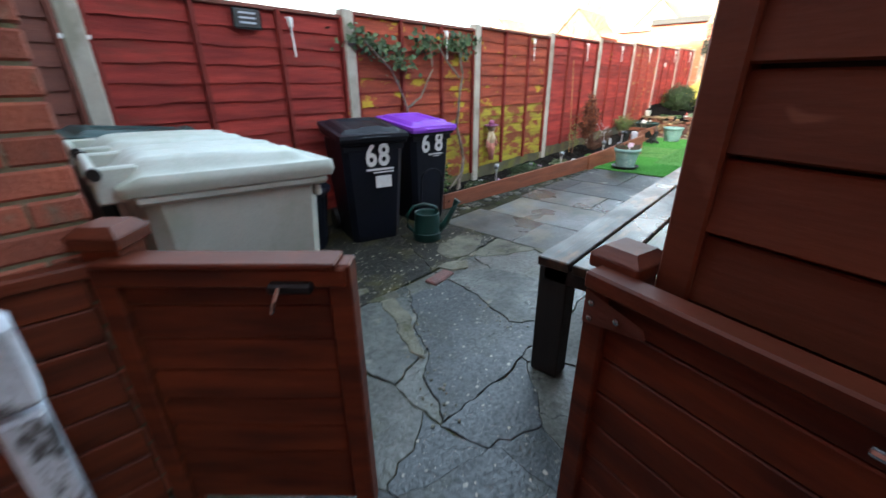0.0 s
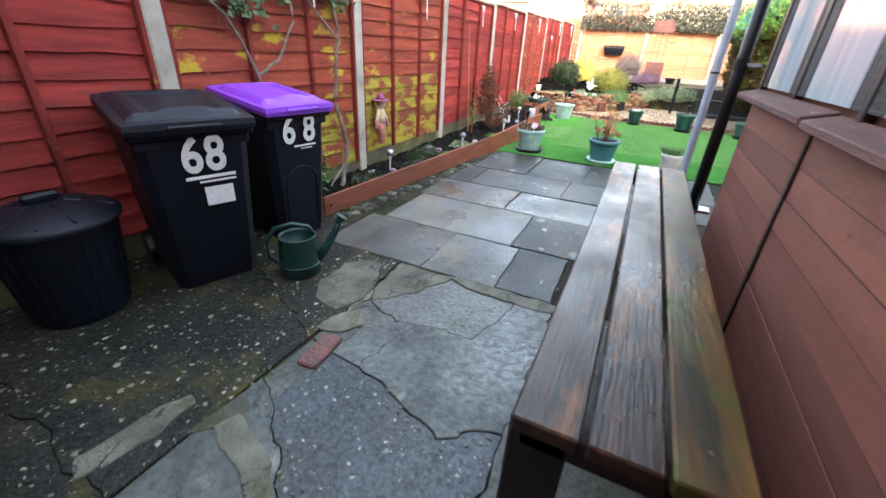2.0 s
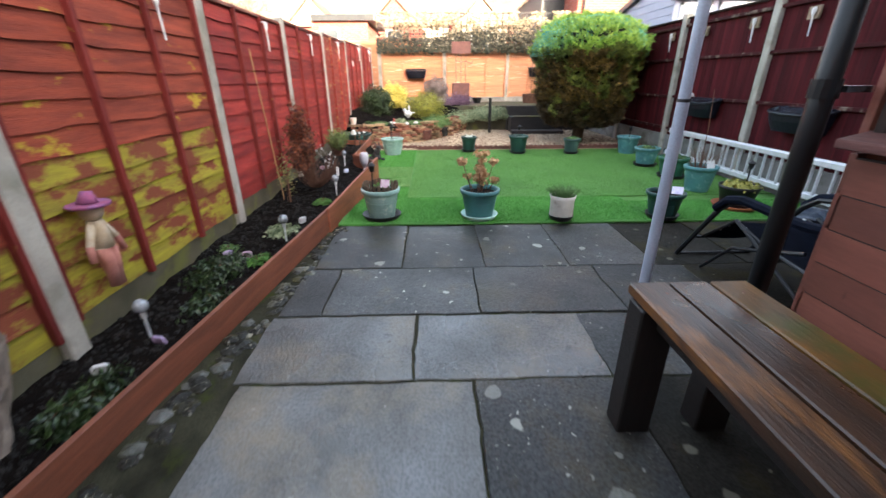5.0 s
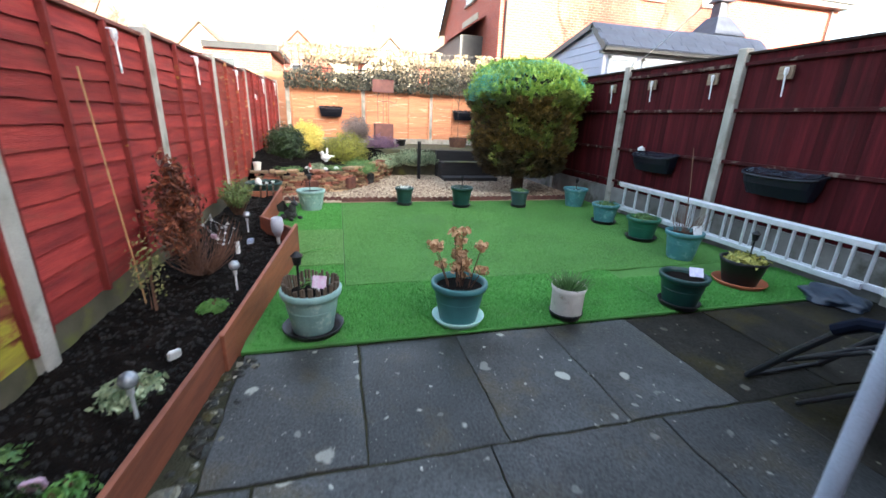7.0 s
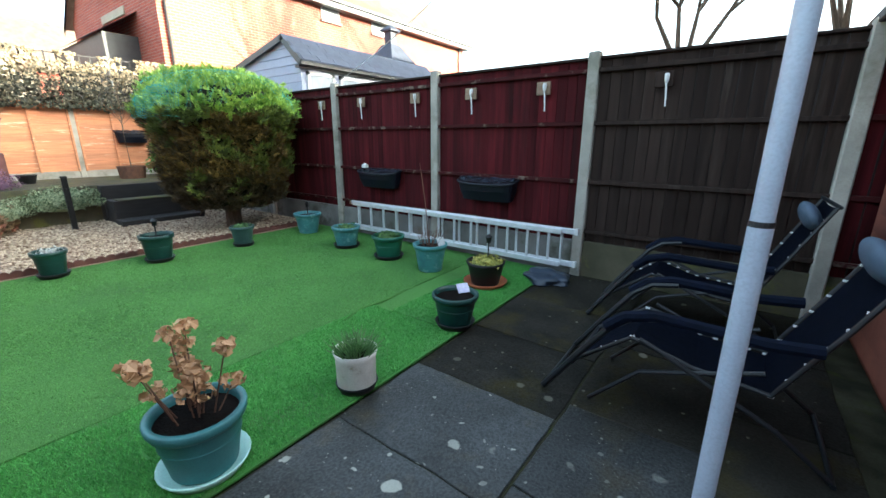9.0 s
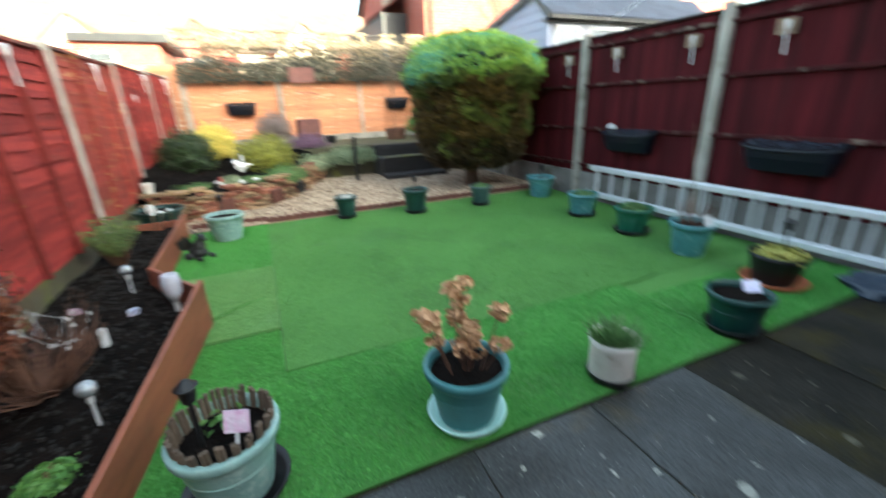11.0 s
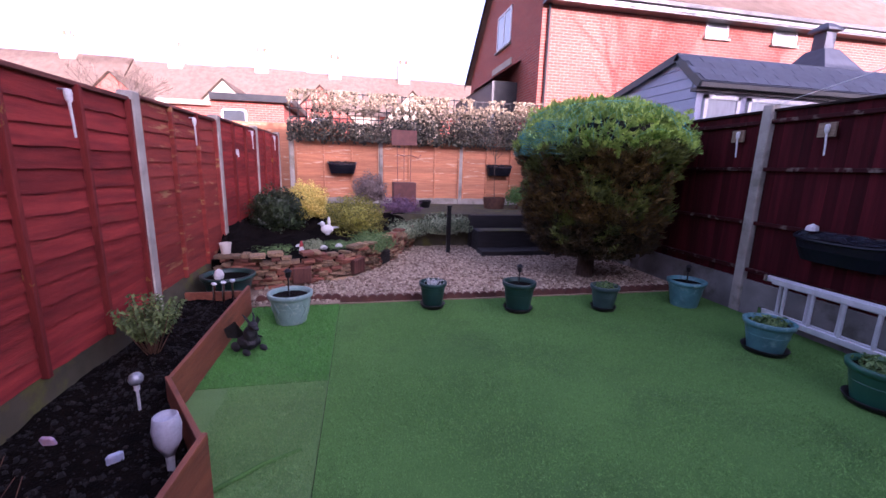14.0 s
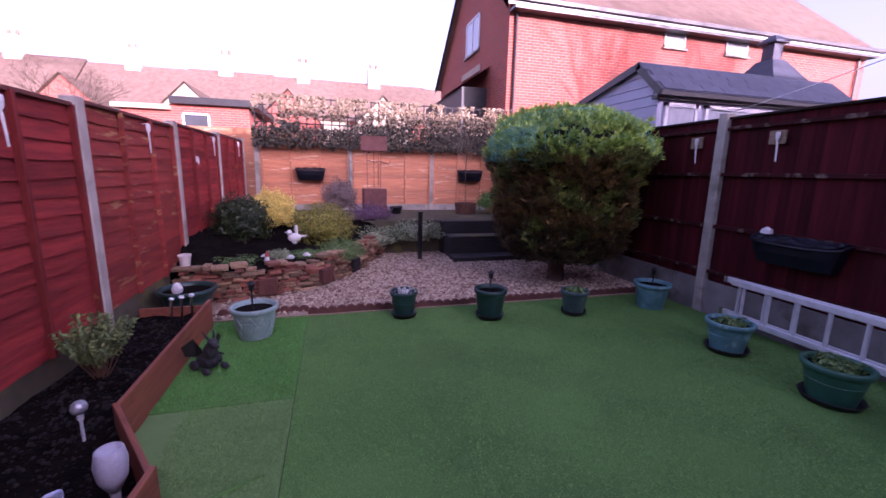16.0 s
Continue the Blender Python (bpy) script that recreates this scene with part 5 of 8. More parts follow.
# ---- bins and cans by the left fence ----
def wheelie_bin(label, body_m, lid_m, at, w=0.50, d=0.56, h=0.93, number=None, soft=False):
    """A two-wheeled bin: its front faces -y of its own frame."""
    t = thing("wheelie_bin", label, "bin", at)
    bm = bmesh.new()
    prof = ((0.0, 0.80), (0.06, 0.83), (0.45, 0.91), (h - 0.06, 1.0))
    rings = []
    for z, k in prof:
        hw, y0, y1 = w / 2 * k, -d / 2 * k, d / 2 * (0.82 + 0.18 * z / h)
        c = 0.045
        rings.append([bm.verts.new(p) for p in ((-hw + c, y0, z), (hw - c, y0, z), (hw, y0 + c, z), (hw, y1 - c, z), (hw - c, y1, z), (-hw + c, y1, z), (-hw, y1 - c, z), (-hw, y0 + c, z))])
    for a, b in zip(rings, rings[1:]):
        for i in range(8):
            bm.faces.new((a[i], a[(i + 1) % 8], b[(i + 1) % 8], b[i]))
    bm.faces.new(rings[0][::-1]), bm.faces.new(rings[-1])
    part("body", bm, body_m, t)
    bm = B(-w / 2 - 0.02, w / 2 + 0.02, -d / 2 - 0.025, d / 2 + 0.02, h - 0.085, h - 0.045, 0.012)
    for v in bm.verts:
        v.co.z += (v.co.y + d / 2) * (0.04 if soft else 0.10)
    part("rim", bm, body_m, t)
    # lid: a pressed shell with a raised, grooved middle
    bm = bmesh.new()
    nu, nv = 30, 34
    hw, y0, y1 = w / 2 + 0.03, -d / 2 - 0.05, d / 2 + 0.05
    gv = []
    for i in range(nu + 1):
        u = -1 + 2 * i / nu
        col = []
        for j in range(nv + 1):
            v = -1 + 2 * j / nv
            if soft:
                # a broad, swelling lid with a sunken lip and sweeping ridges
                inside = max(0.0, min(1.0, (0.90 - abs(u)) * 4.5)) * max(0.0, min(1.0, (0.88 + v) * 4.0)) * max(0.0, min(1.0, (1.0 - v) * 3.0))
                inside = inside * inside * (3 - 2 * inside)
                sweep = abs(u) - 0.52 - 0.16 * math.sin(1.6 * v + 0.4)
                z = h + 0.010 + inside * (0.016 + 0.018 * (1 - u * u) + 0.014 * math.cos(1.25 * v)) + 0.010 * inside * math.exp(-(sweep / 0.085) ** 2) - 0.009 * inside * math.exp(-((abs(u) - 0.24) / 0.12) ** 2)
                z -= 0.030 * max(0.0, v - 0.82) / 0.18
            else:
                inside = max(0.0, min(1.0, (0.88 - abs(u)) * 7)) * max(0.0, min(1.0, (0.86 - abs(v)) * 6))
                inside = inside * inside * (3 - 2 * inside)
                tray = max(0.0, min(1.0, (0.60 - abs(u)) * 9)) * max(0.0, min(1.0, (0.66 - abs(v + 0.05)) * 9))
                hump = max(0.0, 1 - (u / 0.42) ** 4) * max(0.0, 1 - ((v + 0.62) / 0.17) ** 2)
                z = h + 0.006 * (1 - u * u) + 0.028 * inside - 0.016 * tray + 0.020 * hump
            y = y0 + (y1 - y0) * (v + 1) / 2
            col.append(bm.verts.new((u * hw * (1 - 0.03 * max(0, abs(v) - 0.8) * 5), y - 0.012 * (1 - u * u) * (v < -0.9), z)))
        gv.append(col)
    for i in range(nu):
        for j in range(nv):
            bm.faces.new((gv[i][j], gv[i + 1][j], gv[i + 1][j + 1], gv[i][j + 1]))
    ring = [gv[i][0] for i in range(nu)] + [gv[nu][j] for j in range(nv)] + [gv[i][nv] for i in range(nu, 0, -1)] + [gv[0][j] for j in range(nv, 0, -1)]
    lo1 = [bm.verts.new((v.co.x * 1.012, v.co.y * 1.012, h - 0.025)) for v in ring]
    lo2 = [bm.verts.new((v.co.x * 0.985, v.co.y * 0.985, h - 0.050)) for v in ring]
    for r0, r1 in ((ring, lo1), (lo1, lo2)):
        for i in range(len(ring)):
            k = (i + 1) % len(ring)
            bm.faces.new((r0[i], r1[i], r1[k], r0[k]))
    for v in bm.verts:
        v.co.z += (v.co.y + d / 2) * (0.04 if soft else 0.10)
    bmesh.ops.recalc_face_normals(bm, faces=bm.faces[:])
    lid = part("lid", bm, lid_m, t, smooth=soft)
    part("lid_grip", B(-0.12, 0.12, -d / 2 - 0.075, -d / 2 - 0.03, h - 0.035, h - 0.015, 0.006), lid_m, lid)
    hz = h + 0.05
    hb = T([(-w / 2 + 0.03, d / 2 + 0.09, hz), (w / 2 - 0.03, d / 2 + 0.09, hz)], 0.014)
    for s in (-1, 1):
        box(hb, s * (w / 2 - 0.06) - 0.02, s * (w / 2 - 0.06) + 0.02, d / 2 - 0.02, d / 2 + 0.10, hz - 0.10, hz + 0.012, 0.006)
    hd = part("handle", hb, lid_m, t)
    if soft:
        for s in (-1, 1):
            part("end_cap", T([(s * (w / 2 - 0.03), d / 2 + 0.09, hz), (s * (w / 2 - 0.005), d / 2 + 0.09, hz)], 0.019, 12), M_BLACK, hd, "black plastic end cap")
    for s in (-1, 1):
        wh = bmesh.new()
        bmesh.ops.create_cone(wh, cap_ends=True, segments=20, radius1=0.10, radius2=0.10, depth=0.045, matrix=Matrix.Translation((s * (w / 2 - 0.03), d / 2 * 0.92, 0.10)) @ Matrix.Rotation(math.pi / 2, 4, 'Y'))
        part("wheel", wh, M_BLACK, t)
    # arched rib on the lower front, and a step under the rim
    def fy(z):
        return -d / 2 * (0.83 + 0.08 * (z - 0.06) / 0.39) - 0.001
    if not soft and w < 0.5:
        arch = [(-w * 0.27, 0.08)] + [(-w * 0.27 * math.cos(math.pi * k / 10), 0.42 + 0.10 * math.sin(math.pi * k / 10)) for k in range(11)] + [(w * 0.27, 0.08)]
        part("moulded_rib", T([(x, fy(z), z) for x, z in arch], 0.007, 6), body_m, t, smooth=True)
    part("moulded_band", B(-w / 2 * 0.985, w / 2 * 0.985, -d / 2 * 0.985 - 0.006, -d / 2 * 0.985 + 0.02, h - 0.135, h - 0.088, 0.006), body_m, t)
    if number:
        for ch, x in number[0]:
            text(t, ch, Matrix.Translation((x, -d / 2 * 0.975 - 0.012, number[1])) @ Matrix.Rotation(radians(94), 4, 'X') @ Matrix.Diagonal((0.80, 1.0, 1.0, 1.0)), number[2], M_WHITE)
        for (x0, x1, z0, z1) in number[3]:
            part("label_print", B(x0, x1, -d / 2 * 0.955 - 0.014, -d / 2 * 0.955 - 0.010, z0, z1), M_WHITE, t, "white sticker")
    return t


def text(parent, body, at, size, m, name="number"):
    cu = bpy.data.curves.new(name, 'FONT')
    cu.body, cu.size, cu.extrude, cu.align_x, cu.offset = body, size, 0.001, 'CENTER', size * 0.026
    ob = new("tmp_text", cu)
    me = bpy.data.meshes.new_from_object(ob.evaluated_get(bpy.context.evaluated_depsgraph_get()))
    bpy.data.objects.remove(ob)
    me.materials.clear()
    me.materials.append(m)
    return part(name, me, None, parent, "white painted house number", at=at)


bars = [(-0.08, 0.16, 0.632, 0.648), (-0.02, 0.16, 0.61, 0.62)]
wheelie_bin("black wheelie bin with white 68 and a grey-black lid", M_BINBLACK, M_BINLID, pose(2.33, 3.43, 0, 0, 0, -19), w=0.53, number=([("6", -0.035), ("8", 0.075)], 0.675, 0.25, bars + [(-0.005, 0.135, 0.485, 0.585)]))
wheelie_bin("black wheelie bin with white 68 and a bright purple lid", M_BINBLACK, M_PURPLE, pose(3.04, 3.49, 0, 0, 0, -10), w=0.46, number=([("6", -0.085), ("8", 0.07)], 0.695, 0.24, [(-0.05, 0.12, 0.66, 0.671), (0.0, 0.09, 0.643, 0.649)]))
wheelie_bin("off-white wheelie bin with a sun-bleached lid", M_CREAM, M_CREAM, pose(0.72, 2.27, 0, 0, 0, 84), w=0.48, d=0.60, h=1.02, soft=True)
wheelie_bin("off-white wheelie bin standing behind its neighbour", M_CREAM, M_CREAM, pose(0.76, 2.83, 0, 0, 0, 86), w=0.48, d=0.60, h=1.02, soft=True)
wheelie_bin("dark green wheelie bin against the fence", M_GREENBIN, M_GREENBIN, pose(0.74, 3.40, 0, 0, 0, 90), w=0.50, d=0.62, h=1.02)

dustbin = thing("dustbin", "black ribbed plastic dustbin with a domed lid", "bin", pose(1.72, 3.57, 0))
bm = lathe([(0, 0), (0.19, 0), (0.20, 0.02), (0.245, 0.48), (0.25, 0.50), (0, 0.50)], 32)
part("body", bm, M_BINBLACK, dustbin)
for k in range(28):
    a = 2 * math.pi * k / 28
    part("rib", T([(0.198 * math.cos(a), 0.198 * math.sin(a), 0.03), (0.243 * math.cos(a), 0.243 * math.sin(a), 0.46)], 0.007, 5), M_BINBLACK, dustbin)
lid = part("lid", lathe([(0.275, 0.49), (0.28, 0.515), (0.26, 0.53), (0.17, 0.565), (0.06, 0.585), (0, 0.585)], 32), M_BINBLACK, dustbin, smooth=True)
for k in range(12):
    a = 2 * math.pi * k / 12
    part("lid_rib", T([(0.25 * math.cos(a), 0.25 * math.sin(a), 0.535), (0.08 * math.cos(a), 0.08 * math.sin(a), 0.583)], 0.006, 5), M_BINBLACK, lid)
part("lid_handle", B(-0.07, 0.07, -0.022, 0.022, 0.58, 0.625, 0.012), M_BINBLACK, lid)

can = thing("watering_can", "dark green plastic watering can", "watering can", pose(2.56, 2.90, 0, 0, 0, -48) @ Matrix.Scale(1.0, 4))
M_CAN = POTS["dark"]
part("tank", lathe([(0, 0), (0.115, 0), (0.125, 0.01), (0.115, 0.12), (0.108, 0.24), (0.112, 0.25), (0.10, 0.25), (0.10, 0.235), (0.075, 0.15), (0, 0.15)], 24), M_CAN, can, smooth=True)
part("spout", T([(0.09, 0, 0.06), (0.17, 0, 0.16), (0.23, 0.0, 0.27), (0.26, 0, 0.33)], 0.032, 10, 0.017), M_CAN, can, smooth=True)
part("rose", lathe([(0, 0.01), (0.035, 0.012), (0.03, 0), (0.012, -0.05)], 14), M_CAN, can, at=pose(0.265, 0, 0.345, 0, 35, 0))
part("handle", T([(-0.10, 0, 0.05), (-0.17, 0, 0.12), (-0.175, 0, 0.22), (-0.12, 0, 0.30), (-0.02, 0, 0.325), (0.07, 0, 0.30), (0.10, 0, 0.25)], 0.014, 8), M_CAN, can, smooth=True)
part("ribs", lathe([(0.122, 0.07), (0.126, 0.075), (0.122, 0.08)], 24), M_CAN, can)

# ---- bench ----
bench = thing("bench", "long wet timber bench of three dark planks", "bench")
for k in range(3):
    y0 = 0.845 + k * 0.155
    bm = bmesh.new()
    box(bm, 1.56, 4.14, y0, y0 + 0.142, 0.578, 0.622, 0.005)
    part("seat_plank", bm, M_BENCHMOSS if k == 0 else M_BENCH, bench, "wet weathered plank with mossy stains" if k == 0 else "")
for x in (1.60, 4.02):
    part("end_rail", B(x, x + 0.05, 0.86, 1.28, 0.50, 0.577, 0.004), M_BENCHLEG, bench)
for x in (1.60, 4.00):
    for y in (0.85, 1.17):
        part("leg", B(x, x + 0.105, y, y + 0.135, 0, 0.577, 0.006), M_BENCHLEG, bench)
for y in (0.90, 1.20):
    part("long_rail", B(1.67, 4.0, y, y + 0.045, 0.50, 0.577, 0.004), M_BENCHLEG, bench)
for x, y in ((1.66, 1.25), (1.66, 1.20), (1.66, 1.09), (1.66, 0.92), (4.05, 1.2), (4.05, 0.92)):
    part("screw", lathe([(0, 0.6228), (0.0055, 0.6225), (0.0055, 0.6215)], 8), M_RUST, bench, at=pose(x, y, 0))

# ---- gate, low fence, brick pier ----
GA, GB = Vector((0.635, 1.375, 0)), Vector((0.24, 1.84, 0))
gdir = math.atan2(GB.y - GA.y, GB.x - GA.x)
gm = Matrix.Translation(GA) @ Matrix.Rotation(gdir, 4, 'Z')
low = thing("low_fence_panel", "low red-brown stained panel beside the gateway", "fence panel", gm)
for i in range(8):
    z = 0.04 + i * 0.105
    bm = B(0.03, 0.60, -0.012, 0.012, z, z + 0.101, 0.004)
    for v in bm.verts:
        v.co.y += 0.008 if v.co.z < z + 0.05 else 0
    part("panel_board", bm, M_GATE, low)
for x in (-0.03, 0.57):
    part("stile", B(x, x + 0.06, -0.03, 0.04, 0, 0.90, 0.005), M_GATE, low)
part("top_rail", B(-0.02, 0.62, -0.02, 0.05, 0.84, 0.895, 0.006), M_GATE, low)
part("capping", B(0.0, 0.60, -0.03, 0.06, 0.895, 0.912, 0.004), M_GATE, low, "pale worn capping")
lt = part("latch", B(0.06, 0.17, 0.045, 0.075, 0.835, 0.862, 0.006), M_BLACK, low, "black gate latch")
part("latch_bar", T([(0.135, 0.08, 0.86), (0.145, 0.095, 0.83), (0.155, 0.10, 0.80)], 0.006), M_CHROME, lt, "bright latch lever")


low2 = thing("low_fence_panel", "low red-brown stained panel in front of the brick pier", "fence panel", Matrix.Translation((0.22, 1.86, 0)) @ Matrix.Rotation(radians(172), 4, 'Z'))
for i in range(8):
    z = 0.04 + i * 0.105
    part("panel_board", B(0.03, 0.80, -0.012, 0.012, z, z + 0.101, 0.004), M_GATE, low2)
part("top_rail", B(0.0, 0.80, -0.02, 0.03, 0.86, 0.90, 0.006), M_GATE, low2)


def capped_post(at, h, label):
    p = thing("gate_post", label, "gate post", at)
    part("shaft", B(-0.05, 0.05, -0.05, 0.05, 0, h, 0.005), M_GATE, p)
    bm = B(-0.066, 0.066, -0.066, 0.066, h, h + 0.035, 0.005)
    for z0, z1, a, b in ((h + 0.035, h + 0.058, 0.066, 0.042),):
        lo = [bm.verts.new((sx * a, sy * a, z0)) for sx, sy in ((-1, -1), (1, -1), (1, 1), (-1, 1))]
        hi = [bm.verts.new((sx * b, sy * b, z1)) for sx, sy in ((-1, -1), (1, -1), (1, 1), (-1, 1))]
        bm.faces.new(hi)
        for i in range(4):
            bm.faces.new((lo[i], lo[(i + 1) % 4], hi[(i + 1) % 4], hi[i]))
    part("cap", bm, M_GATE, p, "bevelled post cap")
    return p


capped_post(pose(0.27, 1.86, 0, 0, 0, 42), 0.93, "short capped gate post against the brick pier")
capped_post(pose(1.07, 0.81, 0, 0, 0, -16), 0.89, "short capped gate post at the outbuilding corner")
LA = Vector((1.005, 0.86, 0))
lm = Matrix.Translation(LA) @ Matrix.Rotation(math.atan2(-0.95, -0.30), 4, 'Z')
leaf = thing("gate", "open red-brown gate leaf folded back", "gate", lm)
for i in range(8):
    z = 0.05 + i * 0.105
    part("gate_board", B(0.02, 0.62, -0.010, 0.012, z, z + 0.101, 0.004), M_GATE, leaf)
part("top_rail", B(0.0, 0.64, -0.045, 0.02, 0.86, 0.905, 0.006), M_GATE, leaf)
for x in (0.0, 0.58):
    part("stile", B(x, x + 0.06, -0.03, 0.018, 0.03, 0.86, 0.005), M_GATE, leaf)
bm = bmesh.new()
vs = [bm.verts.new(c) for c in ((0.005, -0.036, 0.855), (0.16, -0.036, 0.825), (0.17, -0.036, 0.80), (0.005, -0.036, 0.765))]
f = bm.faces.new(vs)
bmesh.ops.solidify(bm, geom=[f], thickness=-0.006)
hg = part("hinge", bm, M_CLAD, leaf, "painted tee hinge")
for x, z in ((0.03, 0.83), (0.03, 0.79), (0.10, 0.815)):
    part("bolt", lathe([(0, 0.006), (0.008, 0.004), (0.008, 0)], 8), M_CHROME, hg, at=pose(x, -0.042, z, 90))
part("slide_bolt", T([(0.515, -0.055, 0.84), (0.585, -0.055, 0.84), (0.59, -0.075, 0.855)], 0.008), M_CHROME, leaf, "shiny slide bolt")

pier = thing("brick_pier", "weathered red brick house corner with mossy joints", "brick wall")
part("mortar", B(-0.59, 0.245, 1.925, 2.6, 0, 2.6), M_MORTAR, pier)
bk = mesh_from(B(-0.1075, 0.1075, -0.05, 0.05, -0.0325, 0.0325, 0.006), "brick", M_BRICK)
for c in range(34):
    z = 0.045 + c * 0.075
    for i in range(4):
        x = 0.145 - i * 0.225 - (0.1125 if c % 2 else 0)
        part("brick", bk, None, pier, at=pose(x, 1.968, z))
    for j in range(3):
        y = 2.03 + j * 0.225 + (0.1125 if c % 2 else 0.0)
        part("brick", bk, None, pier, at=pose(0.203, y + 0.05, z, 0, 0, 90))
    if c % 2:
        part("brick", bk, None, pier, at=Matrix.Translation((0.2, 1.968, z)) @ Matrix.Diagonal((0.5, 1.02, 1, 1)))
wp = thing("white_post", "flaking white-painted timber post with a joint", "post", pose(0.0, 1.47, 0))
part("lower_post", B(-0.01, 0.055, -0.04, 0.04, 0, 0.80, 0.008), M_WHITEPAINT, wp)
part("upper_post", B(-0.014, 0.060, -0.044, 0.044, 0.812, 0.97, 0.010), M_WHITEPAINT, wp)

# ---- downpipe, washing pole and lines ----
dp = thing("downpipe", "black plastic downpipe at the outbuilding corner", "downpipe")
part("pipe", T([(4.22, 0.72, 0.02), (4.22, 0.72, 2.22)], 0.036, 14), M_BLACK, dp, smooth=True)
for z in (0.35, 1.3):
    part("pipe_collar", T([(4.22, 0.72, z - 0.03), (4.22, 0.72, z + 0.03)], 0.043, 14), M_BLACK, dp)
    part("bracket", B(4.16, 4.28, 0.61, 0.70, z - 0.01, z + 0.01), M_CHROME, dp)
pole = thing("washing_line_pole", "pale blue-grey steel pole set in a mortar patch", "pole")
part("lower_tube", T([(4.925, 0.77, 0), (4.925, 0.77, 1.225)], 0.030, 18, caps=False), M_POLE, pole, smooth=True)
part("upper_tube", T([(4.925, 0.77, 1.235), (4.925, 0.77, 2.62)], 0.028, 18, caps=False), M_POLE, pole, smooth=True)
part("joint_ring", T([(4.925, 0.77, 1.222), (4.925, 0.77, 1.238)], 0.0305, 18), M_BEAD, pole)
part("mortar_patch", prism(ragged([(4.85, 0.69), (5.00, 0.68), (5.02, 0.84), (4.88, 0.87)], 0.0, rr, 0.05, 0.03), -0.02, 0.012, bev=0.006), M_PATCH, pole)
for end, lab in (((10.3, -2.2, 2.28), "thin white washing line tied to a concrete post"),):
    a, b = Vector((4.925, 0.77, 2.58)), Vector(end)
    pts = [a.lerp(b, i / 16) - Vector((0, 0, 0.10 * math.sin(math.pi * i / 16))) for i in range(17)]
    solid("washing_line", T(pts, 0.0035, 5), M_WHITE, lab, "washing line")

# ---- fence hangings ----
M_BLOCK = mat("weathered_bare_wood", (0.30, 0.22, 0.15), (0.19, 0.13, 0.09), 0.8, 9, GRAIN_X, 50, 0.3)


def fence_light(x, y, z, face, block, label):
    t = thing("hanging_light", label, "garden light", pose(x, y, z, 0, 0, 0 if face < 0 else 180), group="lights along the fences")
    if block:
        part("backing_block", B(-0.10, 0.05, -0.028, 0.0, -0.03, 0.10, 0.004), M_GREYBROWN if block > 1 else M_BLOCK, t, "small wooden block")
    part("lamp_head", lathe([(0, 0.085), (0.018, 0.08), (0.022, 0.06), (0.019, 0.02), (0.010, 0.0)], 12), M_WHITE, t, at=pose(0, -0.05, 0))
    part("stem", T([(0, -0.05, 0.0), (0.008, -0.05, -0.09), (0.014, -0.05, -0.20)], 0.009, 8, 0.007), M_WHITE, t)
    part("hook", T([(0, 0.0, 0.08), (0, -0.05, 0.08)], 0.006, 6), M_STEEL, t)


for x in (2.02, 3.9, 5.86, 7.75, 9.50, 11.4, 13.75, 15.5):
    fence_light(x, FY - 0.052, top_z(x) - 0.16, -1, 0, "white hanging solar light on a fence batten")
for x in (10.58, 9.66, 8.62, 7.74, 6.82, 5.67):
    fence_light(x, RY + 0.03, 1.95, 1, 1 if x > 6 else 2, "white hanging light on a wooden block")
plq = thing("plaque", "blue-grey slate plaque hung on the fence", "plaque", pose(1.70, FY - 0.055, 1.745))
part("plate", B(-0.105, 0.105, -0.015, 0, -0.07, 0.07, 0.012), M_BEAD, plq)
for k in range(3):
    part("lettering", B(-0.06, 0.06, -0.018, -0.0152, 0.03 - k * 0.032, 0.042 - k * 0.032), M_POLE, plq)
solid("post_strap", B(0.60, 0.75, FY - 0.065, FY - 0.05, 1.55, 1.575, 0.003), M_WHITE, "white strap tied round the concrete post", "strap")
orn = thing("wall_ornament", "small pale butterfly ornament on the fence", "ornament", pose(13.03, FY - 0.06, 1.66))
for s in (-1, 1):
    part("wing", lathe([(0, 0.006), (0.04, 0.003), (0.045, 0)], 10), M_WHITE, orn, at=pose(s * 0.045, 0, 0.02, 80, 0, s * 12))
part("ornament_body", T([(0, -0.01, -0.05), (0, -0.01, 0.05)], 0.008, 6), M_STEEL, orn)

# ---- climbers ----
def climber(name, label, stems, spots, leaf_m, n, size, seed):
    t = thing(name, label, "climber")
    for pts, r0, r1 in stems:
        sm = []
        for i in range(len(pts) - 1):
            for k in range(6):
                f = k / 6
                p = Vector(pts[i]).lerp(Vector(pts[i + 1]), f)
                sm.append(p + Vector((0.012 * lump(p.x * 9, p.z * 9, seed), 0.01 * lump(p.z * 9, p.x * 9, seed + 3), 0)))
        sm.append(Vector(pts[-1]))
        part("stem", T(sm, r0 * 1.15, 7, r1 * 1.15), M_VINE, t)
    if spots:
        rgl = np.random.default_rng(seed)
        P, N = [], []
        for x, z, s in spots:
            k = int(n * s)
            P.append(np.stack((rgl.normal(x, 0.09 * s + 0.05, k), FY - 0.06 - rgl.uniform(0.0, 0.07, k), rgl.normal(z, 0.05, k)), 1))
            N.append(np.tile((0, -1, 0.3), (k, 1)))
        part("foliage", leaf_mesh("foliage", [leaves(np.concatenate(P), np.concatenate(N), size, seed, jitter=0.5, aspect=0.9)], [leaf_m]), None, t)
    return t


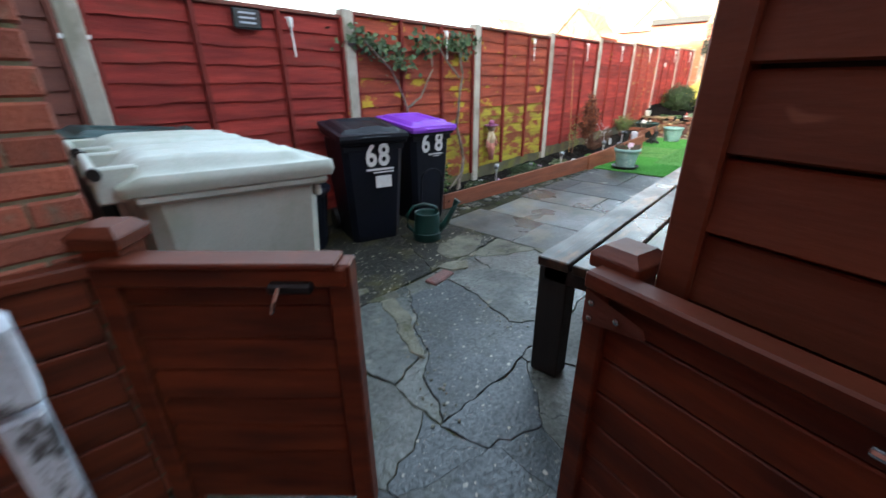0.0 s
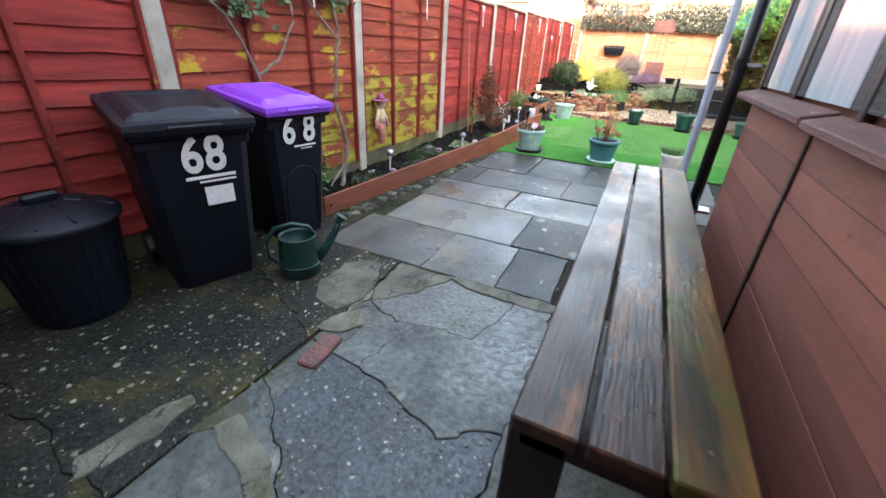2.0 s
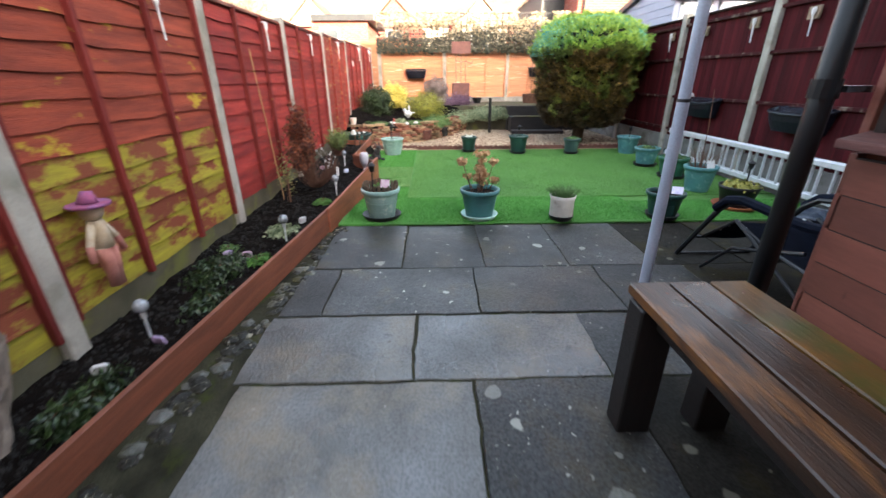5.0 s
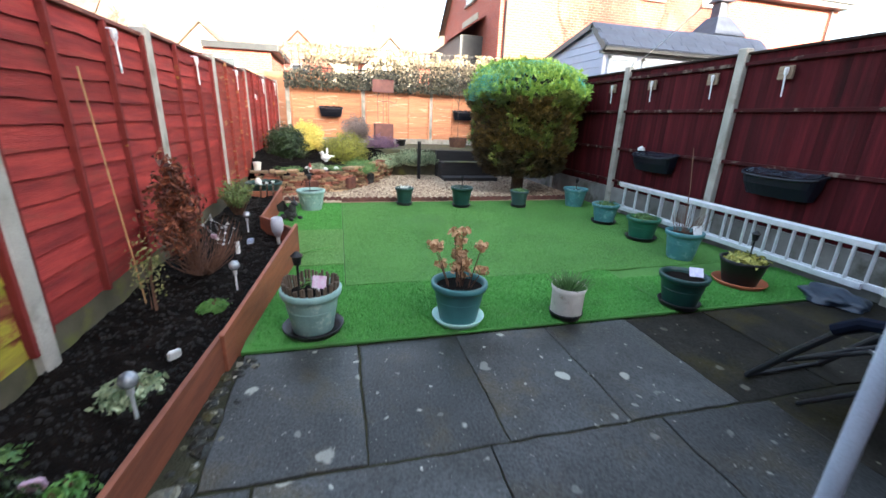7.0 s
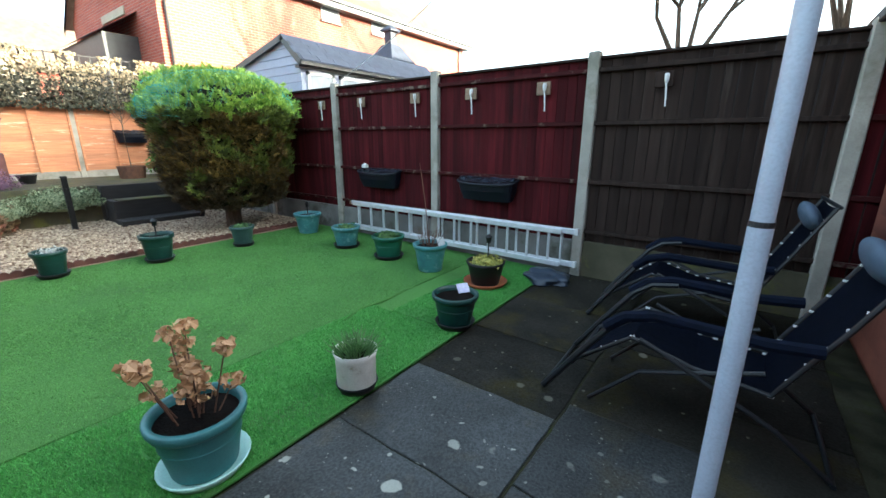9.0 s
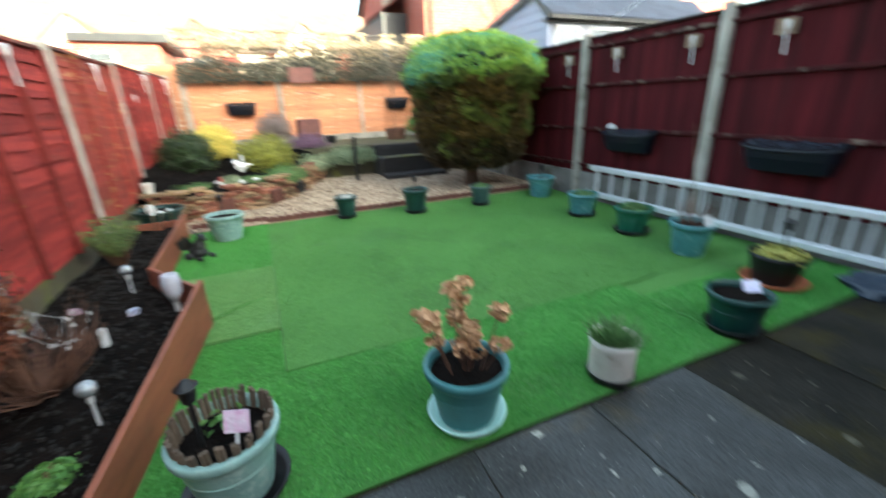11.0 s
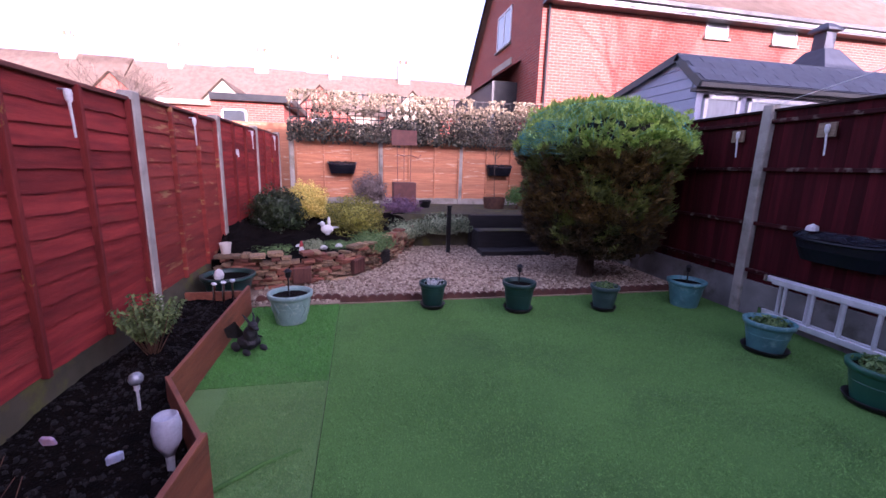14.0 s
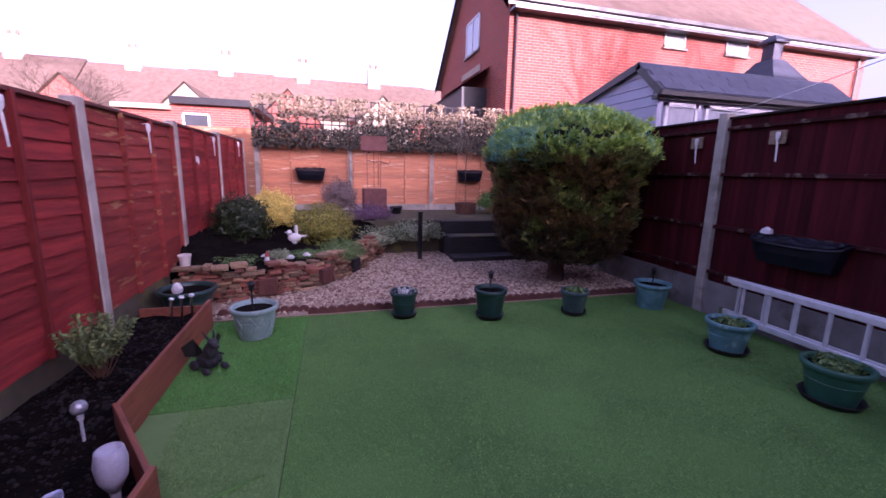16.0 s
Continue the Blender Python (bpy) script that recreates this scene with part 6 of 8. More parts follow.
climber("climbing_vine", "bare twisting vine with a few ivy leaves on the fence", [(((3.28, 3.76, 0.0), (3.25, 3.78, 0.7), (3.25, 3.80, 1.05), (3.05, 3.80, 1.42), (2.72, 3.80, 1.66)), 0.014, 0.006), (((3.25, 3.80, 1.05), (3.45, 3.80, 1.15), (3.64, 3.80, 1.42), (3.62, 3.80, 1.72)), 0.011, 0.006)], ((2.70, 1.66, 0.8), (2.88, 1.62, 0.9), (3.05, 1.56, 0.9), (3.18, 1.48, 0.8), (3.55, 1.72, 0.8), (3.62, 1.64, 0.6)), L_IVY, 60, 0.06, 3)
climber("climbing_vine", "thick grey vine trunk leaning against the fence", [(((3.86, 3.62, 0.02), (4.05, 3.72, 0.18), (4.17, 3.76, 0.40), (4.06, 3.78, 0.78), (4.10, 3.79, 1.10), (4.18, 3.80, 1.40), (4.08, 3.80, 1.72)), 0.022, 0.010), (((4.10, 3.79, 1.35), (3.90, 3.80, 1.52), (3.72, 3.80, 1.68)), 0.012, 0.006), (((4.17, 3.76, 0.40), (4.05, 3.7, 0.25), (3.7, 3.6, 0.12)), 0.012, 0.008)], ((4.12, 1.70, 0.9), (4.30, 1.74, 0.7), (3.98, 1.72, 0.6), (4.2, 1.62, 0.5)), L_IVY, 55, 0.065, 5)

# scarecrow figure on the fence
bm = bmesh.new()
for pts, r, r1 in (([(0, 0, 0.02), (0, 0, 0.16), (-0.02, 0, 0.26)], 0.030, 0.045), ([(0.03, 0, 0.02), (0.03, 0, 0.16), (0.02, 0, 0.26)], 0.030, 0.045), ([(0, 0, 0.25), (0, 0, 0.33), (0, 0, 0.40)], 0.055, 0.035), ([(-0.03, 0, 0.38), (-0.09, -0.01, 0.28), (-0.11, -0.02, 0.20)], 0.02, 0.018), ([(0.03, 0, 0.38), (0.09, -0.01, 0.28), (0.11, -0.02, 0.20)], 0.02, 0.018)):
    tube(bm, pts, r, 8, r1)
bmesh.ops.create_uvsphere(bm, u_segments=12, v_segments=8, radius=0.055, matrix=Matrix.Translation((0, 0, 0.45)))
tube(bm, [(0, 0, 0.475), (0, 0, 0.49)], 0.095, 14, 0.095)
tube(bm, [(0, 0, 0.49), (0.01, 0, 0.55)], 0.05, 12, 0.025)
for f in bm.faces:
    z = f.calc_center_median().z
    f.material_index = 2 if z > 0.47 else (1 if z > 0.255 else 0)
solid("garden_figure", bm, [mat("faded_pink_cloth", (0.55, 0.24, 0.19), (0.42, 0.17, 0.14), 0.9, 14, fine=90), mat("cream_cloth", (0.52, 0.45, 0.34), (0.40, 0.28, 0.16), 0.9, 14, fine=90), mat("purple_cloth", (0.23, 0.10, 0.24), (0.36, 0.08, 0.16), 0.9, 14, fine=90)], "stuffed cloth scarecrow figure in pink and cream with a purple hat", "garden figure", at=pose(4.83, FY - 0.11, 0.27), smooth=True)

# ---- bed plants and small lights ----
def shrub(name, label, at, r, leaf_m, n, size, squash=(1, 1, 1), stems=10, seed=1, depth=0.6, core=None, h=0.0, low=-0.6, category="shrub", rough=0.25, aspect=0.55):
    t = thing(name, label, category, at)
    rs = random.Random(seed)
    for k in range(stems):
        a = rs.uniform(0, 6.28)
        e = rs.uniform(0.5, 1.0)
        top = Vector((math.cos(a) * r * 0.6 * e * squash[0], math.sin(a) * r * 0.6 * e * squash[1], h + r * squash[2] * e * 0.5))
        part("branch", T([(math.cos(a) * 0.02, math.sin(a) * 0.02, -0.04), top * 0.5 + Vector((0, 0, 0.05)), top], max(0.004, r * 0.02), 5, 0.002), M_TWIG, t)
    P, D = ball_points(int(n * 1.4), r, seed, squash, depth, rough, 3.4, low)
    P = P + np.array((0, 0, h))
    part("foliage", leaf_mesh("foliage", [leaves(P, D, size, seed, jitter=0.7, aspect=aspect)], [leaf_m]), None, t)
    if core:
        bm = bmesh.new()
        bmesh.ops.create_icosphere(bm, subdivisions=2, radius=r * core * 0.80)
        for v in bm.verts:
            v.co *= 1 + 0.12 * lump(v.co.x * 4 + seed, v.co.y * 4, v.co.z * 4)
            v.co = Vector((v.co.x * squash[0], v.co.y * squash[1], v.co.z * squash[2] + h))
        part("inner_mass", bm, leaf_m, t)
    return t


def s_at(x, y):
    return pose(x, y, soil_z(x, y))


# coppery shrub with bare twigs
cop = thing("copper_shrub", "tall shrub holding coppery dead leaves and bare arching twigs", "shrub", s_at(7.72, 3.48))
rs = random.Random(11)
for k in range(95):
    a, ln = rs.uniform(2.4, 7.0), rs.uniform(0.26, 0.52)
    b = Vector((math.cos(a) * ln * 0.85, math.sin(a) * ln * 0.62, ln * rs.uniform(0.45, 1.1)))
    b.y = min(b.y, 0.34)
    side = Vector((-math.sin(a), math.cos(a), 0)) * rs.uniform(-0.06, 0.06)
    part("twig", T([(0, 0, -0.03), Vector((b.x * 0.45, b.y * 0.45, b.z * 0.22)) - side * 0.6, Vector((b.x * 0.82, b.y * 0.82, b.z * 0.62)) + side, b + side * 0.2], 0.0042, 5, 0.0014), M_TWIG, cop)
rgc = np.random.default_rng(12)
leaf_at, leaf_to = [], []
for k in range(26):
    a = k * 2.4
    reach, top = rs.uniform(0.06, 0.30), rs.uniform(0.45, 0.98)
    reach *= 1.25 - top * 0.75
    q = Vector((-0.12 + reach * math.cos(a), min(0.34, 0.12 + reach * 0.8 * math.sin(a)), top))
    mid = Vector((-0.07 + reach * 0.6 * math.cos(a), 0.07 + reach * 0.4 * math.sin(a), top * 0.5))
    pts = [Vector((-0.03, 0.03, -0.03)), mid, (mid + q) / 2 + Vector((rs.uniform(-0.03, 0.03), rs.uniform(-0.03, 0.03), 0.02)), q]
    part("stem", T(pts, 0.007, 5, 0.002), M_TWIG, cop)
    for f in np.linspace(0.25, 1.0, 22):
        p = pts[1].lerp(pts[3], max(0.0, f - 0.25) / 0.75)
        for _ in range(3):
            o = rgc.normal(0, 0.030, 3)
            leaf_at.append((p.x + o[0], min(p.y + o[1], 0.36), max(0.1, p.z + o[2])))
            leaf_to.append((o[0] * 20, o[1] * 20 - 0.3, 0.2))
part("foliage", leaf_mesh("foliage", [leaves(leaf_at, leaf_to, 0.046, 12, bend=0.5, jitter=0.9, aspect=0.6)], [L_COPPER]), None, cop)
string = thing("star_lights", "string of silvery star lights draped over the shrub", "garden light", s_at(7.66, 3.5))
for k in range(16):
    p = Vector((-0.25 + 0.030 * k + 0.05 * math.sin(k * 2.1), -0.20 - 0.05 * math.cos(k * 1.7), 0.45 - 0.012 * k + 0.10 * math.sin(k * 1.3)))
    bm = bmesh.new()
    vs = [bm.verts.new((0.017 * (1 if i % 2 == 0 else 0.42) * math.cos(i * math.pi / 5), 0, 0.017 * (1 if i % 2 == 0 else 0.42) * math.sin(i * math.pi / 5))) for i in range(10)]
    f = bm.faces.new(vs)
    bmesh.ops.solidify(bm, geom=[f], thickness=0.006)
    part("star", bm, M_WHITE, string, at=Matrix.Translation(p) @ Matrix.Rotation(k * 0.7, 4, 'Z'))
part("wire", T([(-0.25 + 0.030 * k + 0.05 * math.sin(k * 2.1), -0.20 - 0.05 * math.cos(k * 1.7), 0.45 - 0.012 * k + 0.10 * math.sin(k * 1.3)) for k in range(16)], 0.0010, 4), M_STEEL, string)
part("battery_box", B(-0.02, 0.02, -0.015, 0.015, 0.08, 0.19, 0.004), M_WHITE, string, at=pose(0.28, -0.24, 0))
gsh = thing("green_shrub", "small olive-green shrub of upright leafy shoots in the bed", "shrub", s_at(9.68, 3.62))
shoot_at, shoot_to = [], []
for k in range(34):
    a, reach, top = k * 2.4, 0.26 * math.sqrt((k + 0.5) / 34), rs.uniform(0.22, 0.44)
    q = Vector((reach * math.cos(a), min(0.24, 0.8 * reach * math.sin(a)), top * (1.1 - reach * 0.9)))
    part("shoot", T([(q.x * 0.15, q.y * 0.15, -0.03), (q.x * 0.7, q.y * 0.7, q.z * 0.55), q], 0.004, 5, 0.0015), M_TWIG, gsh)
    for f in np.linspace(0.45, 1.0, 9):
        for h2 in range(4):
            b = a + h2 * 1.57 + f * 3
            shoot_at.append((q.x * f + 0.022 * math.cos(b), q.y * f + 0.022 * math.sin(b), q.z * f + 0.005))
            shoot_to.append((math.cos(b), math.sin(b), 1.2))
part("foliage", leaf_mesh("foliage", [leaves(shoot_at, shoot_to, 0.044, 21, jitter=0.4, aspect=0.5)], [leaf_mat("olive_green_shoots", (0.045, 0.08, 0.018), (0.17, 0.23, 0.06))]), None, gsh)
shrub("spindly_plant", "thin wispy yellow-green plant by the fence", s_at(7.06, 3.60), 0.12, leaf_mat("yellowing_wisps", (0.10, 0.12, 0.03), (0.30, 0.26, 0.10)), 130, 0.030, (0.8, 0.8, 2.4), 9, 22, h=0.26)
cane = solid("bamboo_cane", T([(7.20, 3.70, 0.0), (7.30, 3.85, 1.62)], 0.006, 6), mat("tan_cane", (0.42, 0.24, 0.10), (0.34, 0.18, 0.07), 0.6, 9), "tan cane leaning on the fence", "cane")
shrub("low_plant", "low fresh green rosette in the soil", s_at(7.07, 3.25), 0.10, L_GREEN, 160, 0.05, (1, 1, 0.4), 4, 23, low=-0.1)
shrub("low_plant", "pale variegated rosette under a glass light", s_at(6.18, 3.38), 0.14, L_VARIEG, 220, 0.05, (1, 1, 0.5), 4, 24, low=-0.1)
shrub("low_plant", "bright green leafy seedling", s_at(5.60, 3.35), 0.10, L_GREEN, 90, 0.045, (1, 1, 0.6), 4, 25, low=-0.1)
shrub("low_plant", "dark green spreading ground cover", s_at(5.42, 3.58), 0.22, L_DARK, 420, 0.045, (1.3, 0.8, 0.4), 5, 26, low=-0.1)
shrub("low_plant", "dark green spreading ground cover", s_at(5.0, 3.45), 0.16, L_DARK, 260, 0.045, (1.2, 0.8, 0.45), 5, 27, low=-0.1)
shrub("low_plant", "sparse dull green seedling", s_at(5.84, 3.70), 0.09, L_COVER, 60, 0.04, (1, 1, 0.8), 4, 28, low=-0.1)
shrub("low_plant", "dark green spreading ground cover", s_at(4.15, 3.52), 0.18, L_DARK, 260, 0.045, (1.3, 0.7, 0.5), 5, 29, low=-0.1)
shrub("grassy_plant", "dry wispy stems beside the bin", s_at(3.52, 3.58), 0.13, L_COVER, 90, 0.06, (0.8, 0.8, 2.0), 9, 30, h=0.22)
for x, y, c, an in ((4.37, 3.62, "white", 20), (4.62, 3.50, "lilac", -15), (5.66, 3.62, "lilac", 30), (5.66, 3.47, "pink", 5), (6.48, 3.30, "white", 30), (8.53, 3.28, "blue", 25), (8.70, 3.65, "pink", -20)):
    tg = thing("plant_tag", "small %s plastic plant label stuck in the soil" % c, "plant label", s_at(x, y) @ pose(0, 0, 0, 18, 0, an - 80))
    cm = {"white": M_WHITE, "pink": mat("pink_print", (0.62, 0.36, 0.42), (0.5, 0.4, 0.6), 0.5, 30), "lilac": mat("lilac_print", (0.45, 0.32, 0.55), (0.5, 0.4, 0.6), 0.5, 30), "blue": mat("pale_blue_print", (0.50, 0.58, 0.78), (0.6, 0.62, 0.8), 0.5, 30)}[c]
    part("card", B(-0.034, 0.034, -0.006, 0.006, 0.0, 0.065, 0.012), cm, tg)
    part("spike", B(-0.008, 0.008, -0.002, 0.002, -0.06, 0.02), M_WHITE, tg)
M_GLASSBALL = mat("crackled_glass", (0.50, 0.53, 0.56), (0.10, 0.11, 0.13), 0.08, 22, fine=60, bump=0.5, metal=0.4)


def ball_light(x, y, h=0.20, r=0.040):
    t = thing("stake_light", "crackled glass ball solar light on a steel stake", "garden light", s_at(x, y), group="ball lights in the bed")
    bm = bmesh.new()
    bmesh.ops.create_uvsphere(bm, u_segments=16, v_segments=10, radius=r, matrix=Matrix.Translation((0, 0, h)))
    part("glass_ball", bm, M_GLASSBALL, t, smooth=True)
    part("stake", T([(0, 0, -0.05), (0, 0, h - r)], 0.008, 8), M_STEEL, t)
    part("collar", lathe([(0, h - r + 0.012), (0.016, h - r + 0.010), (0.014, h - r - 0.03), (0, h - r - 0.03)], 12), M_STEEL, t)


for x, y in ((8.97, 3.38), (7.33, 3.15), (6.00, 3.29), (4.66, 3.58)):
    ball_light(x, y)
gob = thing("goblet_light", "grey frosted goblet-shaped garden light", "garden light", pose(8.42, 2.99, 0.08))
part("cup", lathe([(0, 0.12), (0.02, 0.12), (0.055, 0.19), (0.062, 0.26), (0.052, 0.32), (0.045, 0.325), (0.045, 0.30), (0, 0.30)], 18), mat("frosted_grey_glass", (0.42, 0.42, 0.48), (0.36, 0.36, 0.42), 0.3, 9), gob, smooth=True)
part("stem", T([(0, 0, -0.1), (0, 0, 0.12)], 0.012, 8, 0.02), M_STEEL, gob)
tools = thing("stake_tools", "three steel garden stakes leaning in the bed corner", "garden stakes", pose(10.62, 3.52, 0.12))
for k in range(3):
    part("stake", T([(0.0, -0.09 * k, -0.1), (0.02 - 0.02 * k, -0.09 * k - 0.015, 0.25 + 0.02 * k)], 0.010, 8, 0.013), M_CHROME, tools)
    part("stake_head", lathe([(0, 0.03), (0.020, 0.026), (0.026, 0.01), (0.014, 0.0)], 12), M_STEEL, tools, at=pose(0.02 - 0.02 * k, -0.09 * k - 0.015, 0.25 + 0.02 * k, 10, 20 - 12 * k, 0))
bm = bmesh.new()
for c, r, sc in (((0, 0.02, 0.075), 0.085, (0.95, 1.25, 0.85)), ((0, -0.03, 0.15), 0.062, (0.9, 0.9, 1.2)), ((0.0, -0.08, 0.235), 0.040, (0.95, 1.35, 0.9)), ((0.0, -0.13, 0.222), 0.024, (0.9, 1.4, 0.7)),
                 ((-0.07, -0.09, 0.03), 0.032, (0.8, 1.6, 0.8)), ((0.07, -0.09, 0.03), 0.032, (0.8, 1.6, 0.8)), ((-0.085, 0.06, 0.04), 0.045, (0.7, 1.3, 0.9)), ((0.085, 0.06, 0.04), 0.045, (0.7, 1.3, 0.9))):
    bmesh.ops.create_icosphere(bm, subdivisions=2, radius=r, matrix=Matrix.Translation(c) @ Matrix.Diagonal((*sc, 1)))
tube(bm, [(0, 0.11, 0.05), (0.06, 0.19, 0.03), (0.14, 0.20, 0.025), (0.18, 0.14, 0.02)], 0.032, 8, 0.006)
for sx in (-1, 1):
    tube(bm, [(sx * 0.02, -0.06, 0.265), (sx * 0.035, -0.03, 0.305), (sx * 0.04, 0.0, 0.32)], 0.011, 6, 0.003)
    wing = [bm.verts.new(c) for c in ((sx * 0.04, -0.01, 0.16), (sx * 0.09, 0.03, 0.27), (sx * 0.15, 0.10, 0.20), (sx * 0.12, 0.12, 0.11), (sx * 0.06, 0.07, 0.10))]
    bmesh.ops.solidify(bm, geom=[bm.faces.new(wing)], thickness=0.012)
solid("gargoyle_statue", bm, mat("dark_cast_stone", (0.022, 0.022, 0.026), (0.012, 0.012, 0.014), 0.6, 20, fine=90, bump=0.6), "small dark crouching dragon statue on the turf", "statue", at=pose(9.90, 3.02, 0.02, 0, 0, -50), smooth=False)


# ---- pots ----
def pot(name, label, x, y, r, h, colour, saucer=None, lip=True, z=0.02, seed=0, taper=0.68):
    t = thing(name, label, "plant pot", pose(x, y, z))
    zz = 0.0
    if saucer:
        sm, sr = saucer
        part("saucer", lathe([(0, 0), (sr * 0.85, 0), (sr, 0.045), (sr * 0.97, 0.05), (sr * 0.85, 0.014), (0, 0.014)], 28), sm, t, smooth=True)
        zz = 0.016
    prof = [(0, zz), (r * taper, zz), (r * (taper + 0.02), zz + 0.01), (r * 0.90, h * 0.80), (r * 0.91, h * 0.82)]
    prof += [(r * 0.98, h * 0.84), (r * 1.02, h * 0.90), (r * 1.03, h * 0.99), (r * 1.0, h), (r * 0.90, h), (r * 0.88, h * 0.90), (r * 0.86, h * 0.86)] if lip else [(r, h), (r * 0.93, h), (r * 0.90, h * 0.86)]
    part("pot_wall", lathe(prof, 28), POTS[colour], t, smooth=True)
    part("soil", lathe([(r * 0.87, h * 0.86), (r * 0.5, h * 0.89), (0, h * 0.90)], 20, wob=0.01), M_SOIL, t)
    if lip:
        part("rib", lathe([(r * 0.835, h * 0.56), (r * 0.85, h * 0.575), (r * 0.84, h * 0.59)], 28), POTS[colour], t)
    return t


def sprigs(parent, r, h, n, ln, m, seed, spread=0.7, th=0.004):
    rs = random.Random(seed)
    bm = bmesh.new()
    for k in range(n):
        a, d = rs.uniform(0, 6.28), rs.uniform(0, r * 0.75)
        b = Vector((d * math.cos(a), d * math.sin(a), h * 0.86))
        tip = b + Vector((math.cos(a) * spread * ln * rs.uniform(0.2, 1), math.sin(a) * spread * ln * rs.uniform(0.2, 1), ln * rs.uniform(0.6, 1)))
        tube(bm, [b, (b + tip) / 2 + Vector((0, 0, ln * 0.08)), tip], th, 4, th * 0.4)
    tagged(part("stem_tuft", bm, m, parent), kind="stuff")


def tuft(parent, r, h, n, size, m, seed, sq=(1, 1, 0.5), rad=0.8):
    P, D = ball_points(n, r * rad, seed, sq, 0.7, 0.3, 3.0, -0.1)
    part("foliage", leaf_mesh("foliage", [leaves(P + np.array((0, 0, h * 0.9)), D, size, seed, jitter=0.6)], [m]), None, parent)


def spike_lamp(parent_name, x, y, z, h, label):
    t = thing(parent_name, label, "garden light", pose(x, y, z))
    part("stake", T([(0, 0, -0.05), (0, 0, h)], 0.008, 6), M_BLACK, t)
    part("lantern", lathe([(0, h), (0.022, h), (0.03, h + 0.05), (0.034, h + 0.055), (0.04, h + 0.06), (0.012, h + 0.085), (0, h + 0.09)], 12), M_BLACK, t)
    return t


p = pot("plant_pot", "pale grey-green patterned pot with bare soil and a lantern", 10.52, 2.79, 0.205, 0.30, "pale")
for k in range(8):
    a = k * math.pi / 4
    part("relief", T([(0.156 * math.cos(a), 0.156 * math.sin(a), 0.07), (0.171 * math.cos(a + 0.25), 0.171 * math.sin(a + 0.25), 0.145), (0.182 * math.cos(a), 0.182 * math.sin(a), 0.22)], 0.006, 5), POTS["pale"], p)
spike_lamp("lantern_stake", 10.50, 2.80, 0.27, 0.20, "black lantern spike light in a pot")
p = pot("plant_pot", "small dark green pot with a white ornament on a saucer", 10.76, 1.34, 0.15, 0.29, "dark", (M_BLACK, 0.14))
tuft(p, 0.15, 0.29, 60, 0.05, leaf_mat("silvery_leaves", (0.42, 0.45, 0.44), (0.62, 0.64, 0.62)), 41)
p = pot("plant_pot", "dark green pot with bare soil on a saucer", 10.54, 0.42, 0.18, 0.33, "dark", (M_BLACK, 0.16))
spike_lamp("lantern_stake", 10.60, 0.40, 0.3, 0.14, "short black lantern spike light in a pot")
p = pot("plant_pot", "slate green pot with a few small leaves", 10.45, -0.57, 0.155, 0.28, "slate", (M_BLACK, 0.14))
tuft(p, 0.155, 0.28, 150, 0.05, L_COVER, 42)
p = pot("plant_pot", "pale blue-green patterned bowl pot with a lantern", 10.46, -1.64, 0.205, 0.31, "blue", lip=True)
spike_lamp("lantern_stake", 10.48, -1.66, 0.28, 0.14, "short black lantern spike light in a pot")
p = pot("plant_pot", "blue-grey pot with a small leafy plant on a dark saucer", 9.26, -1.40, 0.190, 0.29, "blue", (M_BLACK, 0.18))
tuft(p, 0.19, 0.29, 160, 0.05, L_COVER, 43, (1, 1, 0.4))
p = pot("plant_pot", "mid-green pot with trailing dull leaves on a saucer", 8.42, -1.36, 0.200, 0.29, "green", (M_BLACK, 0.19))
tuft(p, 0.20, 0.29, 280, 0.05, L_COVER, 44, (1, 1, 0.45))
p = pot("plant_pot", "teal pot of dry grey twigs with a tall cane and label", 7.70, -1.29, 0.190, 0.31, "blue")
sprigs(p, 0.185, 0.31, 46, 0.26, M_TWIG, 45, 0.5, 0.003)
part("cane", T([(0.02, 0.0, 0.28), (0.09, -0.03, 0.75), (0.18, -0.05, 1.18)], 0.006, 5, 0.003), M_TWIG, p)
part("label_card", B(-0.04, 0.04, -0.004, 0.004, 0, 0.10), M_WHITE, p, at=pose(-0.15, -0.02, 0.30, 10, 12, 60))
p = pot("plant_pot", "black pot of yellowing leaves in a wide terracotta saucer", 6.95, -1.25, 0.20, 0.25, "black", (M_TERRACOTTA, 0.225), lip=False)
tuft(p, 0.20, 0.25, 240, 0.06, leaf_mat("yellow_green_leaves", (0.20, 0.22, 0.04), (0.46, 0.42, 0.10)), 46, (1, 1, 0.4), 0.95)
spike_lamp("lantern_stake", 6.97, -1.33, 0.24, 0.20, "black lantern spike light in a pot")
p = pot("plant_pot", "dark green pot of bare soil with a pale label", 6.66, -0.29, 0.18, 0.27, "dark", (M_BLACK, 0.16))
part("label_card", B(-0.05, 0.05, -0.004, 0.004, 0, 0.08), mat("lilac_card", (0.55, 0.52, 0.75), (0.7, 0.7, 0.8), 0.5, 30), p, at=pose(-0.02, -0.10, 0.245, 40, 0, 60))
p = pot("plant_pot", "weathered white pot with chipped rim and grassy shoots", 6.65, 0.75, 0.13, 0.25, "white", (M_BLACK, 0.125), lip=False, taper=0.86)
sprigs(p, 0.14, 0.25, 170, 0.12, leaf_mat("grassy_shoots", (0.05, 0.12, 0.03), (0.14, 0.26, 0.08)), 47, 0.8, 0.004)
p = pot("plant_pot", "teal pot of dried hydrangea heads in a pale mint saucer", 6.74, 1.57, 0.195, 0.30, "teal", (POTS["mint"], 0.19))
rs = random.Random(5)
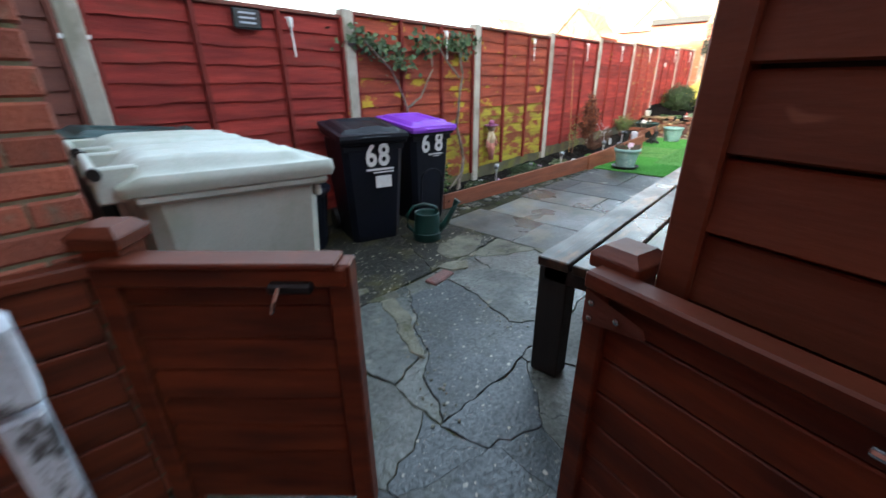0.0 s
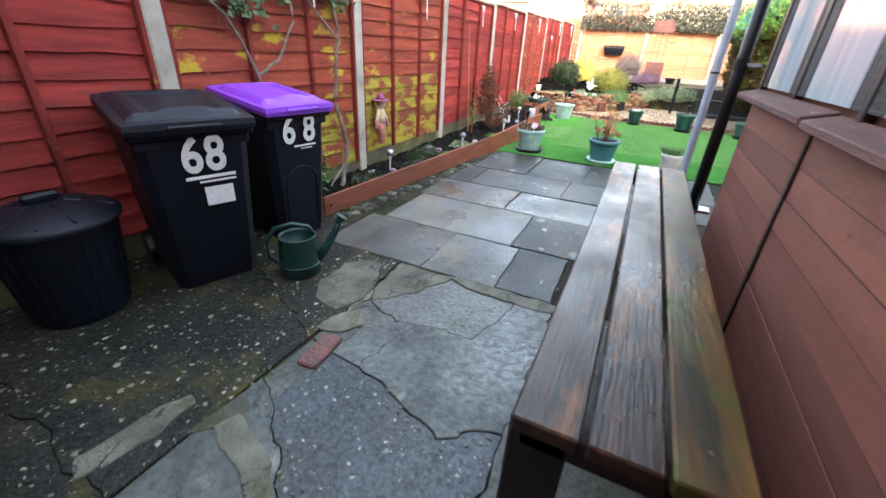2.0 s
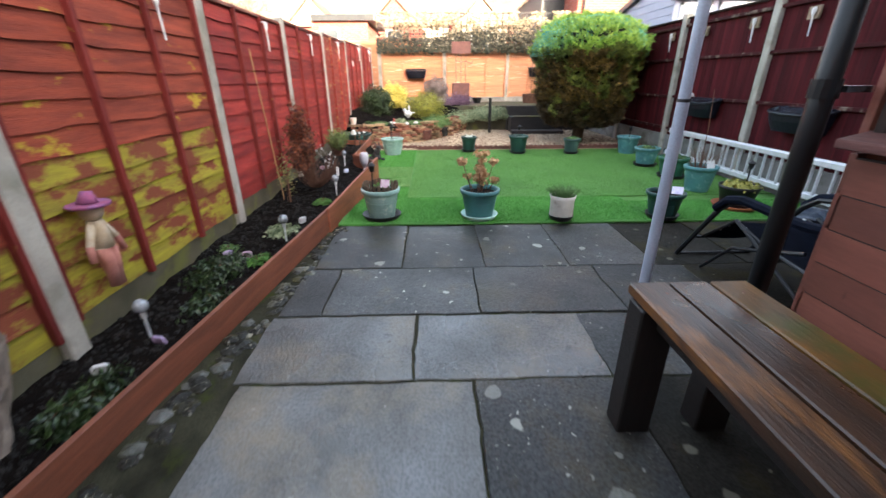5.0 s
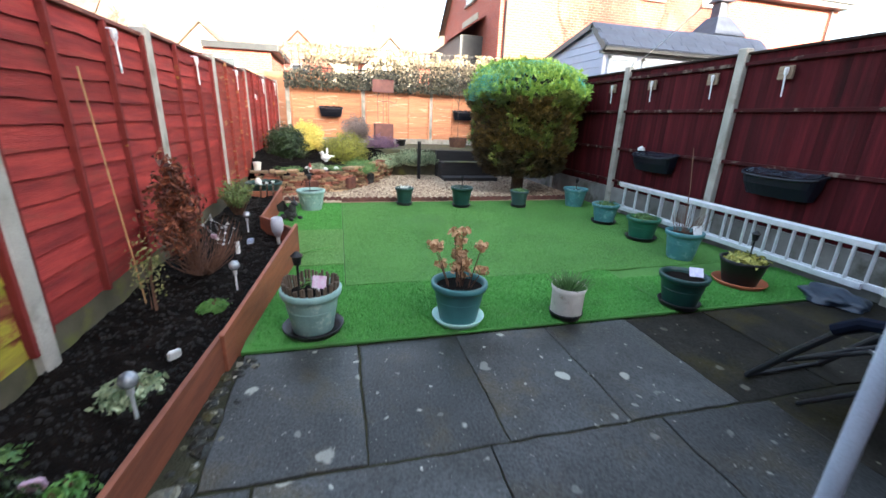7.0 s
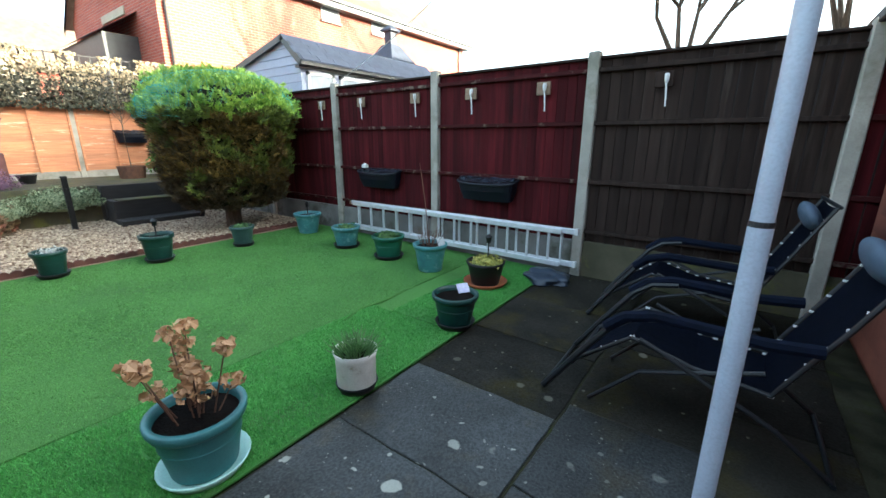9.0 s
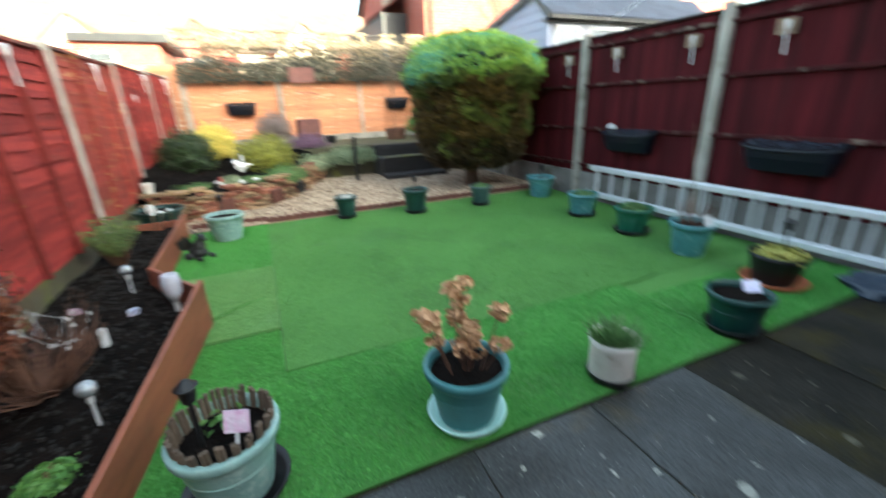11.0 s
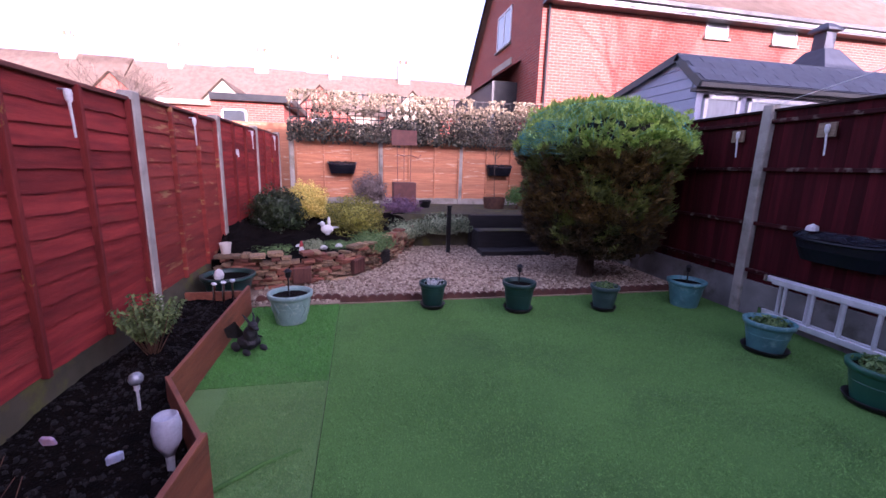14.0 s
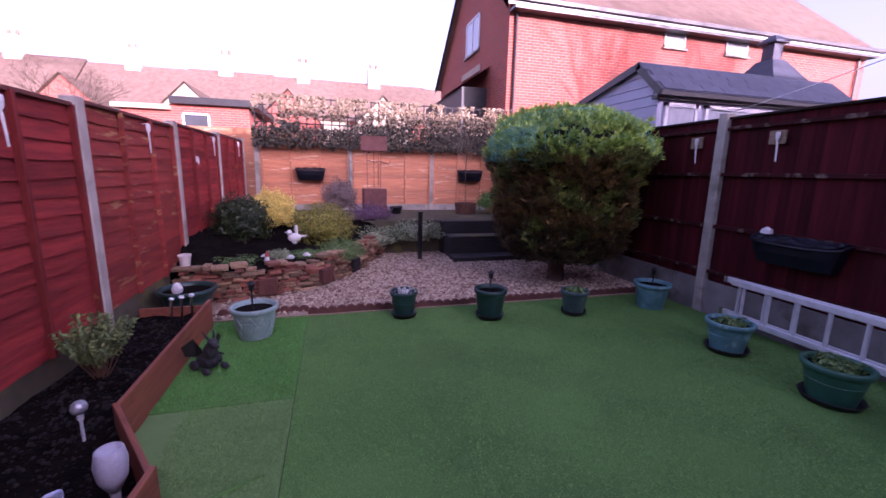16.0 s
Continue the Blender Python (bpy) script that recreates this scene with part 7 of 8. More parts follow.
for k in range(15):
    a, d = rs.uniform(0, 6.28), rs.uniform(0.02, 0.14)
    ln = rs.uniform(0.10, 0.37)
    top = Vector((d * math.cos(a) * (1.1 + ln), d * math.sin(a) * (1.1 + ln), 0.27 + ln))
    part("flower_stem", T([(d * 0.6 * math.cos(a), d * 0.6 * math.sin(a), 0.25), top], 0.004, 5, 0.003), M_TWIG, p)
    P, D = ball_points(38, 0.045, k + 60, (1, 1, 0.75), 0.5, 0.2)
    part("flower_head", leaf_mesh("flower_head", [leaves(P + np.array(top), D, 0.038, k, jitter=0.7, aspect=0.8)], [L_DEAD]), None, p, "dried papery brown flower head")
p = pot("plant_pot", "large pale grey-green pot ringed with split log edging", 6.77, 2.57, 0.190, 0.31, "pale", (M_BLACK, 0.20))
for k in range(46):
    a = -0.3 + 2 * math.pi * k / 46 + 0.04 * math.sin(k * 3.1)
    hh = 0.015 + 0.03 * abs(math.sin(k * 2.7))
    part("log_stake", T([(0.162 * math.cos(a), 0.162 * math.sin(a), 0.26), (0.172 * math.cos(a), 0.172 * math.sin(a), 0.325 + hh)], 0.010, 5), M_BARK, p)
tuft(p, 0.1, 0.35, 16, 0.05, L_GREEN, 48)
lampt = spike_lamp("lantern_stake", 6.74, 2.64, 0.30, 0.20, "black lantern spike light with a pale top")
tg = thing("plant_tag", "small pink printed plant label in the pot", "plant label", pose(6.69, 2.52, 0.33, 20, 0, 70))
part("card", B(-0.045, 0.045, -0.004, 0.004, 0.02, 0.10), mat("pink_card", (0.62, 0.34, 0.55), (0.7, 0.6, 0.7), 0.5, 30), tg)
part("spike", B(-0.006, 0.006, -0.002, 0.002, -0.03, 0.02), M_WHITE, tg)
p = pot("plant_pot", "wide dark green tub with bare soil in the bed corner", 11.22, 3.55, 0.27, 0.30, "dark", z=0.03)
solid("white_stone_ornament", lathe([(0, 0), (0.04, 0.0), (0.05, 0.05), (0.03, 0.10), (0, 0.12)], 10, wob=0.1), M_WHITE, "small white ornament on the tub soil", "ornament", at=pose(11.15, 3.62, 0.29))
p = pot("plant_pot", "small white pot on the rockery edge", 11.75, 3.72, 0.07, 0.16, "white", z=0.42, lip=False)
# dark tarpaulin bundle by the ladder end
bm = bmesh.new()
bmesh.ops.create_icosphere(bm, subdivisions=4, radius=0.2)
for v in bm.verts:
    v.co *= 1 + 0.35 * lump(v.co.x * 9, v.co.y * 9, v.co.z * 9)
    v.co = Vector((v.co.x * 1.2, v.co.y, max(-0.02, v.co.z * 0.45)))
solid("plastic_bag", bm, mat("dark_blue_plastic_sheet", (0.03, 0.045, 0.07), (0.02, 0.03, 0.05), 0.3, 9, fine=60, bump=0.5), "crumpled dark blue plastic bag on the paving edge", "plastic bag", at=pose(6.52, -1.78, 0.03), smooth=True)

# ---- ladder ----
lad = thing("ladder", "aluminium extension ladder lying on its side along the fence", "ladder")
for sec, (dy, xa, xb) in enumerate(((0.0, 6.33, 9.85), (0.07, 6.45, 9.75))):
    for z in (0.15, 0.51):
        part("stile", B(xa, xb, -2.06 + dy, -2.03 + dy, z - 0.03, z + 0.03, 0.006), M_STEEL, lad)
    n = 13
    for k in range(n):
        x = xa + 0.14 + (xb - xa - 0.28) * k / (n - 1)
        part("rung", T([(x, -2.045 + dy, 0.15), (x, -2.045 + dy, 0.51)], 0.016, 8), M_STEEL, lad)
for x in (6.31, 9.87):
    for z in (0.15, 0.51):
        part("rubber_foot", B(x - 0.02, x + 0.02, -2.068, -2.022, z - 0.035, z + 0.035, 0.005), M_CHROME if x > 9 else M_WHITE, lad)


# ---- wall planters ----
M_COVER = mat("wrinkled_blue_black_sheet", (0.055, 0.066, 0.088), (0.022, 0.027, 0.038), 0.2, 14, fine=40, bump=0.5)

def wall_planter(at, w, label):
    t = thing("wall_planter", label, "planter", at, group="wall planters")
    bm = bmesh.new()
    n = 14
    tops, mids, bots = [], [], []
    for i in range(n + 1):
        a = math.pi * i / n
        tops.append(bm.verts.new((-w / 2 * math.cos(a), -0.20 * math.sin(a) ** 0.4, -0.06 * math.sin(a) ** 0.4)))
        mids.append(bm.verts.new((-w / 2 * 0.95 * math.cos(a), -0.19 * math.sin(a) ** 0.4, -0.14)))
        bots.append(bm.verts.new((-w / 2 * 0.84 * math.cos(a), -0.14 * math.sin(a) ** 0.4, -0.26)))
    for r0, r1 in ((tops, mids), (mids, bots)):
        for i in range(n):
            bm.faces.new((r0[i], r0[i + 1], r1[i + 1], r1[i]))
    bm.faces.new(bots), bm.faces.new(tops[::-1])
    bmesh.ops.recalc_face_normals(bm, faces=bm.faces[:])
    part("basin", bm, M_BINBLACK, t)
    part("rim", T([(-w / 2 * math.cos(math.pi * i / n) * 1.02, -0.205 * math.sin(math.pi * i / n) ** 0.4, -0.06 * math.sin(math.pi * i / n) ** 0.4) for i in range(n + 1)], 0.014, 8), M_BINLID, t)
    bm = bmesh.new()
    gv = [[bm.verts.new((-w / 2 * 0.96 * math.cos(math.pi * i / n), -0.19 * math.sin(math.pi * i / n) ** 0.4 * j / 4, 0.016 - 0.06 * math.sin(math.pi * i / n) ** 0.4 * j / 4 + 0.02 * lump(i * 0.8, j * 1.3, w * 9))) for j in range(5)] for i in range(n + 1)]
    for i in range(n):
        for j in range(4):
            bm.faces.new((gv[i][j], gv[i + 1][j], gv[i + 1][j + 1], gv[i][j + 1]))
    bmesh.ops.solidify(bm, geom=bm.faces[:], thickness=0.006)
    part("cover_sheet", bm, M_COVER, t, "wrinkled black plastic cover")
    return t


wall_planter(pose(9.32, RY + 0.035, 1.03, 0, 0, 180), 0.78, "black wall planter with a wrinkled plastic cover")
wall_planter(pose(7.48, RY + 0.035, 1.00, 0, 0, 180), 0.78, "black wall planter with a wrinkled plastic cover")
wall_planter(pose(BX - 0.06, 2.52, 1.60, 0, 0, -90), 0.62, "small black wall planter on the orange fence")
wall_planter(pose(BX - 0.06, -1.24, 1.63, 0, 0, -90), 0.62, "small black wall planter on the orange fence")
solid("white_stone_ornament", lathe([(0, 0), (0.05, 0.0), (0.045, 0.04), (0, 0.07)], 9, wob=0.1), M_WHITE, "small white ornament on a wall planter", "ornament", at=pose(9.58, RY + 0.12, 1.05))

# ---- reclining chairs ----
def recliner(at, label):
    t = thing("reclining_chair", label, "garden chair", at, group="reclining chairs on the patio")

    def bent(pts):
        out = []
        for i in range(len(pts) - 1):
            for k in range(4):
                out.append(Vector(pts[i]).lerp(Vector(pts[i + 1]), k / 4))
        return out + [Vector(pts[-1])]
    W = 0.30
    for s in (-1, 1):
        y = s * W
        part("leg_frame", T(bent([(0.78, y, 0.015), (0.60, y, 0.28), (0.44, y, 0.50), (0.34, y, 0.575), (0.20, y, 0.60)]), 0.019, 8), M_TUBE, t)
        part("rear_leg", T(bent([(-0.52, y * 0.94, 0.015), (-0.30, y * 0.94, 0.18), (0.20, y * 0.94, 0.42), (0.30, y * 0.94, 0.46)]), 0.012, 8), M_TUBE, t)
        part("cross_leg", T(bent([(0.52, y * 0.9, 0.015), (0.28, y * 0.9, 0.27), (0.0, y * 0.9, 0.36), (-0.22, y * 0.9, 0.44)]), 0.012, 8), M_TUBE, t)
        part("armrest", T(bent([(0.46, y * 1.06, 0.50), (0.37, y * 1.06, 0.58), (0.24, y * 1.06, 0.615), (-0.20, y * 1.06, 0.60), (-0.38, y * 1.06, 0.62)]), 0.030, 8), M_SLING, t)
        part("seat_rail", T(bent([(0.62, y * 0.82, 0.22), (0.34, y * 0.82, 0.44), (0.05, y * 0.82, 0.36), (-0.26, y * 0.82, 0.33), (-0.45, y * 0.82, 0.70), (-0.62, y * 0.82, 1.06)]), 0.012, 8), M_TUBE, t)
    for x, z in ((0.78, 0.015), (-0.52, 0.015), (0.62, 0.22), (-0.62, 1.06)):
        part("crossbar", T([(x, -W, z), (x, W, z)], 0.012, 8), M_TUBE, t)
    bm = bmesh.new()
    line = bent([(0.62, 0, 0.215), (0.34, 0, 0.435), (0.05, 0, 0.345), (-0.26, 0, 0.315), (-0.45, 0, 0.70), (-0.62, 0, 1.05)])
    hw = W * 0.76
    gv = [[bm.verts.new((p.x, -hw + 2 * hw * j / 6, p.z - 0.015 * math.sin(math.pi * j / 6))) for j in range(7)] for p in line]
    for i in range(len(line) - 1):
        for j in range(6):
            bm.faces.new((gv[i][j], gv[i + 1][j], gv[i + 1][j + 1], gv[i][j + 1]))
    bmesh.ops.solidify(bm, geom=bm.faces[:], thickness=0.006)
    sl = part("sling", bm, M_SLING, t, "navy sling seat and back")
    for i in range(2, len(line) - 1):
        for s in (-1, 1):
            part("lacing", B(-0.012, 0.012, -0.006, 0.006, -0.004, 0.006), M_WHITE, sl, at=Matrix.Translation((line[i].x, s * (hw + 0.006), line[i].z + 0.004)))
    bm = bmesh.new()
    bmesh.ops.create_uvsphere(bm, u_segments=16, v_segments=10, radius=0.1, matrix=Matrix.Translation((-0.53, 0, 0.96)) @ Matrix.Rotation(radians(25), 4, 'Y') @ Matrix.Diagonal((0.55, 2.1, 1.0, 1)))
    part("head_pillow", bm, mat("blue_grey_pillow", (0.07, 0.10, 0.15), (0.05, 0.075, 0.11), 0.8, 12, fine=200), t, "padded blue-grey head pillow", smooth=True)
    return t


recliner(pose(4.99, -0.26, 0, 0, 0, 1), "navy reclining garden chair with white lacing")
recliner(pose(5.11, -1.49, 0, 0, 0, 2), "navy reclining garden chair standing behind its twin")

# ---- rockery and back garden ----
wall_line = [(11.72, 3.85), (11.70, 3.35), (11.78, 2.85), (12.05, 2.36), (12.52, 1.97), (13.1, 1.66), (13.8, 1.36), (14.15, 1.2)]
back_line = [(12.3, 3.88), (12.9, 3.88), (13.5, 3.88), (14.16, 3.88), (14.16, 3.2), (14.16, 2.6), (14.16, 2.0), (14.17, 1.3)]
bm = bmesh.new()
rows_v = []
for i in range(29):
    f = i / 28 * 7
    k = min(6, int(f))
    a = Vector(wall_line[k]).lerp(Vector(wall_line[k + 1]), f - k)
    b = Vector(back_line[k]).lerp(Vector(back_line[k + 1]), f - k)
    row = []
    for j in range(13):
        p = a.lerp(b, j / 12)
        row.append(bm.verts.new((p.x, p.y, 0.34 + 0.34 * (j / 12) + 0.04 * lump(p.x * 4, p.y * 4, 7) + 0.015 * lump(p.x * 15, p.y * 15, 8))))
    rows_v.append(row)
for i in range(28):
    for j in range(12):
        bm.faces.new((rows_v[i][j], rows_v[i + 1][j], rows_v[i + 1][j + 1], rows_v[i][j + 1]))
rock = thing("rockery", "low dry-stone walled rockery with dark soil", "rockery", kind="structure")
part("soil", bm, M_SOIL, rock)
stones = []
for k in range(8):
    rs = random.Random(70 + k)
    bm = B(-0.5, 0.5, -0.5, 0.5, -0.5, 0.5)
    bmesh.ops.subdivide_edges(bm, edges=bm.edges[:], cuts=1, use_grid_fill=True)
    for v in bm.verts:
        v.co *= 1 + rs.uniform(-0.10, 0.07)
        if abs(v.co.x) > 0.4 and abs(v.co.y) > 0.4 or abs(v.co.z) > 0.4 and (abs(v.co.x) > 0.4 or abs(v.co.y) > 0.4):
            v.co *= 0.94
    stones.append(mesh_from(bm, "walling_stone", M_STONE if k < 5 else M_REDSTONE))
rs = random.Random(99)
seglen = [math.dist(a, b) for a, b in zip(wall_line, wall_line[1:])]
total = sum(seglen)


def on_wall(d):
    for (a, b), s in zip(zip(wall_line, wall_line[1:]), seglen):
        if d <= s or (a, b) == (wall_line[-2], wall_line[-1]):
            f = min(1, d / s)
            return a[0] + (b[0] - a[0]) * f, a[1] + (b[1] - a[1]) * f, math.atan2(b[1] - a[1], b[0] - a[0])
        d -= s


part("hearting", prism([(x + 0.03, y + 0.02) for x, y in wall_line] + [(x + 0.16, y + 0.14) for x, y in reversed(wall_line)], 0.0, 0.36), M_SOIL, rock)
z_course = [0.0]
while z_course[-1] < 0.40:
    z_course.append(z_course[-1] + rs.uniform(0.034, 0.056))
for c, (z0, z1) in enumerate(zip(z_course, z_course[1:])):
    d = rs.uniform(0, 0.12)
    while d < total:
        ln = rs.choice((rs.uniform(0.06, 0.13), rs.uniform(0.12, 0.30)))
        x, y, an = on_wall(min(total, d + ln / 2))
        tall = (z1 - z0) * rs.uniform(0.72, 0.98)
        if not (z0 > 0.34 and rs.random() < 0.45):
            out = rs.uniform(-0.035, 0.035)
            part("walling_stone", rs.choice(stones), None, rock, at=Matrix.Translation((x - out * math.sin(an), y + out * math.cos(an), z0 + 0.02 + tall / 2)) @ Matrix.Rotation(an + rs.uniform(-0.16, 0.16), 4, 'Z') @ Matrix.Rotation(rs.uniform(-0.07, 0.07), 4, 'Y') @ Matrix.Diagonal((ln, rs.uniform(0.12, 0.20), tall, 1)))
        d += ln + rs.uniform(0.004, 0.016)
for d, m in ((0.95, M_EDGING), (1.75, M_EDGING), (2.45, M_BEAD)):
    x, y, an = on_wall(d)
    sp = thing("air_brick", "ribbed terracotta air brick set in the rockery wall" if m is M_EDGING else "ribbed dark air brick set in the rockery wall", "air brick", Matrix.Translation((x - 0.06, y - 0.06, 0.17)) @ Matrix.Rotation(an, 4, 'Z'))
    part("block", B(-0.11, 0.11, -0.06, 0.05, -0.10, 0.10, 0.006), m, sp)
    for k in range(6):
        part("rib", B(-0.10 + k * 0.036, -0.082 + k * 0.036, -0.07, -0.06, -0.09, 0.09), m, sp)

shrub("laurel_bush", "dark glossy green rounded bush", pose(13.25, 3.40, 0.42), 0.42, L_DARK, 2600, 0.060, (0.95, 0.95, 0.95), 8, 31, 0.45, 0.72, 0.34)
shrub("golden_bush", "bright golden variegated rounded bush", pose(13.85, 3.05, 0.45), 0.38, L_YELLOW, 3600, 0.042, (1, 1, 1.0), 8, 32, 0.4, 0.75, 0.40)
shrub("olive_bush", "yellowish olive-green rounded bush", pose(13.35, 2.22, 0.38), 0.47, L_OLIVE, 5000, 0.036, (1.05, 1.05, 0.82), 8, 33, 0.45, 0.72, 0.28)
shrub("heather_ball", "grey-purple twiggy ball shrub", pose(15.1, 1.93, 0.66), 0.36, L_GREY, 2600, 0.04, (1, 1, 1.0), 8, 34, 0.35, 0.8, 0.36)
shrub("ground_cover", "low soft green cushion spilling over the wall", pose(12.75, 1.95, 0.30), 0.36, L_COVER, 1800, 0.035, (1.1, 1.0, 0.55), 4, 35, 0.4, 0.8, 0.05, -0.2)
shrub("ground_cover", "pale variegated trailing ground cover", pose(14.0, 1.35, 0.28), 0.32, L_VARIEG, 1500, 0.04, (1.0, 1.3, 0.7), 4, 36, 0.4, 0.8, 0.05, -0.3)
shrub("ground_cover", "pale variegated trailing ground cover", pose(14.1, 0.55, 0.36), 0.30, L_VARIEG, 2600, 0.05, (0.9, 2.0, 0.8), 4, 37, 0.4, 0.8, 0.05, -0.4)
shrub("ground_cover", "small purple heather cushion beside the terrace", pose(14.45, 1.35, 0.66), 0.27, L_PURPLE, 1700, 0.038, (1.2, 1.4, 0.8), 14, 38, 0.5, 0.6, 0.06, -0.2, rough=0.45)
shrub("ground_cover", "low mossy green cushion by the rockery wall", pose(12.15, 3.30, 0.36), 0.28, L_COVER, 1200, 0.03, (1.0, 1.3, 0.35), 4, 39, 0.4, 0.8, 0.0, -0.1)
shrub("ground_cover", "pale leafy plant on the rockery", pose(12.25, 2.78, 0.38), 0.15, L_VARIEG, 420, 0.04, (1, 1, 0.7), 4, 40, 0.4, 0.7, 0.03, -0.1)
shrub("ground_cover", "low green cushion at the rockery edge", pose(12.5, 2.45, 0.38), 0.22, L_COVER, 700, 0.03, (1.2, 1.2, 0.3), 4, 49, 0.4, 0.8, 0.0, -0.1)
bm = bmesh.new()
for c, r, sc in (((0, 0, 0.09), 0.07, (1.4, 0.8, 1.0)), ((0.07, 0, 0.17), 0.04, (1, 0.9, 1.1)), ((-0.11, 0, 0.11), 0.035, (2.0, 0.6, 0.5)), ((0, 0.0, 0.02), 0.04, (1, 1, 0.7)), ((-0.03, 0.0, 0.20), 0.05, (0.5, 0.28, 1.7)), ((0.115, 0, 0.175), 0.014, (1.6, 0.6, 0.6))):
    bmesh.ops.create_icosphere(bm, subdivisions=2, radius=r, matrix=Matrix.Translation(c) @ Matrix.Diagonal((*sc, 1)))
solid("dove_statue", bm, M_WHITE, "white bird statue on the rockery", "statue", at=pose(12.88, 2.62, 0.48, 0, 0, 100), smooth=True)
bm = lathe([(0, 0), (0.045, 0), (0.05, 0.06), (0.035, 0.11), (0.03, 0.13), (0.038, 0.15), (0.012, 0.23), (0, 0.24)], 14)
for f in bm.faces:
    f.material_index = 1 if f.calc_center_median().z > 0.14 else 0
solid("gnome_statue", bm, [M_WHITE, mat("red_glaze", (0.45, 0.05, 0.05), (0.36, 0.04, 0.04), 0.4, 20)], "small white and red figure on the rockery wall", "statue", at=pose(12.0, 2.88, 0.38) @ Matrix.Scale(0.72, 4), smooth=True)
for x, y, s in ((12.2, 2.62, 0.05), (12.32, 2.42, 0.05), (12.9, 3.78, 0.13), (12.3, 2.95, 0.05)):
    bm = bmesh.new()
    bmesh.ops.create_icosphere(bm, subdivisions=2, radius=s)
    for v in bm.verts:
        v.co *= 1 + 0.5 * lump(v.co.x * 22 + x, v.co.y * 22, v.co.z * 22)
        v.co.z *= 0.6
    solid("pale_stone", bm, M_CONC if s > 0.1 else M_WHITE, "pale rounded stone on the rockery soil", "stone", at=pose(x, y, 0.42))

bp = thing("bollard_post", "slim black post standing in the gravel", "post", pose(13.5, 0.58, 0.02))
part("shaft", B(-0.035, 0.035, -0.035, 0.035, 0, 0.84, 0.006), M_BLACK, bp)
part("post_cap", B(-0.042, 0.042, -0.042, 0.042, 0.84, 0.87, 0.008), M_BLACK, bp)
part("post_collar", B(-0.045, 0.045, -0.045, 0.045, 0.66, 0.68, 0.004), M_BLACK, bp)
rust = thing("garden_sculpture", "rusty steel sheet on thin rods over a square steel box", "sculpture", pose(15.0, 1.23, 0.66))
part("box", B(-0.22, 0.22, -0.23, 0.23, 0.0, 0.56, 0.006), M_RUST, rust)
part("sheet", B(-0.012, 0.012, -0.26, 0.26, 1.30, 1.60, 0.004), M_RUST, rust)
for y in (-0.13, 0.0, 0.13):
    part("rod", T([(0, y, 0.5), (0, y * 1.1, 1.35)], 0.007, 6), M_RUST, rust)
part("twisted_bar", T([(0, 0.14, 1.12), (0, 0.0, 1.09), (0, -0.14, 1.11), (0, -0.30, 1.05), (0.02, -0.34, 1.12)], 0.010, 6), M_RUST, rust)
pot("plant_pot", "low brown bowl on the terrace", 15.4, 0.72, 0.15, 0.16, "black", z=0.66, lip=False)
sap = thing("young_tree", "slim bare sapling in a round wooden tub", "tree", pose(15.3, -0.85, 0.66))
part("tub", lathe([(0, 0), (0.22, 0), (0.25, 0.25), (0.23, 0.25), (0.21, 0.2), (0, 0.2)], 20), M_TWIG, sap)
part("trunk", T([(0, 0, 0.15), (0.02, 0.02, 0.9), (0.0, -0.01, 1.75)], 0.016, 7, 0.006), M_BARK, sap)
for k in range(22):
    z = 1.0 + k * 0.04
    a = k * 2.4
    part("branch", T([(0.01, 0.0, z), (0.14 * math.cos(a), 0.14 * math.sin(a), z + 0.14), (0.22 * math.cos(a), 0.22 * math.sin(a), z + 0.32)], 0.005, 4, 0.002), M_BARK, sap)
shrub("fern_plant", "green leafy plant on the terrace", pose(15.2, -1.35, 0.66), 0.26, L_GREEN, 500, 0.06, (1, 1, 1), 5, 50, 0.5, 0.6, 0.25)

# ivy screen on trellis above the back fence
scr = thing("ivy_screen", "leafy artificial screen on a dark trellis over the back fence", "screen")
for k in range(34):
    y = 3.62 - k * 0.176
    part("trellis_slat", B(BX - 0.01, BX + 0.01, y - 0.012, y + 0.012, 2.14, 3.12), M_DARKTIMBER, scr)
for k in range(6):
    z = 2.2 + k * 0.178
    part("trellis_rail", B(BX - 0.022, BX - 0.0105, -2.2, 3.63, z - 0.012, z + 0.012), M_DARKTIMBER, scr)
rgs = np.random.default_rng(17)
NS = 13000
ys, zs = rgs.uniform(-2.25, 3.66, NS), 2.06 + 1.08 * rgs.uniform(0, 1, NS) ** 1.15
cov = np.array([noise.noise(Vector((y * 2.2, z * 2.6, 3.3))) for y, z in zip(ys, zs)])
grid = (np.abs((ys - 3.62) / 0.176 % 1.0 - 0.5) < 0.26) & (np.abs((zs - 2.2) / 0.178 % 1.0 - 0.5) < 0.26) & (zs > 2.6)
keep = ((cov > -0.12) & ~(grid & (cov < 0.22))) | (zs < 2.45)
ys, zs = ys[keep], zs[keep]
P = np.stack((BX - 0.05 - rgs.uniform(0, 0.13, len(ys)) * (1 + (zs < 2.5)), ys, np.minimum(zs + 0.03 * rgs.normal(0, 1, len(ys)), 3.11)), 1)
# upper leaves are coloured as sunlit, lower ones as shaded
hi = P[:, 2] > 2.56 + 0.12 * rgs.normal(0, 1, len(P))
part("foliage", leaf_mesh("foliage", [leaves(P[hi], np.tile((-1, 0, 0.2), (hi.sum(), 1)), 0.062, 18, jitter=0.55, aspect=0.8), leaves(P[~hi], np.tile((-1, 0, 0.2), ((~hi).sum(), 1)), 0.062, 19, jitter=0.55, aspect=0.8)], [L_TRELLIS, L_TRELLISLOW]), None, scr)

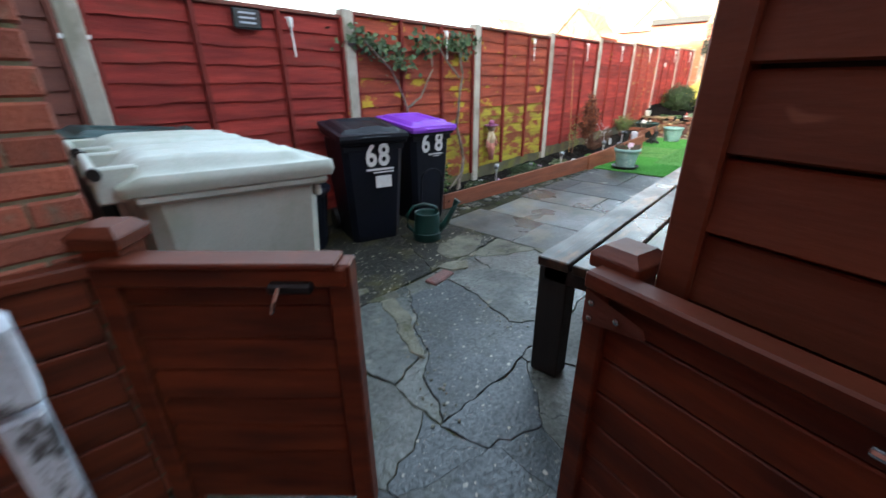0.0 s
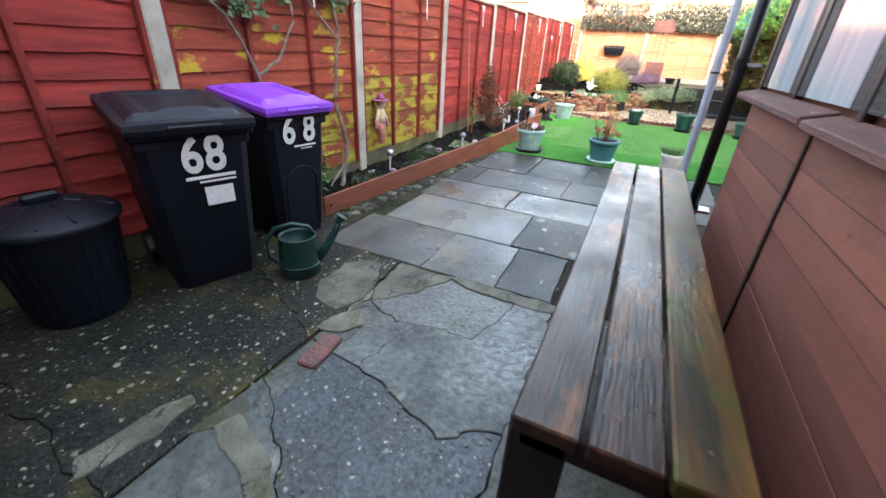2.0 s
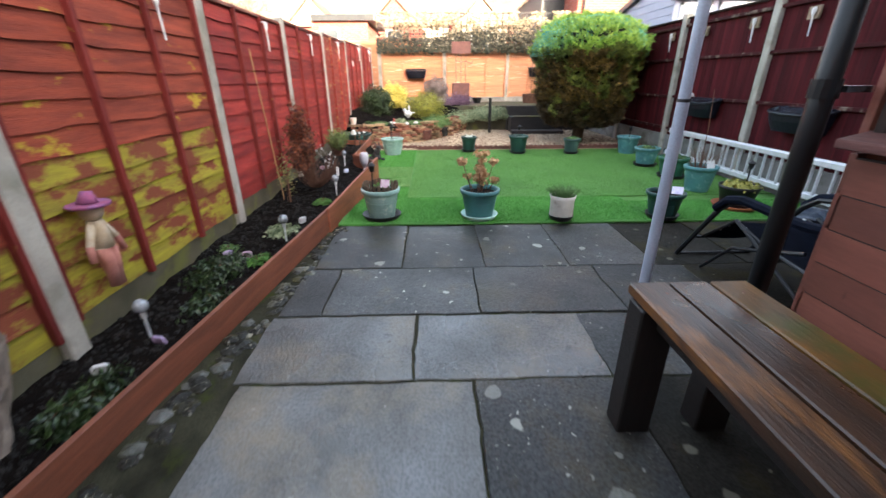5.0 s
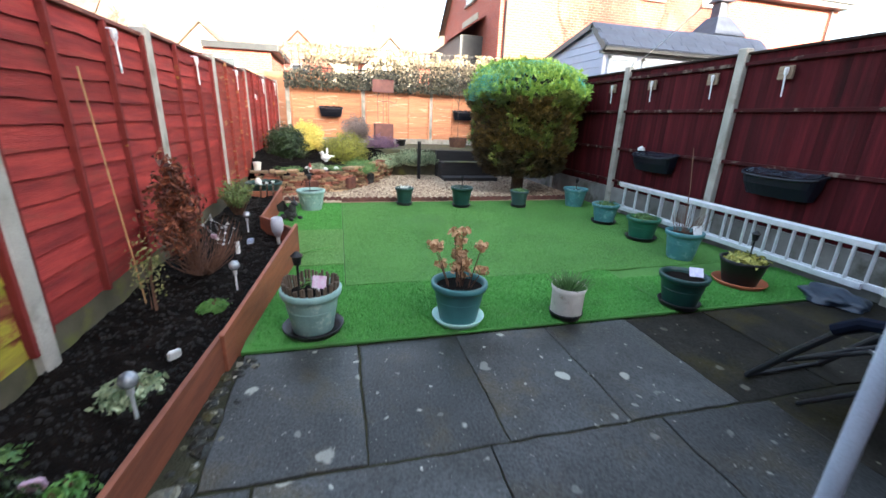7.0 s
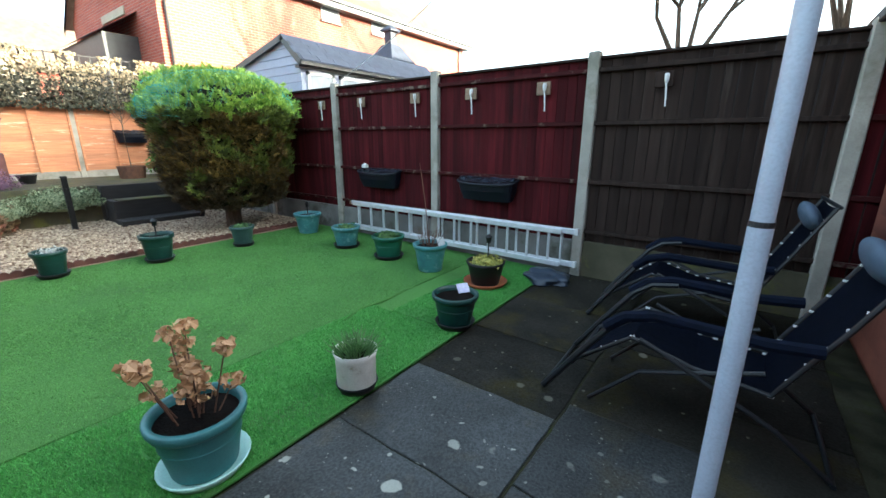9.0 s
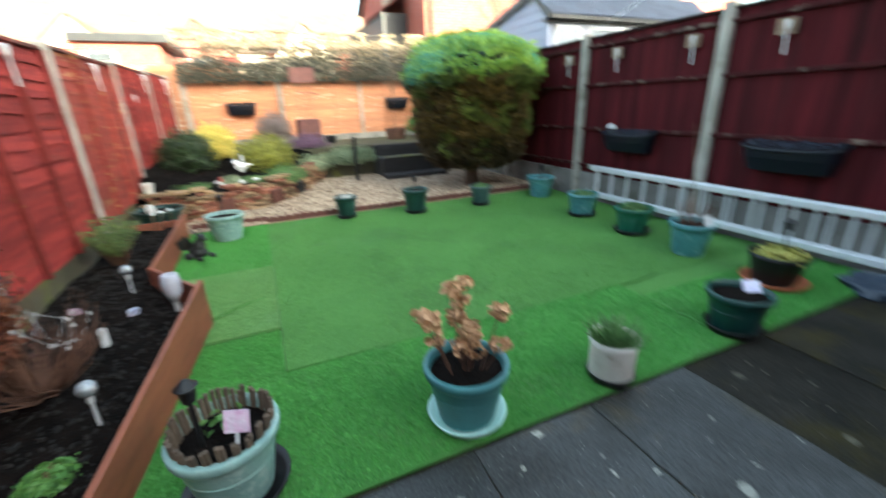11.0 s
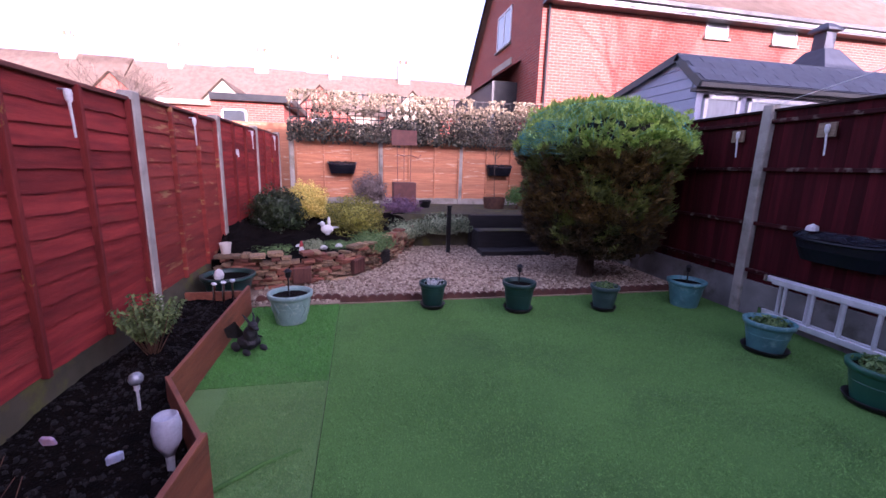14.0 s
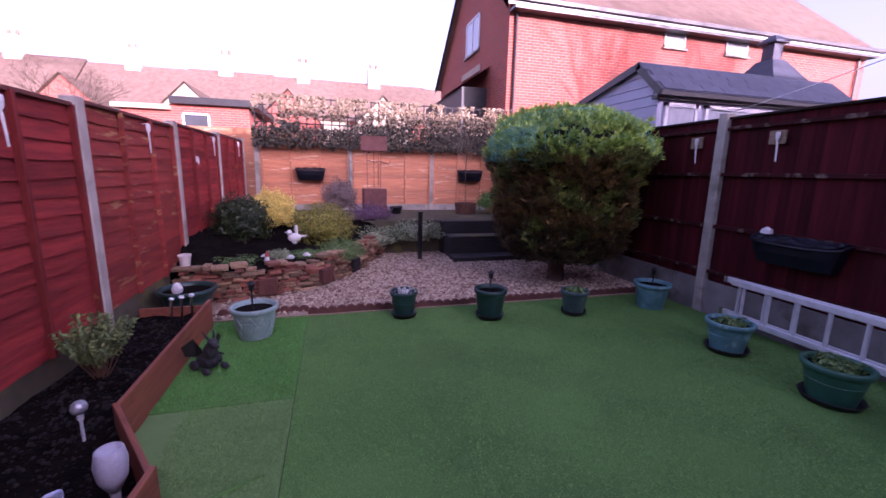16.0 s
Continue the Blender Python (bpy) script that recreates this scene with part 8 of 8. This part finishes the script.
# clipped conifer with netting
con = thing("topiary_conifer", "broad clipped conifer, bright green above and brown below", "tree", pose(11.78, -1.14, 0.02))
part("trunk", T([(0.0, 0.02, 0), (0.03, 0.0, 0.25), (0.0, -0.03, 0.6)], 0.13, 10, 0.11), M_BARK, con)


def crown_r(z):
    """Crown radius by height."""
    pts = ((0.34, 0.30), (0.40, 0.74), (0.60, 0.92), (0.95, 1.00), (1.40, 1.05), (1.60, 1.08), (1.74, 1.20), (2.02, 1.12), (2.20, 0.92), (2.32, 0.62), (2.40, 0.0))
    for (z0, r0), (z1, r1) in zip(pts, pts[1:]):
        if z <= z1:
            return 0.89 * (r0 + (r1 - r0) * max(0, (z - z0)) / (z1 - z0))
    return 0.0


def crown_points(n, z0, z1, seed, inn=0.16, out=0.04):
    rg2 = np.random.default_rng(seed)
    P, D = [], []
    while len(P) < n:
        z, a = rg2.uniform(z0, z1), rg2.uniform(0, 2 * math.pi)
        if z > 2.0:
            r = crown_r(2.0) * math.sqrt(rg2.uniform(0, 1))
            zz = 2.0 + 0.38 * math.sqrt(max(0, 1 - (r / 1.03) ** 2))
        else:
            r, zz = crown_r(z), z
        k = 1 + 0.10 * lump(math.cos(a) * 2.6, math.sin(a) * 2.6, zz * 2.6) + 0.07 * lump(math.cos(a) * 7, math.sin(a) * 7, zz * 7)
        r2 = r * k + rg2.uniform(-inn, out)
        x, y = r2 * math.cos(a), r2 * math.sin(a) * 0.97
        P.append((x, y, zz + (rg2.uniform(-0.10, 0.05) if z > 2 else 0) + 0.05 * lump(x * 3, y * 3, 4)))
        D.append((math.cos(a), math.sin(a), 0.6 if z < 2 else 2.5))
    return P, D


def sprays(C, D, length, seed, blades=9):
    """Fans of blades that share their base, one fan a spray, pointing out of the crown and drooping a little."""
    rg3 = np.random.default_rng(seed)
    n = len(C)
    D = D / np.linalg.norm(D, axis=1)[:, None] + rg3.normal(0, 0.32, D.shape) + np.array((0, 0, 0.25))
    D /= np.linalg.norm(D, axis=1)[:, None]
    S = np.cross(D, (0.0, 0.0, 1.0)) + rg3.normal(0, 0.35, D.shape)
    S /= np.linalg.norm(S, axis=1)[:, None]
    U = np.cross(S, D)
    an = np.linspace(-1.15, 1.15, blades)[None, :, None] + rg3.normal(0, 0.10, (n, blades, 1))
    ln = length * rg3.uniform(0.55, 1.2, (n, blades, 1)) * (1.0 - 0.25 * np.abs(an))
    tip = np.cos(an) * D[:, None] + np.sin(an) * S[:, None]
    wid = (np.cos(an) * S[:, None] - np.sin(an) * D[:, None] + 0.5 * U[:, None] * rg3.normal(0, 1, (n, blades, 1))) * 0.0085
    base = C[:, None]
    lift = U[:, None] * rg3.normal(0, 0.018, (n, blades, 1))
    V = np.concatenate((base, base + tip * ln * 0.62 + wid + lift, base + tip * ln * 0.62 - wid + lift, base + tip * ln + lift), 1)
    i = np.arange(n)[:, None, None] * (1 + 3 * blades)
    k = np.arange(blades)[None, :, None]
    a, b, c = i + 1 + k, i + 1 + blades + k, i + 1 + 2 * blades + k
    F = np.concatenate((np.concatenate((i + 0 * k, a, b), 2), np.concatenate((b, a, c), 2)), 1)
    return V.reshape(-1, 3), F.reshape(-1, 3)


C, D = [], []
for n, z0, z1, seed in ((6000, 1.66, 2.45, 1), (5200, 0.85, 1.80, 2), (2400, 0.36, 0.95, 3)):
    c, d = crown_points(n, z0, z1, seed, 0.12, 0.05)
    C += c
    D += d
C, D = np.array(C), np.array(D)
bulge = np.array([noise.noise(Vector((c[0] * 3.6, c[1] * 3.6, c[2] * 5.0))) for c in C])
C = C + D / np.linalg.norm(D, axis=1)[:, None] * bulge[:, None] * 0.14
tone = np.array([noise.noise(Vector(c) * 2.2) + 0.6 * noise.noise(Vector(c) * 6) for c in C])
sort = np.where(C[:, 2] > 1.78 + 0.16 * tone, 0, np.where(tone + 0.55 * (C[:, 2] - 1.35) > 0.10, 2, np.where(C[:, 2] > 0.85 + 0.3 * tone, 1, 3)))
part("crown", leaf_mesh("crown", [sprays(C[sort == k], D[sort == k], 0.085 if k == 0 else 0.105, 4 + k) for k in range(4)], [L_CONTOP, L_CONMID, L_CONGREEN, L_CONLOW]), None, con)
# added filler blocks holes; its near-black colour is the shade deep inside
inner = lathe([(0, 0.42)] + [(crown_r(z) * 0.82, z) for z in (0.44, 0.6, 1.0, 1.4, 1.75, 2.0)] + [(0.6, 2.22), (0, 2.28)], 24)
part("inner_crown", inner, mat("conifer_depth_shade", (0.010, 0.012, 0.004), (0.020, 0.024, 0.008), 0.9, 9, fine=30, bump=0.8), con)
net = thing("garden_netting", "fine turquoise netting draped over the conifer top", "netting", pose(11.78, -1.14, 0.02))
bm = bmesh.new()
for k in range(30):
    for axis in (0, 1):
        u = -1.04 + 2.08 * k / 29
        pts = []
        for i in range(22):
            v = -1.10 + 2.20 * i / 21
            x, y = (u, v) if axis == 0 else (v, u)
            r = math.hypot(x, y)
            a = math.atan2(y, x)
            if r < 1.04:
                z = 2.0 + 0.38 * math.sqrt(max(0, 1 - (r / 1.04) ** 2)) + 0.05
            else:
                z = 2.0 - (r - 1.04) * 4.0
                x, y = 1.12 * math.cos(a), 1.12 * math.sin(a)
            if z > 1.80:
                pts.append((x + 0.03 * lump(u * 5, v * 5, 1), y + 0.03 * lump(u * 5, v * 5, 2), z + 0.05 * lump(x * 3, y * 3, 4) + 0.02))
        if len(pts) > 2:
            tube(bm, pts, 0.0014, 3, caps=False)
part("net_sheet", bm, M_NET, net)
# the loose edge of the net hanging down the side, a fine lattice
bm = bmesh.new()


def net_at(a, z):
    r = crown_r(z) + 0.075 + 0.05 * lump(a * 3, z * 3, 6)
    return (r * math.cos(a + 0.02 * lump(a * 9, z * 9, 1)), r * math.sin(a), z + 0.03 * lump(a * 6, z * 6, 2))


for lo_a, hi_a in ((0.95, 2.25), (3.80, 4.40)):
    n_a = int((hi_a - lo_a) / 0.030)
    for k in range(n_a + 1):
        a = lo_a + (hi_a - lo_a) * k / n_a
        drop = 1.74 + 0.30 * lump(a * 7, 3.0, 7) + 0.22 * abs(a - (lo_a + hi_a) / 2) / (hi_a - lo_a)
        tube(bm, [net_at(a, drop + (2.16 - drop) * i / 9) for i in range(10)], 0.0019, 3, caps=False)
    for k in range(16):
        z = 1.72 + 0.028 * k
        i0, i1 = int(abs(lump(k * 1.7, 1.0, 2.0)) * 14), 31 - int(abs(lump(k * 1.3, 5.0, 2.0)) * 18)
        tube(bm, [net_at(lo_a + (hi_a - lo_a) * i / 30, z) for i in range(i0, i1)], 0.0019, 3, caps=False)
tagged(part("net_edge", bm, M_NET, net), kind="stuff")

# bare trees beyond the fences
def bare_tree(at, h, seed, label):
    t = thing("bare_tree", label, "tree", at)
    rs = random.Random(seed)
    part("trunk", T([(0, 0, 0), (0.05, 0.02, h * 0.2), (0, 0.05, h * 0.4)], h * 0.022, 8, h * 0.014), M_BARK, t)
    bm = bmesh.new()

    def grow(p, d, ln, r, lev):
        q = p + d * ln
        tube(bm, [p, (p + q) / 2 + Vector((rs.uniform(-1, 1), rs.uniform(-1, 1), 0)) * ln * 0.06, q], r, 5 if lev < 2 else 3, r * 0.6, caps=False)
        if lev < 4:
            for _ in range(3 if lev < 3 else 4):
                nd = (d + Vector((rs.uniform(-0.8, 0.8), rs.uniform(-0.8, 0.8), rs.uniform(-0.2, 0.5)))).normalized()
                grow(q, nd, ln * rs.uniform(0.6, 0.8), r * 0.55, lev + 1)
    for k in range(4):
        grow(Vector((0, 0.03, h * 0.36)), Vector((rs.uniform(-0.6, 0.6), rs.uniform(-0.6, 0.6), 1)).normalized(), h * 0.22, h * 0.010, 0)
    part("crown", bm, M_BARK, t)
    return t


# first two trees are added out of view to dapple the brick house
bare_tree(pose(1.9, -14.4, 0), 11.8, 5, "unseen tall bare-branched tree added to dapple the brick house with shade")
bare_tree(pose(3.0, -17.2, 0), 11.2, 6, "unseen tall bare-branched tree added to dapple the brick house with shade")
bare_tree(pose(6.8, -11.8, 0), 8.6, 5, "pale bare-branched tree standing beyond the maroon fence")
bare_tree(pose(30, 13.5, 0), 6.4, 9, "bare-branched tree in a far garden")
